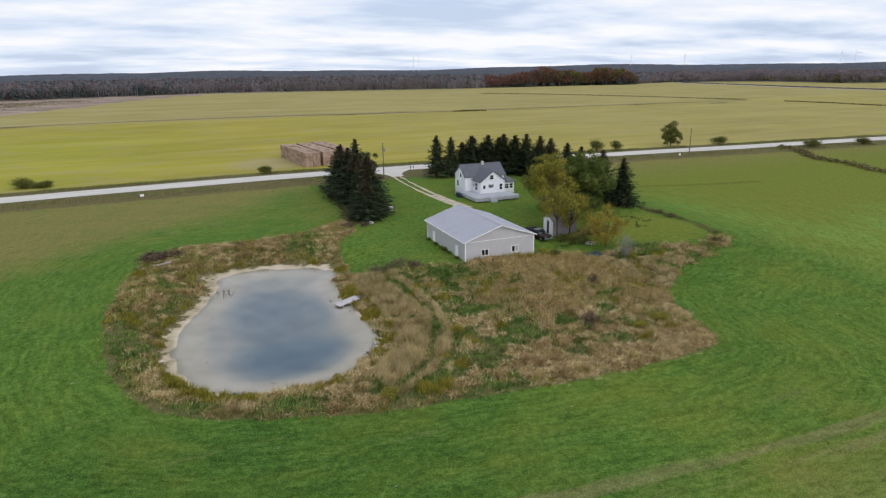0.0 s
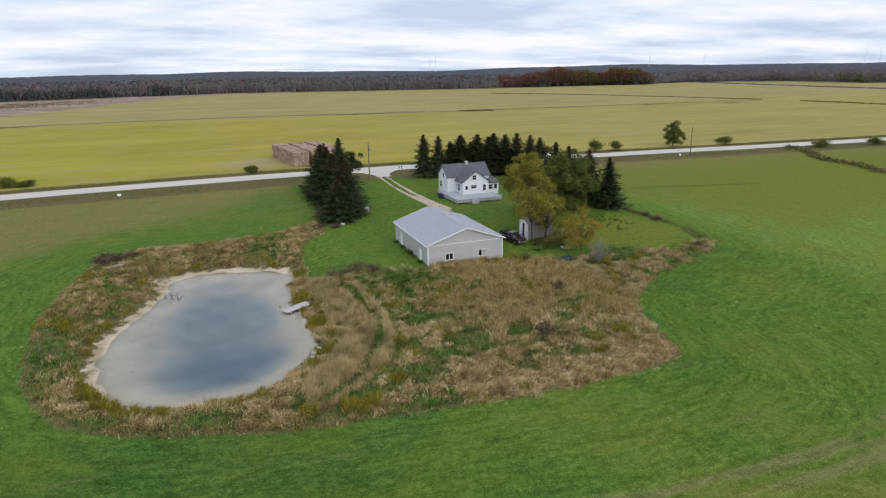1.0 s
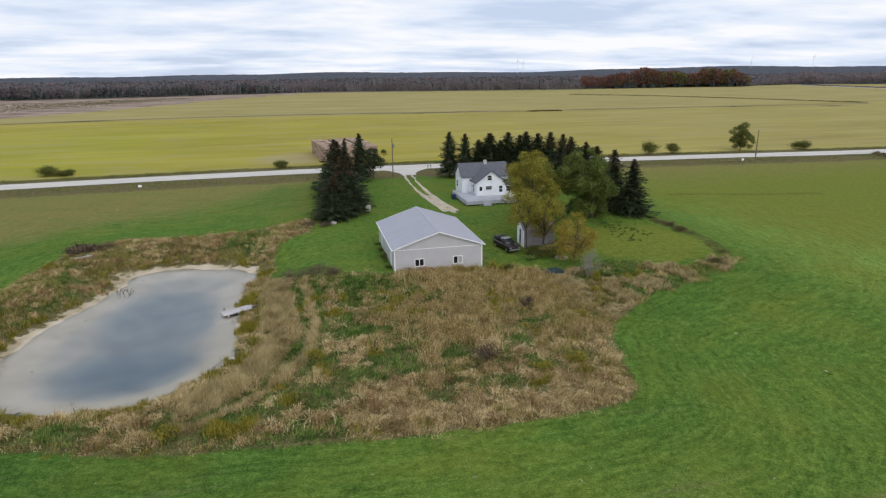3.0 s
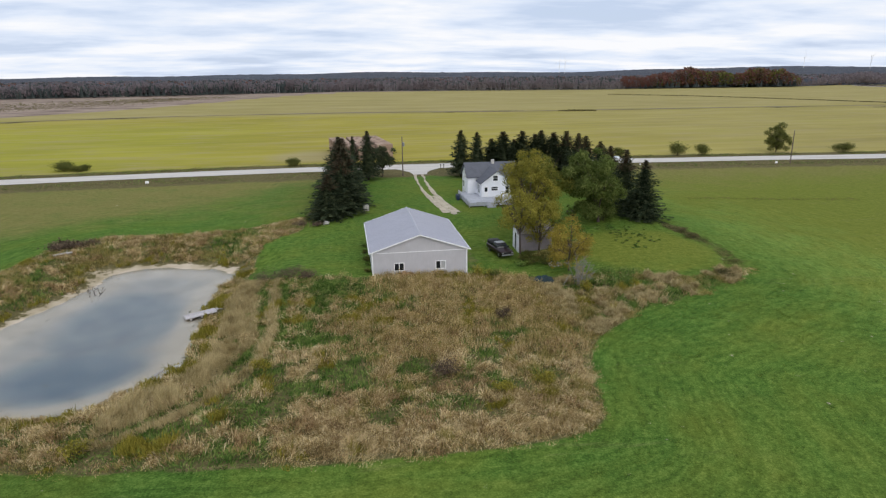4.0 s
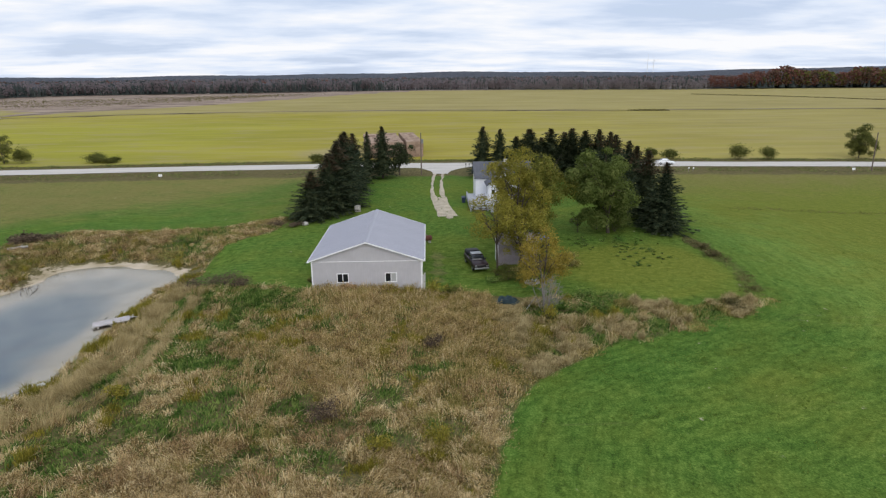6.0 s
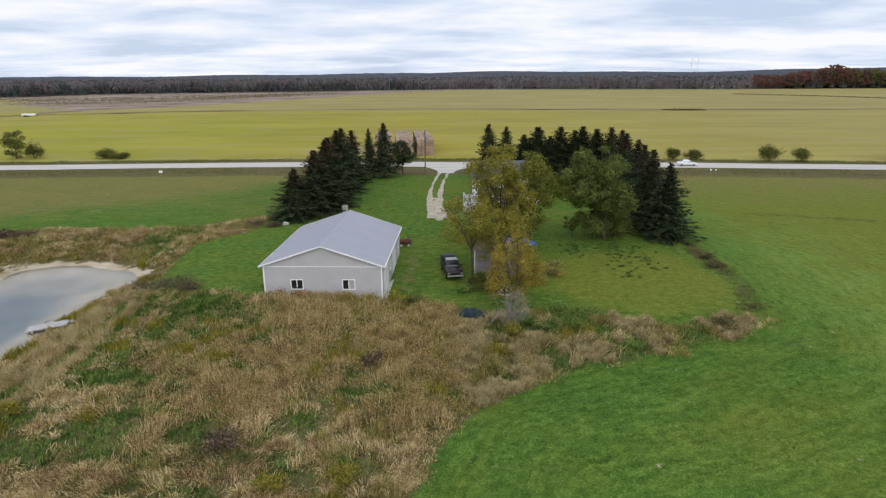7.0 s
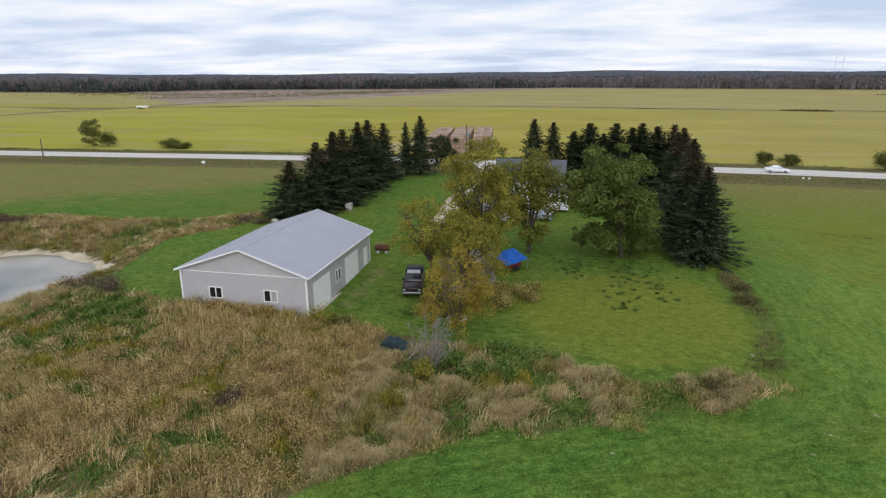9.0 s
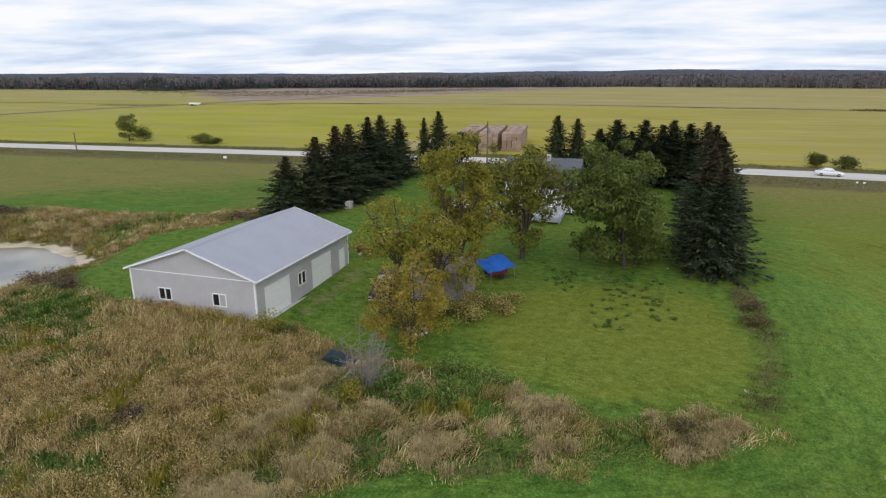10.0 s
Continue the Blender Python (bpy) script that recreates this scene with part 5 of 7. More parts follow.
def hill(az, r):
    """Low wooded ridges far off."""
    h = 12 * smooth(r, 1800, 4200) * (1 + 0.35 * np.sin(az * 5.0 + 1) + 0.3 * np.sin(az * 13.0)) * (0.50 + 0.50 * smooth(az, -0.85, -0.2))
    return h + 14 * smooth(r, 3000, 4700) * (0.75 + 0.35 * np.sin(az * 9 + 2.0) + 0.2 * np.sin(az * 31)) + 13 * smooth(az, 0.1, 0.7) * smooth(r, 2500, 4500)


azs = np.linspace(-1.25, 1.35, 420)
fr = np.linspace(0, 1, 60) ** 1.6
grid = []
crng = np.random.default_rng(31)
for f in fr:
    r0 = np.interp(azs, edge_az, edge_r) + 45
    r = r0 + (4780 - r0) * f
    z = 11.0 * smooth(r - r0, -1, 60) + hill(azs, r) + crng.normal(0, 0.7, len(azs)) * (0.6 + r / 5000)
    grid.append(np.stack([EYE0[0] + np.sin(azs) * r, EYE0[1] + np.cos(azs) * r, z], 1))
co = np.concatenate(grid)
na = len(azs)
i = (np.arange(len(fr) - 1)[:, None] * na + np.arange(na - 1)[None, :]).ravel()
tagged(link("backdrop_canopy", np_mesh("backdrop_canopy", co, np.stack([i, i + na, i + na + 1, i + 1], 1)), M_HAZED_CANOPY), "dark wooded plain and low ridges to the horizon, tinted blue-grey for haze", "distant forest", kind="structure")


def far_trees(name, az0, az1, n, depth, tall, mat, label, kind, seed, gap=0.0, m=12):
    """A belt of small trees along the far edge of the fields."""
    r = np.random.default_rng(seed)
    az = r.uniform(az0, az1, n)
    rad = np.interp(az, edge_az, edge_r) + depth * r.uniform(0, 1, n) ** 1.5 + gap
    base = np.stack([EYE0[0] + np.sin(az) * rad, EYE0[1] + np.cos(az) * rad, np.zeros(n)], 1)
    h = tall * r.uniform(0.6, 1.15, n) * (0.62 + 0.38 * smooth(az, az0, az0 + 0.07) * smooth(az, az1, az1 - 0.03)) * (1 + 0.12 * np.sin(az * 61) + 0.08 * np.sin(az * 143))
    if kind == "cone":
        m = 3
        c = np.repeat(base, m, 0)
        hh = np.repeat(h, m)
        lv = np.tile(np.arange(m), n)
        a = r.uniform(0, 7, n * m)
        w = hh * 0.20 * (1.25 - 0.33 * lv)
        ring = [c + np.stack([np.cos(a + t) * w, np.sin(a + t) * w, hh * (0.08 + 0.27 * lv)], 1) for t in (0, 2.1, 4.2)]
        tip = c + np.stack([np.zeros(n * m), np.zeros(n * m), hh * (0.50 + 0.25 * lv)], 1)
        co = np.stack([*ring, tip], 1).reshape(-1, 3)
        i = np.arange(n * m)[:, None] * 4
        fa = np.concatenate([i + [0, 1, 3], i + [1, 2, 3], i + [2, 0, 3]], 0)
    else:
        c = np.repeat(base, m, 0)
        hh = np.repeat(h, m)
        d = r.normal(0, 1, (n * m, 3))
        d /= np.linalg.norm(d, axis=1)[:, None]
        c = c + d * np.stack([hh * 0.20, hh * 0.20, hh * 0.34], 1) + np.stack([0 * hh, 0 * hh, hh * 0.60], 1)
        s = np.repeat(h, m) * 0.52 / np.sqrt(m)
        co, fa = quads(c, s, r, 0.0, 1.8)
    return tagged(link(name, np_mesh(name, co, fa), mat), label, "distant forest", kind="stuff")


def far_trunks(name, az0, az1, n, depth, seed):
    r = np.random.default_rng(seed)
    az = r.uniform(az0, az1, n)
    rad = np.interp(az, edge_az, edge_r) + depth * r.uniform(-0.1, 1, n)
    x, y = EYE0[0] + np.sin(az) * rad, EYE0[1] + np.cos(az) * rad
    h = r.uniform(9, 17, n)
    w = r.uniform(0.14, 0.32, n)
    z = np.zeros(n)
    co = np.stack([np.stack([x - w, y, z], 1), np.stack([x + w, y, z], 1), np.stack([x + r.normal(0, 0.4, n), y + w, h], 1)], 1).reshape(-1, 3)
    return tagged(link(name, np_mesh(name, co, np.arange(3 * n).reshape(-1, 3)), M_BIRCH), "pale bare birch trunks along the far wood", "distant forest", kind="stuff")


def canopy_crowns(name, n, mat, label, seed, wide):
    """Crowns that stand out of the wooded plain towards the horizon."""
    r = np.random.default_rng(seed)
    az = r.uniform(-1.2, 1.3, n)
    r0 = np.interp(az, edge_az, edge_r) + 60
    rad = r0 + (2300 - r0) * r.uniform(0, 1, n) ** 2.2
    z = 9.0 * smooth(rad - r0, -1, 60) + hill(az, rad) + r.uniform(-2, 2.0, n)
    c = np.stack([EYE0[0] + np.sin(az) * rad, EYE0[1] + np.cos(az) * rad, z], 1)
    m = 5
    big = np.repeat(wide * (0.7 + rad / 3200), m)
    c = np.repeat(c, m, 0) + np.stack([r.normal(0, 0.45, n * m) * big, r.normal(0, 0.45, n * m) * big, r.uniform(0, 0.55, n * m) * big], 1)
    co, fa = quads(c, big * 0.75, r, 0.0, 1.3)
    return tagged(link(name, np_mesh(name, co, fa), mat), label, "distant forest", kind="stuff")


canopy_crowns("far_bare_crowns", 7500, M_HAZED_WOODS, "leafless brown-grey crowns over the wooded plain", 71, 5.0)
canopy_crowns("far_conifer_crowns", 5500, M_HAZED_PINEWOODS, "dark conifer tops over the wooded plain", 72, 4.6)
canopy_crowns("far_grey_crowns", 3000, M_HAZED_GREYWOODS, "pale grey bare crowns over the wooded plain", 73, 4.8)
canopy_crowns("far_russet_crowns", 1300, M_REDWOODS, "russet autumn crowns over the wooded plain", 74, 5.0)
far_trees("far_conifers", -1.1, -0.02, 3600, 170, 14.0, M_HAZED_PINEWOODS, "dark conifers edging the marsh", "cone", 1)
far_trees("far_conifers", -0.02, 0.45, 1000, 200, 15.5, M_HAZED_PINEWOODS, "scattered conifers in the far wood", "cone", 2, 20)
far_trees("far_bare_woods", -1.1, 0.45, 6200, 220, 14.5, M_HAZED_WOODS, "leafless brown woods across the fields", "leafy", 3, m=12)
far_trunks("far_birches", -0.15, 0.45, 1000, 30, 4)
far_trees("far_red_woods", 0.445, 0.685, 900, 110, 25, M_REDWOODS, "red and orange autumn wood across the fields", "leafy", 5, m=34)
far_trees("far_bare_woods", 0.44, 0.685, 500, 150, 19, M_HAZED_WOODS, "leafless brown trees in the autumn wood", "leafy", 15, m=20)
far_trees("far_green_woods", 0.49, 0.685, 300, 90, 24, M_BUSH, "olive-green trees in the autumn wood", "leafy", 16, m=34)
far_trees("far_conifers", 0.47, 0.685, 260, 60, 18, M_HAZED_PINEWOODS, "dark conifers in the autumn wood", "cone", 6)
far_trees("far_bare_woods", 0.68, 1.25, 5200, 900, 17, M_HAZED_WOODS, "grey leafless woods beyond the fields", "leafy", 7)
far_trees("far_hedge_trees", 0.84, 1.2, 260, 60, 13, M_BUSH, "olive hedge trees at the field corner", "leafy", 8)


# ---- field tracks, hedges and marsh scrub ----
M_TRACK = simple("dark_field_track", (0.20, 0.160, 0.110), 0.95, var=0.4, scale=0.05)
for k, (pts, wd, mt, lb) in enumerate((([(-214, 391), (-180, 408), (-104, 436), (-30, 443), (58, 443), (166, 424), (302, 421), (448, 405)], 5.0, M_TRACK, "dark earth track between two fields"),
                                       ([(-225, 215), (-231, 250), (-233, 280), (-230, 310), (-228, 340), (-214, 388), (-212, 432), (-203, 476)], 3.6, M_TRACK, "dark earth track along a field edge"),
                                       ([(-470, 372), (-370, 385), (-340, 394), (-304, 387), (-251, 383), (-214, 391)], 4.0, M_TRACK, "dark earth track beside the marsh"),
                                       ([(853, 932), (795, 740), (758, 617), (733, 500), (715, 420), (690, 330)], 7.0, M_GRAVEL, "pale far track between fields"))):
    tagged(ribbon("field_track", dense(open_curve(pts, 8), 12.0), wd, 0.22, mt, 0.8, 40 + k), lb, "track", kind="structure")


def hedge(name, pts, n, tall, wide, mat, label, seed):
    r = np.random.default_rng(seed)
    line = dense(open_curve(pts, 8), 1.0)
    c = line[r.integers(0, len(line), n)] + r.normal(0, wide, (n, 2))
    gaps = fbm(c, 0.03, seed)
    c = c[gaps > -0.75]
    h = tall * r.uniform(0.4, 1.1, len(c))
    m = 7
    base = np.repeat(np.column_stack([c, np.zeros(len(c))]), m, 0)
    hh = np.repeat(h, m)
    base = base + np.stack([r.normal(0, 0.5, len(hh)) * hh, r.normal(0, 0.5, len(hh)) * hh, r.uniform(0.1, 1, len(hh)) * hh], 1)
    co, fa = quads(base, hh * 0.5, r, 0.2, 1.4)
    return tagged(link(name, np_mesh(name, co, fa), mat), label, "hedge", kind="stuff")


hedge("far_hedge", [(339, 714), (397, 615), (429, 511), (453, 416)], 1700, 0.85, 1.0, M_VERGE, "thin brown hedge between far fields", 1)
hedge("far_hedge", [(458, 380), (459, 335), (456, 297), (450, 230)], 1000, 0.85, 1.0, M_VERGE, "thin brown hedge between far fields", 2)
hedge("far_hedge", [(863, 932), (805, 740), (768, 617), (743, 500), (725, 420)], 2000, 1.6, 1.6, M_HAZED_WOODS, "dark hedge along the far track", 3)
hedge("brush_pile", [(176, 416), (186, 416), (196, 414)], 220, 1.0, 1.6, M_VERGE, "brown brush pile in the middle of the crop", 4)
hedge("ditch_scrub", [(196, 166), (188, 152), (180, 141), (177, 128), (171, 113), (172, 95)], 420, 1.0, 1.0, M_VERGE, "scrub along a ditch between meadows", 5)
hedge("dry_strip", [(97, 125.6), (105, 124.3), (116, 120.5), (130, 118)], 240, 0.22, 0.7, M_VERGE, "strip of dry uncut grass in the meadow", 6)
hedge("marsh_scrub", [(-330, 575), (-270, 560), (-220, 610), (-180, 710), (-120, 830)], 2600, 0.8, 22, M_VERGE, "low brown scrub in the marsh", 7)
hedge("marsh_scrub", [(-480, 660), (-330, 640), (-230, 700), (-160, 800)], 1500, 1.2, 28, M_VERGE, "low dark scrub in the marsh", 8)


# ---- barn ----
BX0, BX1, BY0, BY1 = 33.0, 45.2, 87.35, 103.7
EAVE, RIDGE, OVER = 3.20, 5.23, 0.30
barn = empty("barn", (BX0 + BX1) / 2, BY0, 0, 0, "long grey vinyl-sided barn with a pale grey metal roof", "barn")
bw, bl = BX1 - BX0, BY1 - BY0
hx = bw / 2
WT = 0.18
gable = [(-hx, -1.2), (hx, -1.2), (hx, EAVE), (0, RIDGE - 0.06), (-hx, EAVE)]


def wall_with_holes(lo, hi, z0, z1, holes, along, face, thick):
    """One wall sheet with openings right through it. along: 'x' or 'y'; face: its outer side; holes: (lo, hi, z0, z1)."""
    us = sorted({lo, hi, *[v for h in holes for v in h[:2]]})
    zs = sorted({z0, z1, *[v for h in holes for v in h[2:]]})

    def solid(i, j):
        if not (0 <= i < len(us) - 1 and 0 <= j < len(zs) - 1):
            return False
        u, z = (us[i] + us[i + 1]) / 2, (zs[j] + zs[j + 1]) / 2
        return not any(a < u < b and c < z < d for a, b, c, d in holes)
    bm = bmesh.new()
    verts = {}

    def v(i, j, k):
        if (i, j, k) not in verts:
            d = face + k * thick
            verts[i, j, k] = bm.verts.new((us[i], d, zs[j]) if along == "x" else (d, us[i], zs[j]))
        return verts[i, j, k]
    for i in range(len(us) - 1):
        for j in range(len(zs) - 1):
            if not solid(i, j):
                continue
            for k in (0, 1):
                bm.faces.new((v(i, j, k), v(i + 1, j, k), v(i + 1, j + 1, k), v(i, j + 1, k)))
            for di, dj, p, q in ((-1, 0, (i, j), (i, j + 1)), (1, 0, (i + 1, j), (i + 1, j + 1)), (0, -1, (i, j), (i + 1, j)), (0, 1, (i, j + 1), (i + 1, j + 1))):
                if not solid(i + di, j + dj):
                    bm.faces.new((v(*p, 0), v(*q, 0), v(*q, 1), v(*p, 1)))
    bmesh.ops.recalc_face_normals(bm, faces=bm.faces[:])
    return bm


# front: two sliding windows; local x from the middle, local y from the front wall
FW = [(-3.27, -2.12, 0.62, 1.55), (2.06, 3.24, 0.62, 1.58)]
part("front_wall", wall_with_holes(-hx, hx, -1.2, EAVE - 0.20, FW, "x", 0.0, WT), M_SIDING, barn)
part("front_gable", prismed([(-hx, EAVE - 0.197), (hx, EAVE - 0.197), (hx, EAVE), (0, RIDGE - 0.06), (-hx, EAVE)], "y", 0.02, WT), M_SIDING, barn)
part("back_wall", prismed(gable, "y", bl - WT, bl), M_SIDING, barn)
RD = [(1.35, 4.85, -0.66, 1.98), (6.45, 7.6, 0.55, 1.62), (8.95, 12.4, -0.66, 2.05), (14.35, 15.35, -0.66, 1.62)]
part("side_wall", wall_with_holes(WT, bl - WT, -1.2, EAVE, RD, "y", hx - WT, WT), M_SIDING, barn)
LD = [(2.8, 3.75, -0.1, 1.75), (12.6, 13.55, -0.05, 1.75)]
part("side_wall", wall_with_holes(WT, bl - WT, -1.2, EAVE, LD, "y", -hx, WT), M_SIDING, barn)
part("gable_band", boxed(-hx, hx, -0.03, -0.001, EAVE - 0.24, EAVE - 0.17), M_WHITE, barn, "white horizontal trim band")
for sx in (-1, 1):
    for yy in (0.0, bl):
        s = -1 if yy == 0 else 1
        xo = sx * hx
        bm = bmesh.new()
        box(bm, min(xo - sx * 0.12, xo + sx * 0.025), max(xo - sx * 0.12, xo + sx * 0.025), min(yy + s * 0.025, yy), max(yy + s * 0.025, yy), -1.1, EAVE)
        box(bm, min(xo + sx * 0.002, xo + sx * 0.025), max(xo + sx * 0.002, xo + sx * 0.025), min(yy, yy - s * 0.12), max(yy, yy - s * 0.12), -1.1, EAVE)
        part("corner_trim", bm, M_WHITE, barn, "white corner trim")


def sliding_window(parent, lo, hi, z0, z1, face, along, out, blind=False):
    """A white two-sash window in a wall's opening."""
    w = empty("window", 0, 0, 0)
    w.parent = parent

    def b(u0, u1, d0, d1, a, c, bev=0.0):
        d0, d1 = sorted((face + out * d0, face + out * d1))
        return boxed(u0, u1, d0, d1, a, c, bevel=bev) if along == "x" else boxed(d0, d1, u0, u1, a, c, bevel=bev)
    fw = 0.085
    fr = bmesh.new()
    for u0, u1, a, c in ((lo - fw, hi + fw, z1, z1 + fw), (lo - fw, hi + fw, z0 - fw, z0), (lo - fw, lo, z0, z1), (hi, hi + fw, z0, z1), ((lo + hi) / 2 - 0.035, (lo + hi) / 2 + 0.035, z0, z1)):
        d0, d1 = sorted((face - out * 0.06, face + out * 0.035))
        if along == "x":
            box(fr, u0, u1, d0, d1, a, c)
        else:
            box(fr, d0, d1, u0, u1, a, c)
    part("frame", fr, M_WHITE, w)
    m = (lo + hi) / 2
    part("pane", b(lo, m - 0.035, -0.09, -0.07, z0, z1), M_GLASS, w)
    part("pane", b(m + 0.035, hi, -0.09, -0.07, z0, z1), M_GLASS if not blind else M_CURTAIN, w)
    return w


for k, (lo, hi, a, b) in enumerate(FW):
    sliding_window(barn, lo, hi, a, b, 0.0, "x", -1, k == 1)
sliding_window(barn, *RD[1], hx, "y", 1)


def sectional_door(parent, lo, hi, z0, z1, face, out):
    """An overhead door of four white panels in a white casing."""
    d = empty("garage_door", 0, 0, 0)
    d.parent = parent
    n = 4
    for i in range(n):
        a, b = z0 + (z1 - z0) * i / n, z0 + (z1 - z0) * (i + 1) / n
        x0, x1 = sorted((face - out * 0.06, face - out * 0.012))
        part("panel", boxed(x0, x1, lo, hi, a + 0.008, b - 0.008, bevel=0.012), M_WHITE, d)
    x0, x1 = sorted((face + out * 0.001, face + out * 0.03))
    bm = bmesh.new()
    box(bm, x0, x1, lo - 0.12, lo, z0, z1 + 0.12)
    box(bm, x0, x1, hi, hi + 0.12, z0, z1 + 0.12)
    box(bm, x0, x1, lo, hi, z1, z1 + 0.12)
    part("casing", bm, M_WHITE, d)


def entry_door(parent, lo, hi, z0, z1, face, out):
    d = empty("entry_door", 0, 0, 0)
    d.parent = parent
    x0, x1 = sorted((face - out * 0.06, face - out * 0.015))
    part("leaf", boxed(x0, x1, lo, hi, z0, z1, bevel=0.01), M_WHITE, d)
    part("knob", tubed((face - out * 0.045, hi - 0.1, z0 + 1.0), (face + out * 0.03, hi - 0.1, z0 + 1.0), 0.03, 0.03), M_STEEL, d)
    x0, x1 = sorted((face + out * 0.001, face + out * 0.025))
    bm = bmesh.new()
    box(bm, x0, x1, lo - 0.09, lo, z0, z1 + 0.09)
    box(bm, x0, x1, hi, hi + 0.09, z0, z1 + 0.09)
    box(bm, x0, x1, lo, hi, z1, z1 + 0.09)
    part("casing", bm, M_WHITE, d)


sectional_door(barn, *RD[0], hx, 1)
sectional_door(barn, *RD[2], hx, 1)
entry_door(barn, *RD[3], hx, 1)
for hole in LD:
    entry_door(barn, *hole, -hx, -1)
part("foundation", boxed(-hx - 0.03, hx + 0.03, -0.03, bl + 0.03, -1.5, -0.68), M_STONE, barn, "pale concrete footing")
part("apron", boxed(hx + 0.031, hx + 0.35, 0.8, bl - 0.6, -1.2, -0.66), M_STONE, barn, "narrow concrete apron before the doors")

# ribbed metal roof in sheets
slope = math.atan2(RIDGE - EAVE, hx)
run = (hx + OVER) / math.cos(slope)
PANEL = 0.95
npan = int(round((bl + 2 * OVER) / PANEL))
pw = (bl + 2 * OVER) / npan


def roof_sheet():
    bm = bmesh.new()
    prof = [(0, 0.0)]
    for i in range(3):
        c = pw * (i + 0.5) / 3
        prof += [(c - 0.035, 0.0), (c - 0.015, 0.028), (c + 0.015, 0.028), (c + 0.035, 0.0)]
    prof += [(pw, 0.0)]
    top = [[bm.verts.new((u, y, z + 0.03)) for y, z in prof] for u in (0, run)]
    bot = [[bm.verts.new((u, y, 0.0)) for y in (0, pw)] for u in (0, run)]
    for i in range(len(prof) - 1):
        bm.faces.new((top[0][i], top[1][i], top[1][i + 1], top[0][i + 1]))
    bm.faces.new((bot[0][0], bot[0][1], bot[1][1], bot[1][0]))
    bm.faces.new([*top[0], bot[0][1], bot[0][0]])
    bm.faces.new([*reversed(top[1]), bot[1][0], bot[1][1]])
    bmesh.ops.recalc_face_normals(bm, faces=bm.faces[:])
    me = bpy.data.meshes.new("roof_sheet")
    bm.to_mesh(me)
    bm.free()
    me.materials.append(M_ROOFMETAL)
    return me


sheet = roof_sheet()
roof = empty("roof", 0, 0, 0, 0, "pale grey ribbed metal roof")
roof.parent = barn
for side in (0, 1):
    for i in range(npan):
        ob = link("roof_sheet", sheet, None, roof)
        if side == 0:
            ob.matrix_basis = Matrix.Translation((0, -OVER + i * pw, RIDGE)) @ Matrix.Rotation(slope, 4, "Y")
        else:
            ob.matrix_basis = Matrix.Translation((0, -OVER + (i + 1) * pw, RIDGE)) @ Matrix.Rotation(math.pi, 4, "Z") @ Matrix.Rotation(slope, 4, "Y")
rz = RIDGE + 0.065
part("ridge_cap", prismed([(-0.22, rz - 0.22 * math.tan(slope)), (0, rz), (0.22, rz - 0.22 * math.tan(slope)), (0, rz + 0.03)], "y", -OVER, bl + OVER), M_ROOFMETAL, barn)
for yy in (-OVER - 0.03, bl + OVER):
    for sx in (-1, 1):
        ex = sx * (hx + OVER)
        ez = RIDGE - (hx + OVER) * math.tan(slope)
        part("bargeboard", prismed([(0, RIDGE - 0.10), (0, RIDGE + 0.05), (ex, ez + 0.05), (ex, ez - 0.10)], "y", yy, yy + 0.03), M_WHITE, barn, "white bargeboard")
for sx in (-1, 1):
    ex = sx * (hx + OVER)
    ez = RIDGE - (hx + OVER) * math.tan(slope)
    x0, x1 = sorted((ex, ex + sx * 0.10))
    part("gutter", boxed(x0, x1, -OVER, bl + OVER, ez - 0.12, ez), M_WHITE, barn, "white gutter")
    x0, x1 = sorted((sx * hx + sx * 0.002, ex))
    part("soffit", boxed(x0, x1, -OVER, bl + OVER, ez - 0.03, ez - 0.012), M_WHITE, barn)


# ---- farmhouse ----
house = empty("farmhouse", 56.8, 131.0, 0, 0, "white-sided farmhouse with grey shingle gable roofs", "house")
part("foundation", boxed(0.05, 6.25, 0.05, 6.0, -0.3, 0.6), M_STONE, house)


def gable_block(x0, x1, y0, y1, z0, ze, zr, axis, wall_name="wall"):
    if axis == "y":
        mid_x = (x0 + x1) / 2
        return part(wall_name, prismed([(x0, z0), (x1, z0), (x1, ze), (mid_x, zr), (x0, ze)], "y", y0, y1), M_WHITESIDING, house)
    mid_y = (y0 + y1) / 2
    return part(wall_name, prismed([(y0, z0), (y1, z0), (y1, ze), (mid_y, zr), (y0, ze)], "x", x0, x1), M_WHITESIDING, house)


def gable_roof(x0, x1, y0, y1, ze, zr, axis, over=0.35, th=0.14):
    if axis == "y":
        m, h = (x0 + x1) / 2, (x1 - x0) / 2
        s = (zr - ze) / h
        for sg in (-1, 1):
            ex, ez = m + sg * (h + over), ze - over * s
            part("roof", prismed([(m, zr), (m, zr + th), (ex, ez + th), (ex, ez)], "y", y0, y1), M_SHINGLE, house)
    else:
        m, h = (y0 + y1) / 2, (y1 - y0) / 2
        s = (zr - ze) / h
        for sg in (-1, 1):
            ey, ez = m + sg * (h + over), ze - over * s
            part("roof", prismed([(m, zr), (m, zr + th), (ey, ez + th), (ey, ez)], "x", x0, x1), M_SHINGLE, house)


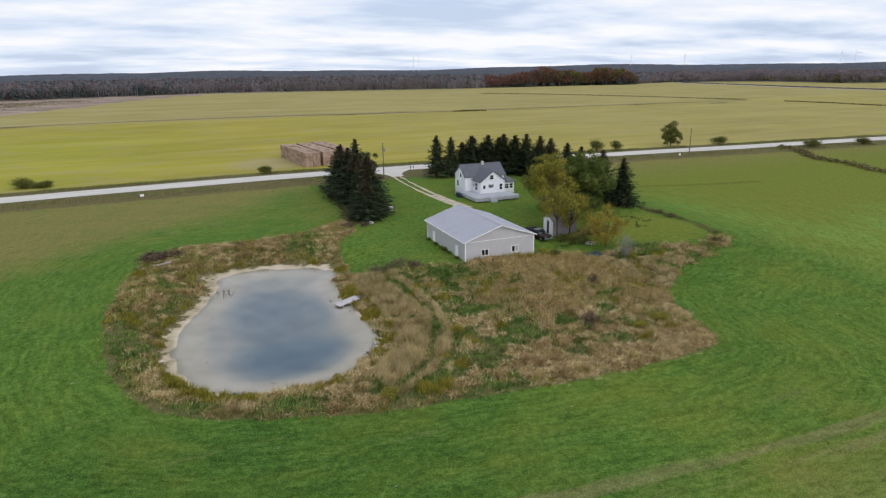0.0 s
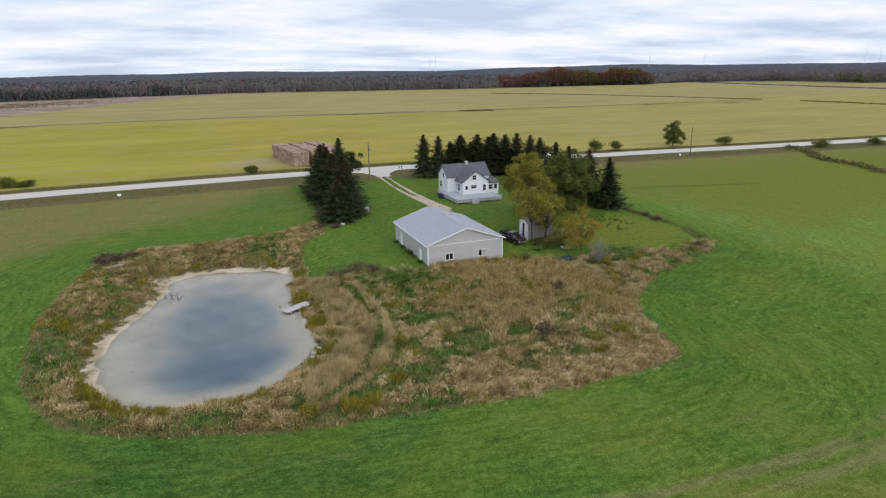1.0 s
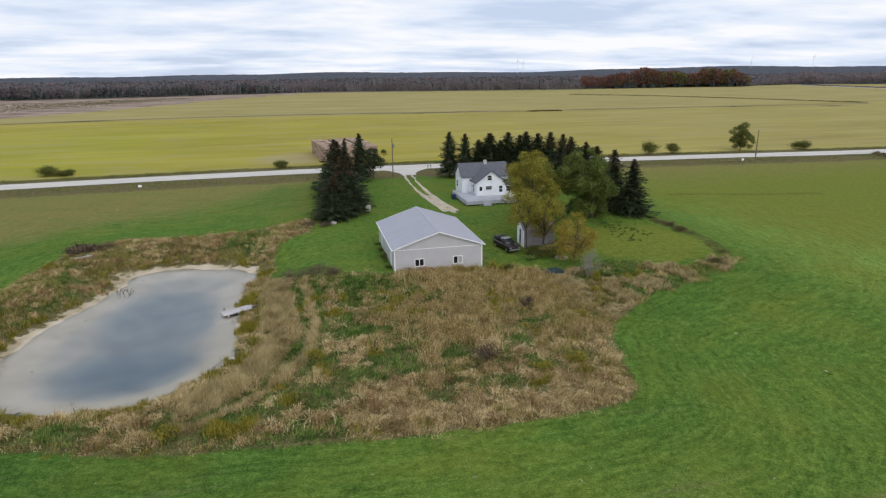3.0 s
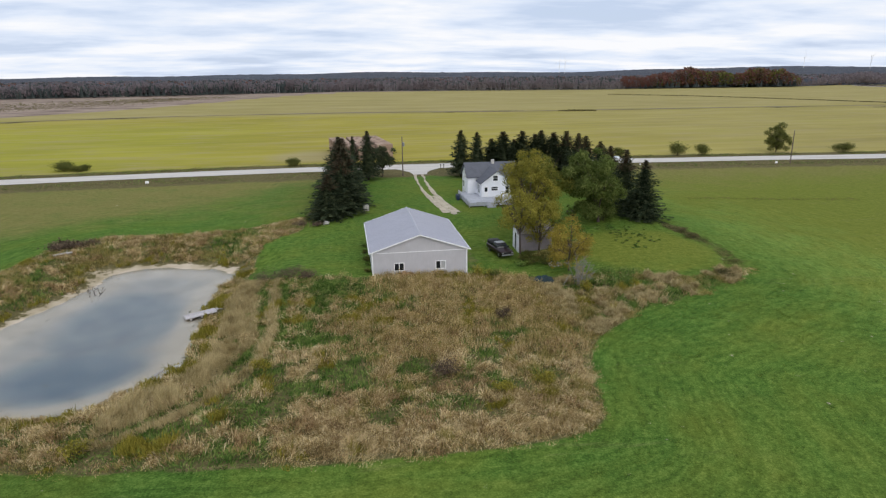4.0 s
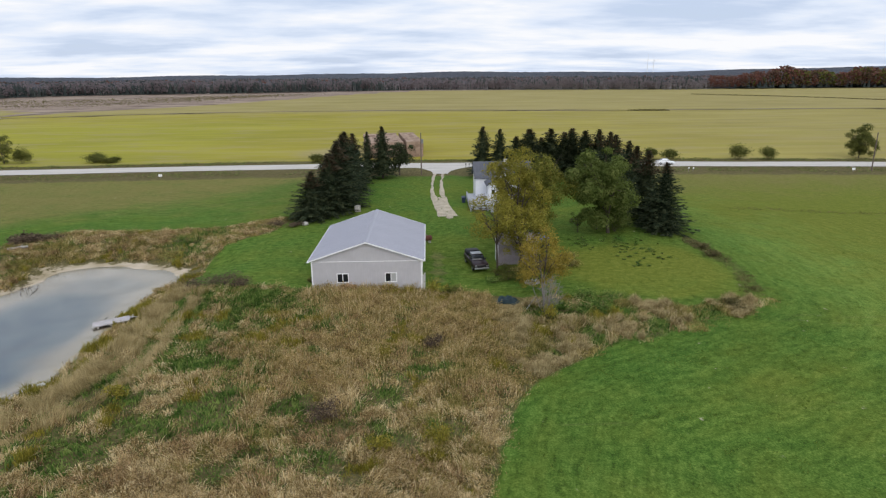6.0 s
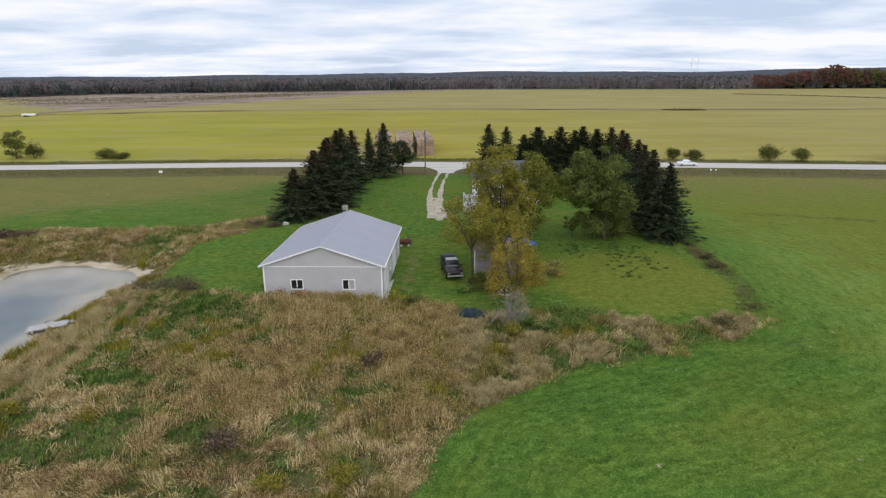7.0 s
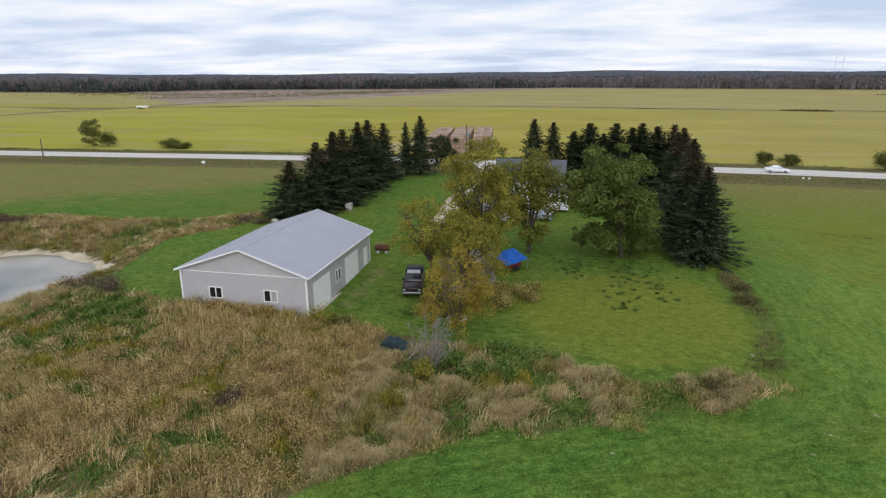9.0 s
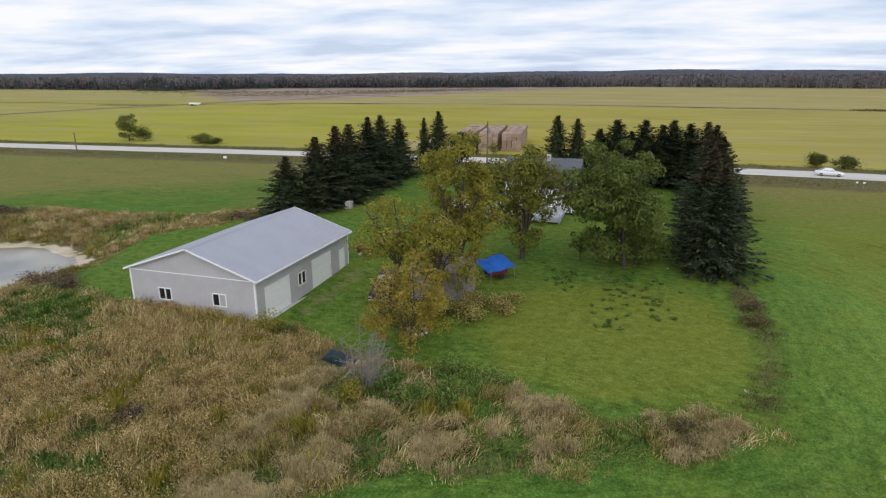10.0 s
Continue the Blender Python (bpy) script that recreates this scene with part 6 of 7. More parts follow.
# front block with its gable to the south, rear block across it, low east wing
gable_block(0.0, 6.3, 0.0, 7.0, 0.5, 3.72, 6.0, "y")
gable_roof(0.0, 6.3, -0.35, 7.4, 3.74, 6.02, "y")
gable_block(-1.9, 8.4, 4.4, 10.4, 0.3, 4.4, 6.75, "x")
gable_roof(-2.25, 8.75, 4.4, 10.4, 4.42, 6.78, "x")
part("wing", boxed(6.31, 9.4, 1.2, 6.2, 0.3, 2.9), M_WHITESIDING, house, "low white side wing")
part("wing_roof", prismed([(0.8, 2.92), (6.5, 3.55), (6.5, 3.70), (0.8, 3.07)], "x", 6.32, 9.8), M_SHINGLE, house, "low grey wing roof")
part("chimney", boxed(3.6, 4.2, 6.9, 7.5, 5.9, 7.4, bevel=0.02), M_STONE, house, "pale chimney")


def sash(lo, hi, z0, z1, face, along, out):
    """A surface-set sash window with frame, sill and pane."""
    w = empty("window", 0, 0, 0)
    w.parent = house

    def b(u0, u1, d0, d1, a, c):
        d0, d1 = sorted((face + out * d0, face + out * d1))
        return boxed(u0, u1, d0, d1, a, c) if along == "x" else boxed(d0, d1, u0, u1, a, c)
    part("pane", b(lo, hi, 0.003, 0.02, z0, z1), M_GLASS, w)
    for u0, u1, a, c in ((lo - 0.1, lo, z0 - 0.1, z1 + 0.1), (hi, hi + 0.1, z0 - 0.1, z1 + 0.1), (lo, hi, z1, z1 + 0.1), (lo, hi, (z0 + z1) / 2 - 0.03, (z0 + z1) / 2 + 0.03)):
        part("frame", b(u0, u1, 0.002, 0.06, a, c), M_WHITE, w)
    part("sill", b(lo - 0.14, hi + 0.14, 0.002, 0.10, z0 - 0.16, z0 - 0.10), M_WHITE, w)


sash(2.35, 3.25, 4.15, 5.1, 0.0, "x", -1)
sash(2.0, 3.3, 2.2, 2.9, 0.0, "x", -1)
sash(4.9, 5.6, 1.6, 2.9, 0.0, "x", -1)
sash(1.6, 2.9, 1.5, 3.1, 0.0, "y", -1)
sash(3.4, 3.9, 1.9, 2.7, 0.0, "y", -1)
sash(6.6, 7.4, 4.0, 5.0, -1.9, "y", -1)
sash(8.2, 9.2, 1.7, 3.0, -1.9, "y", -1)
sash(6.9, 7.9, 1.5, 2.5, 1.2, "x", -1)
sash(8.2, 9.0, 1.5, 2.5, 1.2, "x", -1)
sash(2.6, 3.6, 1.4, 2.4, 9.4, "y", 1)
hd = empty("house_door", 0, 0, 0)
hd.parent = house
part("leaf", boxed(0.45, 1.35, -0.05, -0.004, 1.0, 3.0, bevel=0.01), M_WHITE, hd)
part("glazing", boxed(0.62, 1.18, -0.065, -0.051, 2.0, 2.85), M_GLASS, hd)

# deck round the south and west sides
deck = empty("deck", 53.3, 126.0, 0, 0, "weathered grey wooden deck along two sides of the farmhouse", "deck")
DZ = 0.92
for k in range(33):
    y0 = k * 0.15
    part("board", boxed(0, 10.8, y0, y0 + 0.142, DZ - 0.04, DZ), M_DECK, deck)
for k in range(22):
    x0 = k * 0.158
    part("board", boxed(x0, x0 + 0.15, 4.96, 11.8, DZ - 0.04, DZ), M_DECK, deck)
for x0, x1, y0, y1 in ((0, 10.8, -0.04, -0.002), (-0.04, -0.002, 0, 11.8), (10.802, 10.84, 0, 5.0)):
    part("skirt", boxed(x0, x1, y0, y1, 0.25, DZ - 0.05), M_DECK, deck)
for x, y in [(0.06, yy) for yy in (0.1, 3, 6, 9, 11.6)] + [(xx, 0.08) for xx in (3, 6, 9, 10.7)]:
    part("post", boxed(x - 0.06, x + 0.06, y - 0.06, y + 0.06, -0.2, DZ + 0.35), M_DECK, deck)
part("bench_rail", boxed(-0.05, 0.17, 0.1, 11.7, DZ + 0.35, DZ + 0.40), M_DECK, deck)
part("bench_rail", boxed(0.17, 10.8, -0.03, 0.19, DZ + 0.352, DZ + 0.402), M_DECK, deck)
for k in range(3):
    part("step", boxed(3.4 + 0, 5.0, -0.35 - 0.3 * k, -0.05 - 0.3 * k, 0.0, DZ - 0.2 - 0.24 * k), M_DECK, deck)


# ---- shed, trucks and clutter by the shed ----
shed = empty("garden_shed", 54.75, 96.87, -0.1, 0, "small white-fronted gable shed with weathered grey sides", "shed")
SW, SL = 3.1, 5.0
part("side_wall", boxed(0.06, SL, 0.0, 0.06, -0.9, 2.25), M_SHEDROOF, shed, "weathered lilac-grey boards")
part("side_wall", boxed(0.06, SL, SW - 0.06, SW, -0.9, 2.25), M_SHEDROOF, shed, "weathered lilac-grey boards")
for sy in (-0.012, SW + 0.012):
    for i in range(12):
        part("batten", boxed(0.25 + 0.41 * i, 0.30 + 0.41 * i, sy - 0.012, sy + 0.012, -0.9, 2.24), M_SHEDROOF, shed)
shed_gable = [(0.0, -0.9), (SW, -0.9), (SW, 2.25), (SW / 2, 3.22), (0.0, 2.25)]
part("front_wall", prismed(shed_gable, "x", 0.0, 0.06), M_WHITESIDING, shed, "white front with a narrow door")
part("back_wall", prismed(shed_gable, "x", SL, SL + 0.06), M_SHEDROOF, shed)
# black sheet on the closed front wall, painting the shade of an opening
part("doorway", boxed(-0.02, -0.003, 1.15, 1.90, -0.45, 2.0), M_DARK, shed, "black sheet for the shade of a door opening")
for yy in (1.05, 1.90):
    part("door_post", boxed(-0.04, -0.002, yy, yy + 0.1, -0.5, 2.1), M_WHITE, shed)
part("lintel", boxed(-0.04, -0.002, 1.15, 1.90, 2.0, 2.1), M_WHITE, shed)
for sg in (-1, 1):
    part("roof", prismed([(SW / 2, 3.24), (SW / 2, 3.32), (SW / 2 + sg * (SW / 2 + 0.2), 2.20), (SW / 2 + sg * (SW / 2 + 0.2), 2.12)], "x", -0.2, SL + 0.25), M_SHEDROOF, shed)


def wheel(parent, x, y, r, w):
    wh = empty("wheel", x, y, r)
    wh.parent = parent
    bm = bmesh.new()
    bmesh.ops.create_cone(bm, cap_ends=True, segments=20, radius1=r, radius2=r, depth=w, matrix=Matrix.Rotation(math.pi / 2, 4, "Y"))
    bmesh.ops.bevel(bm, geom=[ed for ed in bm.edges if ed.calc_face_angle(0) > 1.0], offset=0.04, segments=2, affect="EDGES")
    part("tyre", bm, M_RUBBER, wh)
    bm = bmesh.new()
    bmesh.ops.create_cone(bm, cap_ends=True, segments=16, radius1=r * 0.62, radius2=r * 0.55, depth=w + 0.02, matrix=Matrix.Rotation(math.pi / 2, 4, "Y"))
    part("rim", bm, M_STEEL, wh)


def loft(sections, mat, name, parent, label="", bevel=0.05):
    """A body from cross sections (y, half width below, half width above, z below, z above)."""
    bm = bmesh.new()
    rings = [[bm.verts.new(p) for p in ((-a, y, z0), (a, y, z0), (a, y, z0 + (z1 - z0) * 0.6), (b, y, z1), (-b, y, z1), (-a, y, z0 + (z1 - z0) * 0.6))] for y, a, b, z0, z1 in sections]
    for r, s in zip(rings, rings[1:]):
        for i in range(6):
            j = (i + 1) % 6
            bm.faces.new((r[i], r[j], s[j], s[i]))
    bm.faces.new(list(reversed(rings[0])))
    bm.faces.new(rings[-1])
    bmesh.ops.recalc_face_normals(bm, faces=bm.faces[:])
    if bevel:
        bmesh.ops.bevel(bm, geom=[ed for ed in bm.edges if ed.calc_face_angle(0) > 0.5], offset=bevel, segments=2, affect="EDGES")
    ob = part(name, bm, mat, parent, label)
    ob.data.polygons.foreach_set("use_smooth", np.ones(len(ob.data.polygons), bool))
    return ob


def pickup(x, y, rzz):
    t = empty("pickup_truck", x, y, z_at(x, y), rzz, "dark maroon pickup truck with a bed cap, parked on grass", "pickup truck")
    loft([(-2.7, 0.90, 0.84, 0.45, 0.98), (-2.55, 0.95, 0.88, 0.42, 1.06), (-1.2, 0.97, 0.90, 0.40, 1.14), (-1.0, 0.97, 0.92, 0.40, 1.16), (2.55, 0.97, 0.92, 0.45, 1.16), (2.65, 0.94, 0.9, 0.5, 1.12)], M_MAROON, "body", t)
    loft([(-1.15, 0.86, 0.80, 1.12, 1.18), (-0.55, 0.84, 0.68, 1.12, 1.74), (0.55, 0.84, 0.68, 1.12, 1.76), (0.72, 0.86, 0.72, 1.12, 1.40)], M_GLASS, "cab_glass", t)
    part("cab_roof", boxed(-0.66, 0.66, -0.50, 0.56, 1.745, 1.80, bevel=0.03), M_STEEL, t, "pale grey roof")
    loft([(0.78, 0.88, 0.78, 1.15, 1.72), (2.5, 0.88, 0.78, 1.15, 1.72)], M_DARK, "bed_cap", t, "black bed cap")
    part("windscreen_trim", boxed(-0.70, 0.70, -0.58, -0.50, 1.70, 1.76, bevel=0.02), M_MAROON, t)
    part("bumper", boxed(-0.93, 0.93, -2.82, -2.68, 0.42, 0.62, bevel=0.04), M_STEEL, t, "chrome front bumper")
    part("grille", boxed(-0.55, 0.55, -2.73, -2.695, 0.66, 0.92, bevel=0.02), M_DARK, t)
    for sx in (-1, 1):
        part("headlight", boxed(sx * 0.74 - 0.15, sx * 0.74 + 0.15, -2.735, -2.69, 0.70, 0.90, bevel=0.02), M_STEEL, t)
        part("mirror", boxed(sx * 1.02 - 0.08, sx * 1.02 + 0.08, -0.9, -0.8, 1.15, 1.35, bevel=0.03), M_DARK, t)
        wheel(t, sx * 0.86, -1.75, 0.37, 0.24)
        wheel(t, sx * 0.86, 1.65, 0.37, 0.24)
    part("rear_bumper", boxed(-0.9, 0.9, 2.66, 2.8, 0.45, 0.62, bevel=0.03), M_STEEL, t)
    return t


pickup(52.0, 97.2, 11)


def saloon(x, y, rzz):
    t = empty("white_car", x, y, 0.12, rzz, "white saloon car standing on the gravel road", "car")
    loft([(-2.35, 0.80, 0.74, 0.35, 0.66), (-2.15, 0.87, 0.80, 0.25, 0.74), (-0.9, 0.90, 0.84, 0.22, 0.92), (1.3, 0.90, 0.84, 0.22, 0.98), (2.2, 0.87, 0.80, 0.28, 0.94), (2.38, 0.80, 0.74, 0.4, 0.84)], M_CARWHITE, "body", t)
    loft([(-1.20, 0.80, 0.74, 0.86, 0.92), (-0.35, 0.78, 0.60, 0.86, 1.40), (0.15, 0.78, 0.58, 0.86, 1.46), (0.85, 0.78, 0.60, 0.86, 1.42), (1.85, 0.80, 0.72, 0.88, 0.98)], M_CARWHITE, "cabin", t)
    part("windscreen", prismed([(-1.06, 0.99), (-0.42, 1.37), (-0.45, 1.40), (-1.10, 1.01)], "x", -0.58, 0.58), M_GLASS, t)
    part("rear_window", prismed([(0.95, 1.39), (1.68, 1.07), (1.70, 1.10), (0.97, 1.42)], "x", -0.56, 0.56), M_GLASS, t)
    for sx in (-1, 1):
        for w0, w1, tap in ((-0.72, 0.18, 0.42), (0.26, 1.15, -0.38)):
            glass_bm = bmesh.new()
            top0, top1 = (w0 + tap, w1) if tap > 0 else (w0, w1 + tap)
            ring_v = [glass_bm.verts.new(v) for v in ((sx * 0.80, w0, 1.00), (sx * 0.80, w1, 1.00), (sx * 0.665, top1, 1.34), (sx * 0.665, top0, 1.34), (sx * 0.76, w0, 1.00), (sx * 0.76, w1, 1.00), (sx * 0.625, top1, 1.34), (sx * 0.625, top0, 1.34))]
            for q4 in ((0, 1, 2, 3), (7, 6, 5, 4), (0, 4, 5, 1), (1, 5, 6, 2), (2, 6, 7, 3), (3, 7, 4, 0)):
                glass_bm.faces.new([ring_v[q] for q in q4])
            bmesh.ops.recalc_face_normals(glass_bm, faces=glass_bm.faces[:])
            part("side_window", glass_bm, M_GLASS, t)
        part("headlight", boxed(sx * 0.62 - 0.16, sx * 0.62 + 0.16, -2.37, -2.28, 0.56, 0.68, bevel=0.02), M_STEEL, t)
        wheel(t, sx * 0.80, -1.40, 0.32, 0.2)
        wheel(t, sx * 0.80, 1.40, 0.32, 0.2)
    return t


saloon(107.2, 179.0, 84)


def drape(name, x, y, rzz, lx, ly, zf, mat, label, category, n=18, base=True):
    """A cloth thrown over something: zf gives its height over u, v in -1..1."""
    ob = empty(name, x, y, z_at(x, y), rzz, label, category)
    r = np.random.default_rng(int(x * 10))
    us = np.linspace(-1, 1, n)
    gu, gv = np.meshgrid(us, us)
    z = zf(gu, gv) + r.normal(0, 0.03, gu.shape)
    top = np.stack([gu * lx / 2, gv * ly / 2, z], -1).reshape(-1, 3)
    k = (np.arange(n - 1)[:, None] * n + np.arange(n - 1)[None, :]).ravel()
    f = np.stack([k, k + 1, k + 1 + n, k + n], 1)
    m = len(top)
    co2 = np.concatenate([top, top - [0, 0, 0.03]])
    f = np.concatenate([f, f[:, ::-1] + m])
    me = np_mesh("cover", co2, f)
    me.polygons.foreach_set("use_smooth", np.ones(len(me.polygons), bool))
    link("cover", me, mat, ob)
    return ob


tarp = drape("blue_tarp", 61.0, 103.4, 50, 3.4, 2.2, lambda u, v: 1.45 + 0.35 * v + 0.10 * np.sin(3 * u) - 0.30 * np.clip(np.abs(u) - 0.8, 0, 1) * 5 * 0.5, M_TARPBLUE, "blue tarpaulin sheltering a small red trailer", "tarp")
for sx in (-1.4, 1.4):
    for sy, hh in ((-1.0, 1.30), (1.0, 1.68)):
        part("post", tubed((sx, sy, -0.1), (sx, sy, hh), 0.03, 0.03), M_STEEL, tarp)
cart = empty("garden_cart", 61.0, 103.2, z_at(61.0, 103.2), 50, "dark red garden trailer under the tarpaulin", "trailer")
part("tub", boxed(-1.0, 1.0, -0.55, 0.55, 0.45, 0.85, bevel=0.04), simple("faded_red_paint", (0.16, 0.02, 0.015), 0.5), cart)
for sx in (-1, 1):
    wh = part("tyre", tubed((0.2, sx * 0.62 - 0.08, 0.3), (0.2, sx * 0.62 + 0.08, 0.3), 0.3, 0.3, n=14), M_RUBBER, cart)
part("drawbar", boxed(-1.9, -1.0, -0.04, 0.04, 0.45, 0.52), M_STEEL, cart)
drape("covered_boat", 54.3, 83.5, -20, 2.5, 1.15, lambda u, v: 0.02 + (0.62 + 0.10 * np.sin(9 * u + 4 * v) + 0.08 * np.sin(5 * u - 11 * v)) * np.clip(1 - u ** 4, 0, 1) * np.clip(1 - v ** 2, 0, 1) ** 0.6, M_TARPGREEN, "dark green covered rowing boat in the grass", "boat")
lean_post = empty("leaning_board", 56.4, 81.15, z_at(56.4, 81.15), 30, "silvery weathered board leaning in a shrub", "board")
part("board", boxed(-0.85, 0.85, -0.015, 0.015, 0.0, 0.07), M_WOOD, lean_post)
lean_post.matrix_basis = pose(56.4, 81.15, z_at(56.4, 81.15) + 0.62, 0, -50, 25)


# ---- pond things ----
dock = empty("pond_raft", 13.4, 83.0, WATER_Z + 0.12, 14, "silvered wooden raft half on the sandy bank", "raft")
dock.matrix_basis = pose(12.95, 82.5, WATER_Z + 0.10, 0, -3, 24)
M_RAFT = simple("bleached_raft_planks", (0.50, 0.465, 0.465), 0.85, var=0.25, scale=2, bump=0.3)
for k in range(7):
    part("plank", boxed(-1.75 + 0.04 * (k % 3), 1.7 + 0.06 * (k % 2), -0.74 + k * 0.21, -0.55 + k * 0.21, 0.24, 0.30), M_RAFT, dock)
for xx in (-1.2, 0.0, 1.1):
    part("beam", boxed(xx - 0.09, xx + 0.09, -0.76, 0.76, 0.0, 0.238), M_WOOD, dock)
for bx, by, ba, bl_ in ((14.3, 83.3, 60, 1.3), (14.7, 83.7, -25, 1.1), (14.5, 83.9, 110, 0.9)):
    drift = tagged(part("drift_board", boxed(-bl_ / 2, bl_ / 2, -0.07, 0.07, 0.0, 0.04), M_WOOD), "bleached loose board washed up beside the raft", "board", "boards by the raft")
    drift.matrix_basis = pose(bx, by, z_at(bx, by) + 0.22, 0, -6, ba)


def boulder(name, x, y, r, seed, label, mat=M_STONE, sq=0.6):
    rr = np.random.default_rng(seed)
    bm = bmesh.new()
    bmesh.ops.create_icosphere(bm, subdivisions=2, radius=r)
    for v in bm.verts:
        v.co *= 1 + rr.normal(0, 0.09)
        v.co.z *= sq
    ob = part(name, bm, mat)
    ob.matrix_basis = pose(x, y, z_at(x, y) + r * sq * 0.5, 0, 0, rr.uniform(0, 360))
    return tagged(ob, label, "stone")


boulder("fieldstone", 26.5, 117.6, 0.6, 1, "pale fieldstone at the grove's edge")
for i, (x, y, r) in enumerate(((13.0, 68.2, 0.45), (12.6, 67.2, 0.35), (13.6, 69.2, 0.4), (12.9, 69.0, 0.3))):
    boulder("pond_stone", x, y, r, 10 + i, "pale stone on the pond's sandy edge")
beam_log = empty("driftwood_log", 12.05, 67.5, z_at(12.05, 67.5), 61, "bleached driftwood log at the pond's edge", "log")
part("wood", tubed((-1.4, 0, 0.12), (1.4, 0.12, 0.26), 0.17, 0.09, n=9), M_WOOD, beam_log)
for k in range(4):
    part("root", tubed((-1.35, 0, 0.14), (-1.75 - 0.1 * (k % 2), -0.45 + 0.3 * k, 0.05 + 0.22 * (k % 3)), 0.06, 0.02, n=5), M_BARK, beam_log)
log = empty("pale_log", -10.3, 104.8, z_at(-10.3, 104.8), 25, "pale bare log lying in dry weeds", "log")
part("wood", tubed((-1.2, 0, 0.35), (1.2, 0.1, 0.45), 0.2, 0.15, n=9), M_WOOD, log)
part("stub", tubed((0.3, 0, 0.45), (0.7, 0.2, 0.85), 0.07, 0.03, n=5), M_WOOD, log)


# ---- bale stacks across the road ----
bale_bm = boxed(-1.19, 1.19, -0.585, 0.585, 0.0, 0.88, bevel=0.05)
bale_me = bpy.data.meshes.new("bale")
bale_bm.to_mesh(bale_me)
bale_bm.free()
bale_me.materials.append(M_BALE)
for sidx, (sx, sy) in enumerate(((30.9, 199.0), (36.6, 200.5), (42.3, 202.0))):
    st = empty("straw_bale_stack", sx, sy, 0.0, 7.0, "long stack of big square brown straw bales", "bale stack", "bale stacks across the road")
    br = np.random.default_rng(60 + sidx)
    for a in range(12):
        for c in range(4):
            for lv in range(5):
                if 0 < c < 3 and 0 < a < 11 and lv < 4:
                    continue
                if lv == 4 and br.uniform() < 0.04:
                    continue
                b = link("bale", bale_me, None, st)
                b.matrix_basis = pose(-1.8 + c * 1.2 + br.normal(0, 0.03), a * 2.42 + br.normal(0, 0.04), lv * 0.885, 0, 0, 90 + br.normal(0, 1.0))


# ---- poles, signs, small things ----
def utility_pole(x, y, tall, rzz, drum):
    p = empty("utility_pole", x, y, 0, rzz, "weathered wooden utility pole by the gravel road", "utility pole", "utility poles along the road")
    part("pole", tubed((0, 0, -0.5), (0, 0, tall), 0.16, 0.11, n=10), M_POLE, p)
    part("insulator", tubed((0, 0, tall), (0, 0, tall + 0.25), 0.05, 0.03), M_STEEL, p)
    if drum:
        part("transformer", tubed((0.32, 0, tall - 2.4), (0.32, 0, tall - 1.4), 0.24, 0.24, n=14), M_STEEL, p, "grey transformer drum")
        part("bracket", boxed(0.08, 0.3, -0.04, 0.04, tall - 1.9, tall - 1.8), M_STEEL, p)


utility_pole(44.5, 167.0, 9.8, 0, True)
utility_pole(151.3, 165.0, 8.9, 0, False)
utility_pole(-62.0, 168.6, 5.0, 0, False)


def marker(x, y, label, k=1.0):
    m = empty("road_marker", x, y, z_at(x, y), 5, label, "sign")
    part("post", tubed((0, 0.03, -0.2), (0, 0.03, 0.95), 0.03, 0.03, n=6), M_STEEL, m)
    part("plate", boxed(-0.42 * k, 0.42 * k, -0.02, 0.0, 1.0 - 0.55 * k, 1.0, bevel=0.01), M_WHITE, m)


marker(-16.3, 166.3, "small blank white sign on a post in the verge")
marker(108.5, 167.4, "small blank white sign on a post in the verge", 0.5)
marker(109.5, 167.2, "small blank white sign on a post in the verge", 0.5)
marker(146.0, 163.6, "small blank white sign on a post in the verge")


def mailbox(x, y):
    m = empty("mailbox", x, y, 0, 0, "dark mailbox on a post beside the driveway", "mailbox", "mailboxes by the driveway")
    part("post", boxed(-0.06, 0.06, -0.06, 0.06, -0.2, 1.05), M_POLE, m)
    bm = boxed(-0.12, 0.12, -0.28, 0.28, 1.05, 1.35, bevel=0.06)
    part("box", bm, M_DARK, m)


mailbox(55.6, 176.2)
mailbox(56.4, 176.1)

well = empty("grey_water_tank", 33.7, 127.4, z_at(33.7, 127.4), 10, "pale grey caged water tank on the lawn", "water tank")
part("tank", boxed(-0.48, 0.48, -0.48, 0.48, 0.18, 1.05, bevel=0.09), M_STONE, well)
part("pallet", boxed(-0.52, 0.52, -0.52, 0.52, 0.0, 0.15), M_WOOD, well)
for u in (-0.36, 0.0, 0.36):
    for s in (-1, 1):
        part("cage_bar", boxed(u - 0.02, u + 0.02, s * 0.51 - 0.015, s * 0.51 + 0.015, 0.15, 1.08), M_STEEL, well)
        part("cage_bar", boxed(s * 0.51 - 0.015, s * 0.51 + 0.015, u - 0.02, u + 0.02, 0.15, 1.08), M_STEEL, well)


def turbine(x, y, tall, rzz, name="wind_turbine"):
    t = empty(name, x, y, 0, rzz, "white wind turbine far off on the horizon", "wind turbine", "turbines on the horizon")
    part("tower", tubed((0, 0, 0), (0, 0, tall), 1.5, 0.9, n=8), M_WHITE, t)
    part("nacelle", boxed(-1.2, 1.2, -3, 3, tall - 1, tall + 1.6, bevel=0.3), M_WHITE, t)
    for k in range(3):
        a = math.radians(90 + 120 * k + rzz)
        part("blade", tubed((0, -5, tall + 1), (math.cos(a) * tall * 0.45, -5, tall + 1 + math.sin(a) * tall * 0.45), 0.55, 0.2, n=4), M_WHITE, t)


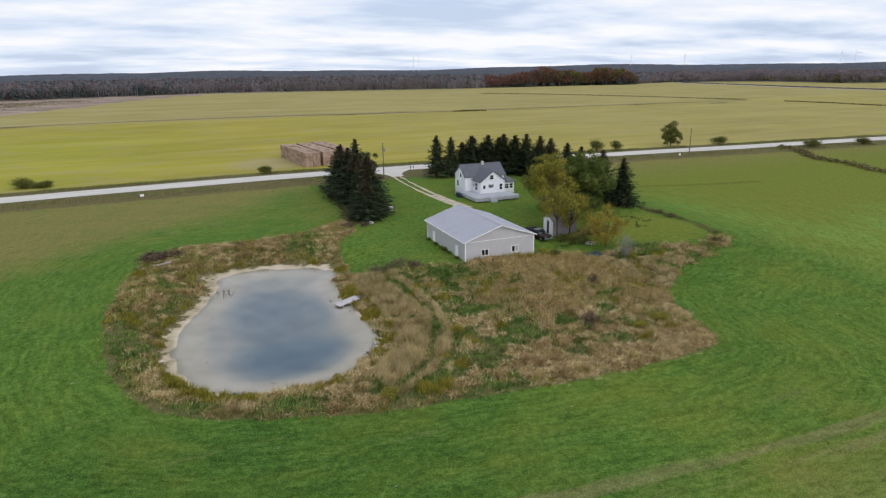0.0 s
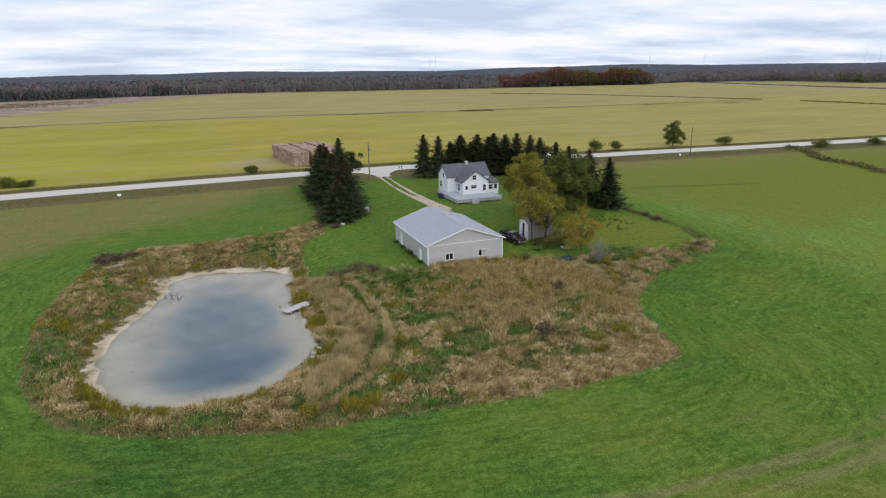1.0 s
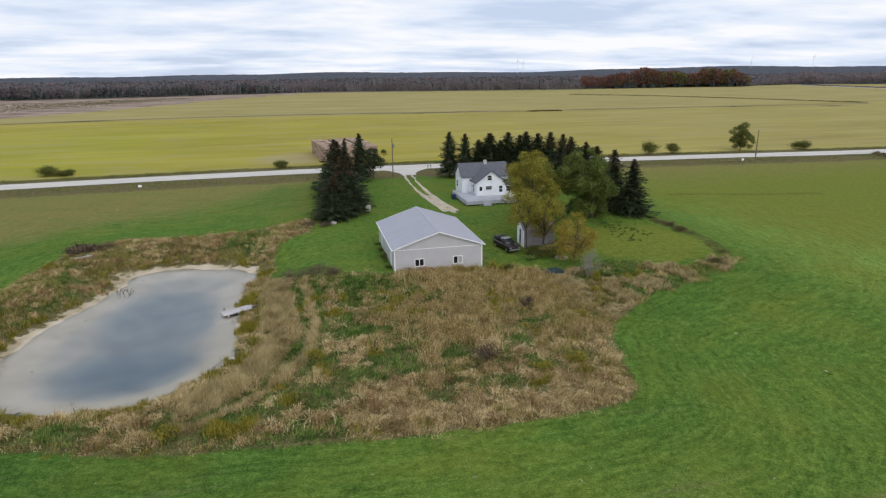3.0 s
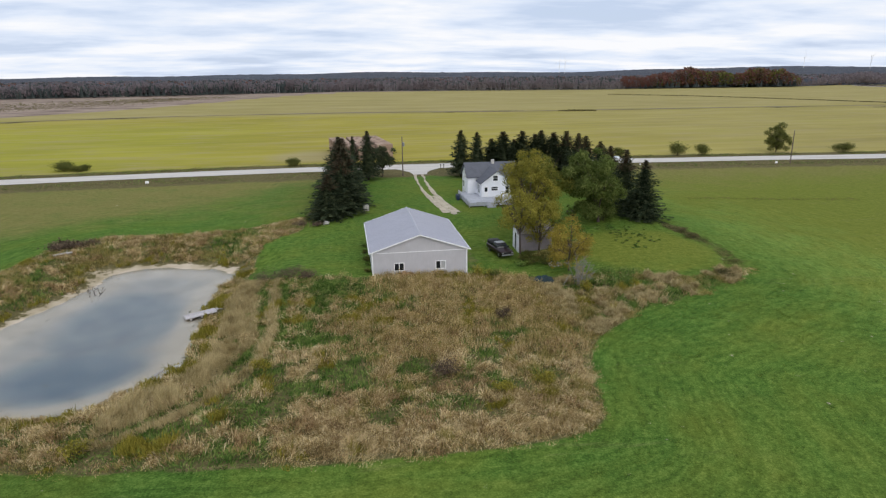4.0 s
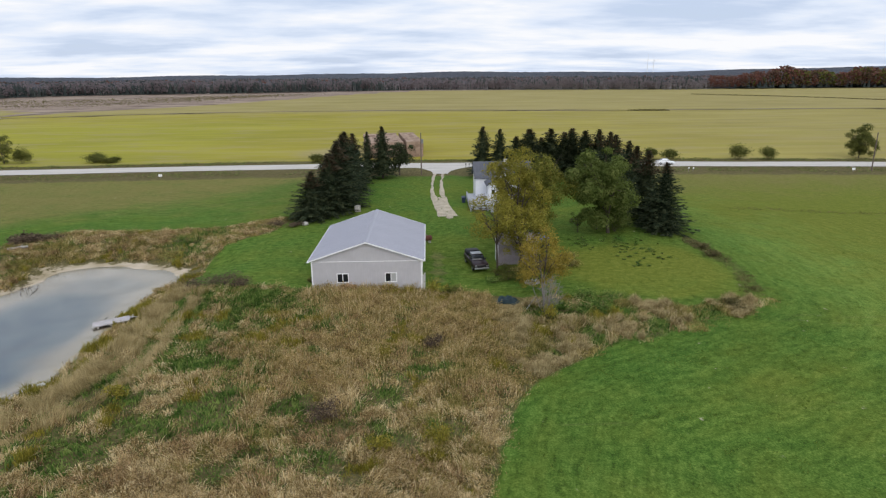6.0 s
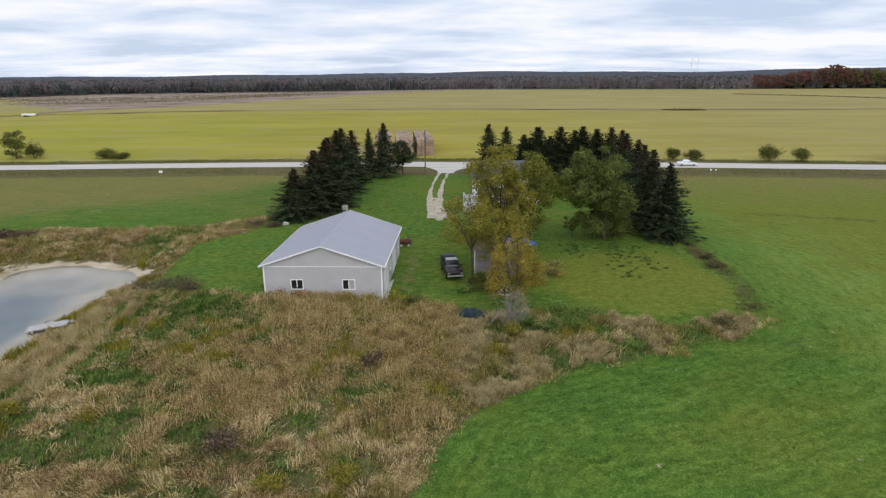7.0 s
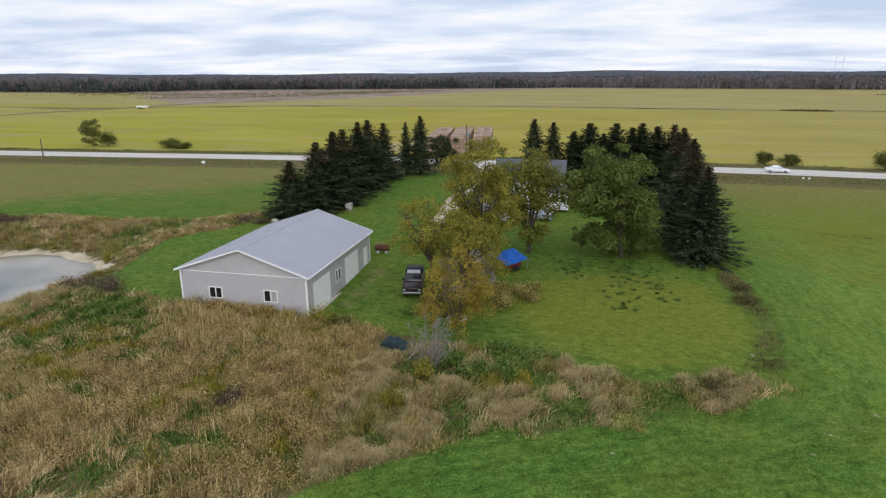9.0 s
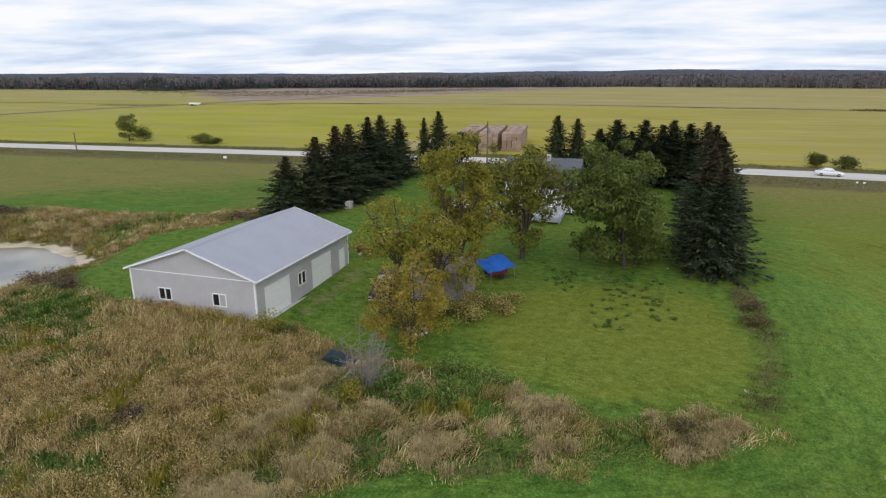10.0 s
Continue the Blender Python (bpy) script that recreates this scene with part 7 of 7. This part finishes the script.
for tx, ty, th, ta in ((980, 2720, 95, 0), (1003, 2712, 92, 40), (1875, 2342, 92, 10), (2044, 2196, 92, 70), (2428, 1760, 90, 25), (2456, 1720, 88, 95)):
    turbine(30 + (tx - 30) * 1.3, 40 + (ty - 40) * 1.3, th * 0.98, ta)


def ring_of_stones(x, y):
    f = empty("fire_ring", x, y, z_at(x, y), 0, "fire pit ringed with pale stones", "fire pit")
    rr = np.random.default_rng(9)
    for k in range(9):
        a = k * 2 * math.pi / 9
        bm = bmesh.new()
        bmesh.ops.create_icosphere(bm, subdivisions=1, radius=0.22)
        for v in bm.verts:
            v.co *= 1 + rr.normal(0, 0.12)
        ob = part("stone", bm, M_STONE, f)
        ob.location = (math.cos(a) * 0.75, math.sin(a) * 0.75, 0.08)
    bm = bmesh.new()
    bmesh.ops.create_cone(bm, cap_ends=True, segments=16, radius1=0.62, radius2=0.35, depth=0.12, matrix=Matrix.Translation((0, 0, 0.05)))
    part("ash", bm, M_SOIL, f, "black ash heap")


ring_of_stones(57.9, 89.5)

M_RUST_STEEL = simple("rusty_tank_steel", (0.11, 0.044, 0.030), 0.85, var=0.45, scale=2.5, bump=0.3)
tank = empty("rusty_fuel_tank", 45.6, 106.9, z_at(45.6, 106.9), 8, "rust-brown steel tank lying on pale blocks behind the barn", "tank")
part("shell", tubed((-0.75, 0, 0.62), (0.75, 0, 0.62), 0.40, 0.40, n=16), M_RUST_STEEL, tank)
for sx in (-1, 1):
    part("end_cap", tubed((sx * 0.75, 0, 0.62), (sx * 0.88, 0, 0.62), 0.385, 0.20, n=16), M_RUST_STEEL, tank)
    part("block", boxed(sx * 0.5 - 0.14, sx * 0.5 + 0.14, -0.42, 0.42, -0.05, 0.25, bevel=0.02), M_STONE, tank, "pale concrete block")
part("filler", tubed((0.1, 0, 1.0), (0.1, 0, 1.14), 0.06, 0.06, n=8), M_STEEL, tank)

M_BIN = simple("dark_blue_plastic", (0.018, 0.032, 0.075), 0.5)
for bx, by in ((52.6, 134.6), (52.55, 133.7)):
    bin_ob = empty("waste_bin", bx, by, z_at(bx, by), 4, "dark blue plastic bin beside the deck", "bin", "bins beside the deck")
    part("tub", prismed([(-0.27, 0.0), (0.27, 0.0), (0.34, 0.95), (-0.34, 0.95)], "y", -0.32, 0.32), M_BIN, bin_ob)
    part("lid", boxed(-0.37, 0.37, -0.36, 0.36, 0.952, 1.02, bevel=0.02), M_BIN, bin_ob)

trailer = empty("white_trailer", -199.5, 383, 0, 8, "long white trailer parked on a far field track", "trailer")
part("body", boxed(-3.4, 3.4, -1.15, 1.15, 0.7, 1.75, bevel=0.08), M_WHITE, trailer)
part("drawbar", boxed(3.4, 4.6, -0.1, 0.1, 0.8, 0.95), M_STEEL, trailer)
for tx in (-1.9, -0.8):
    for ty in (-1.05, 1.05):
        part("tyre", tubed((tx, ty - 0.15, 0.5), (tx, ty + 0.15, 0.5), 0.5, 0.5, n=14), M_RUBBER, trailer)
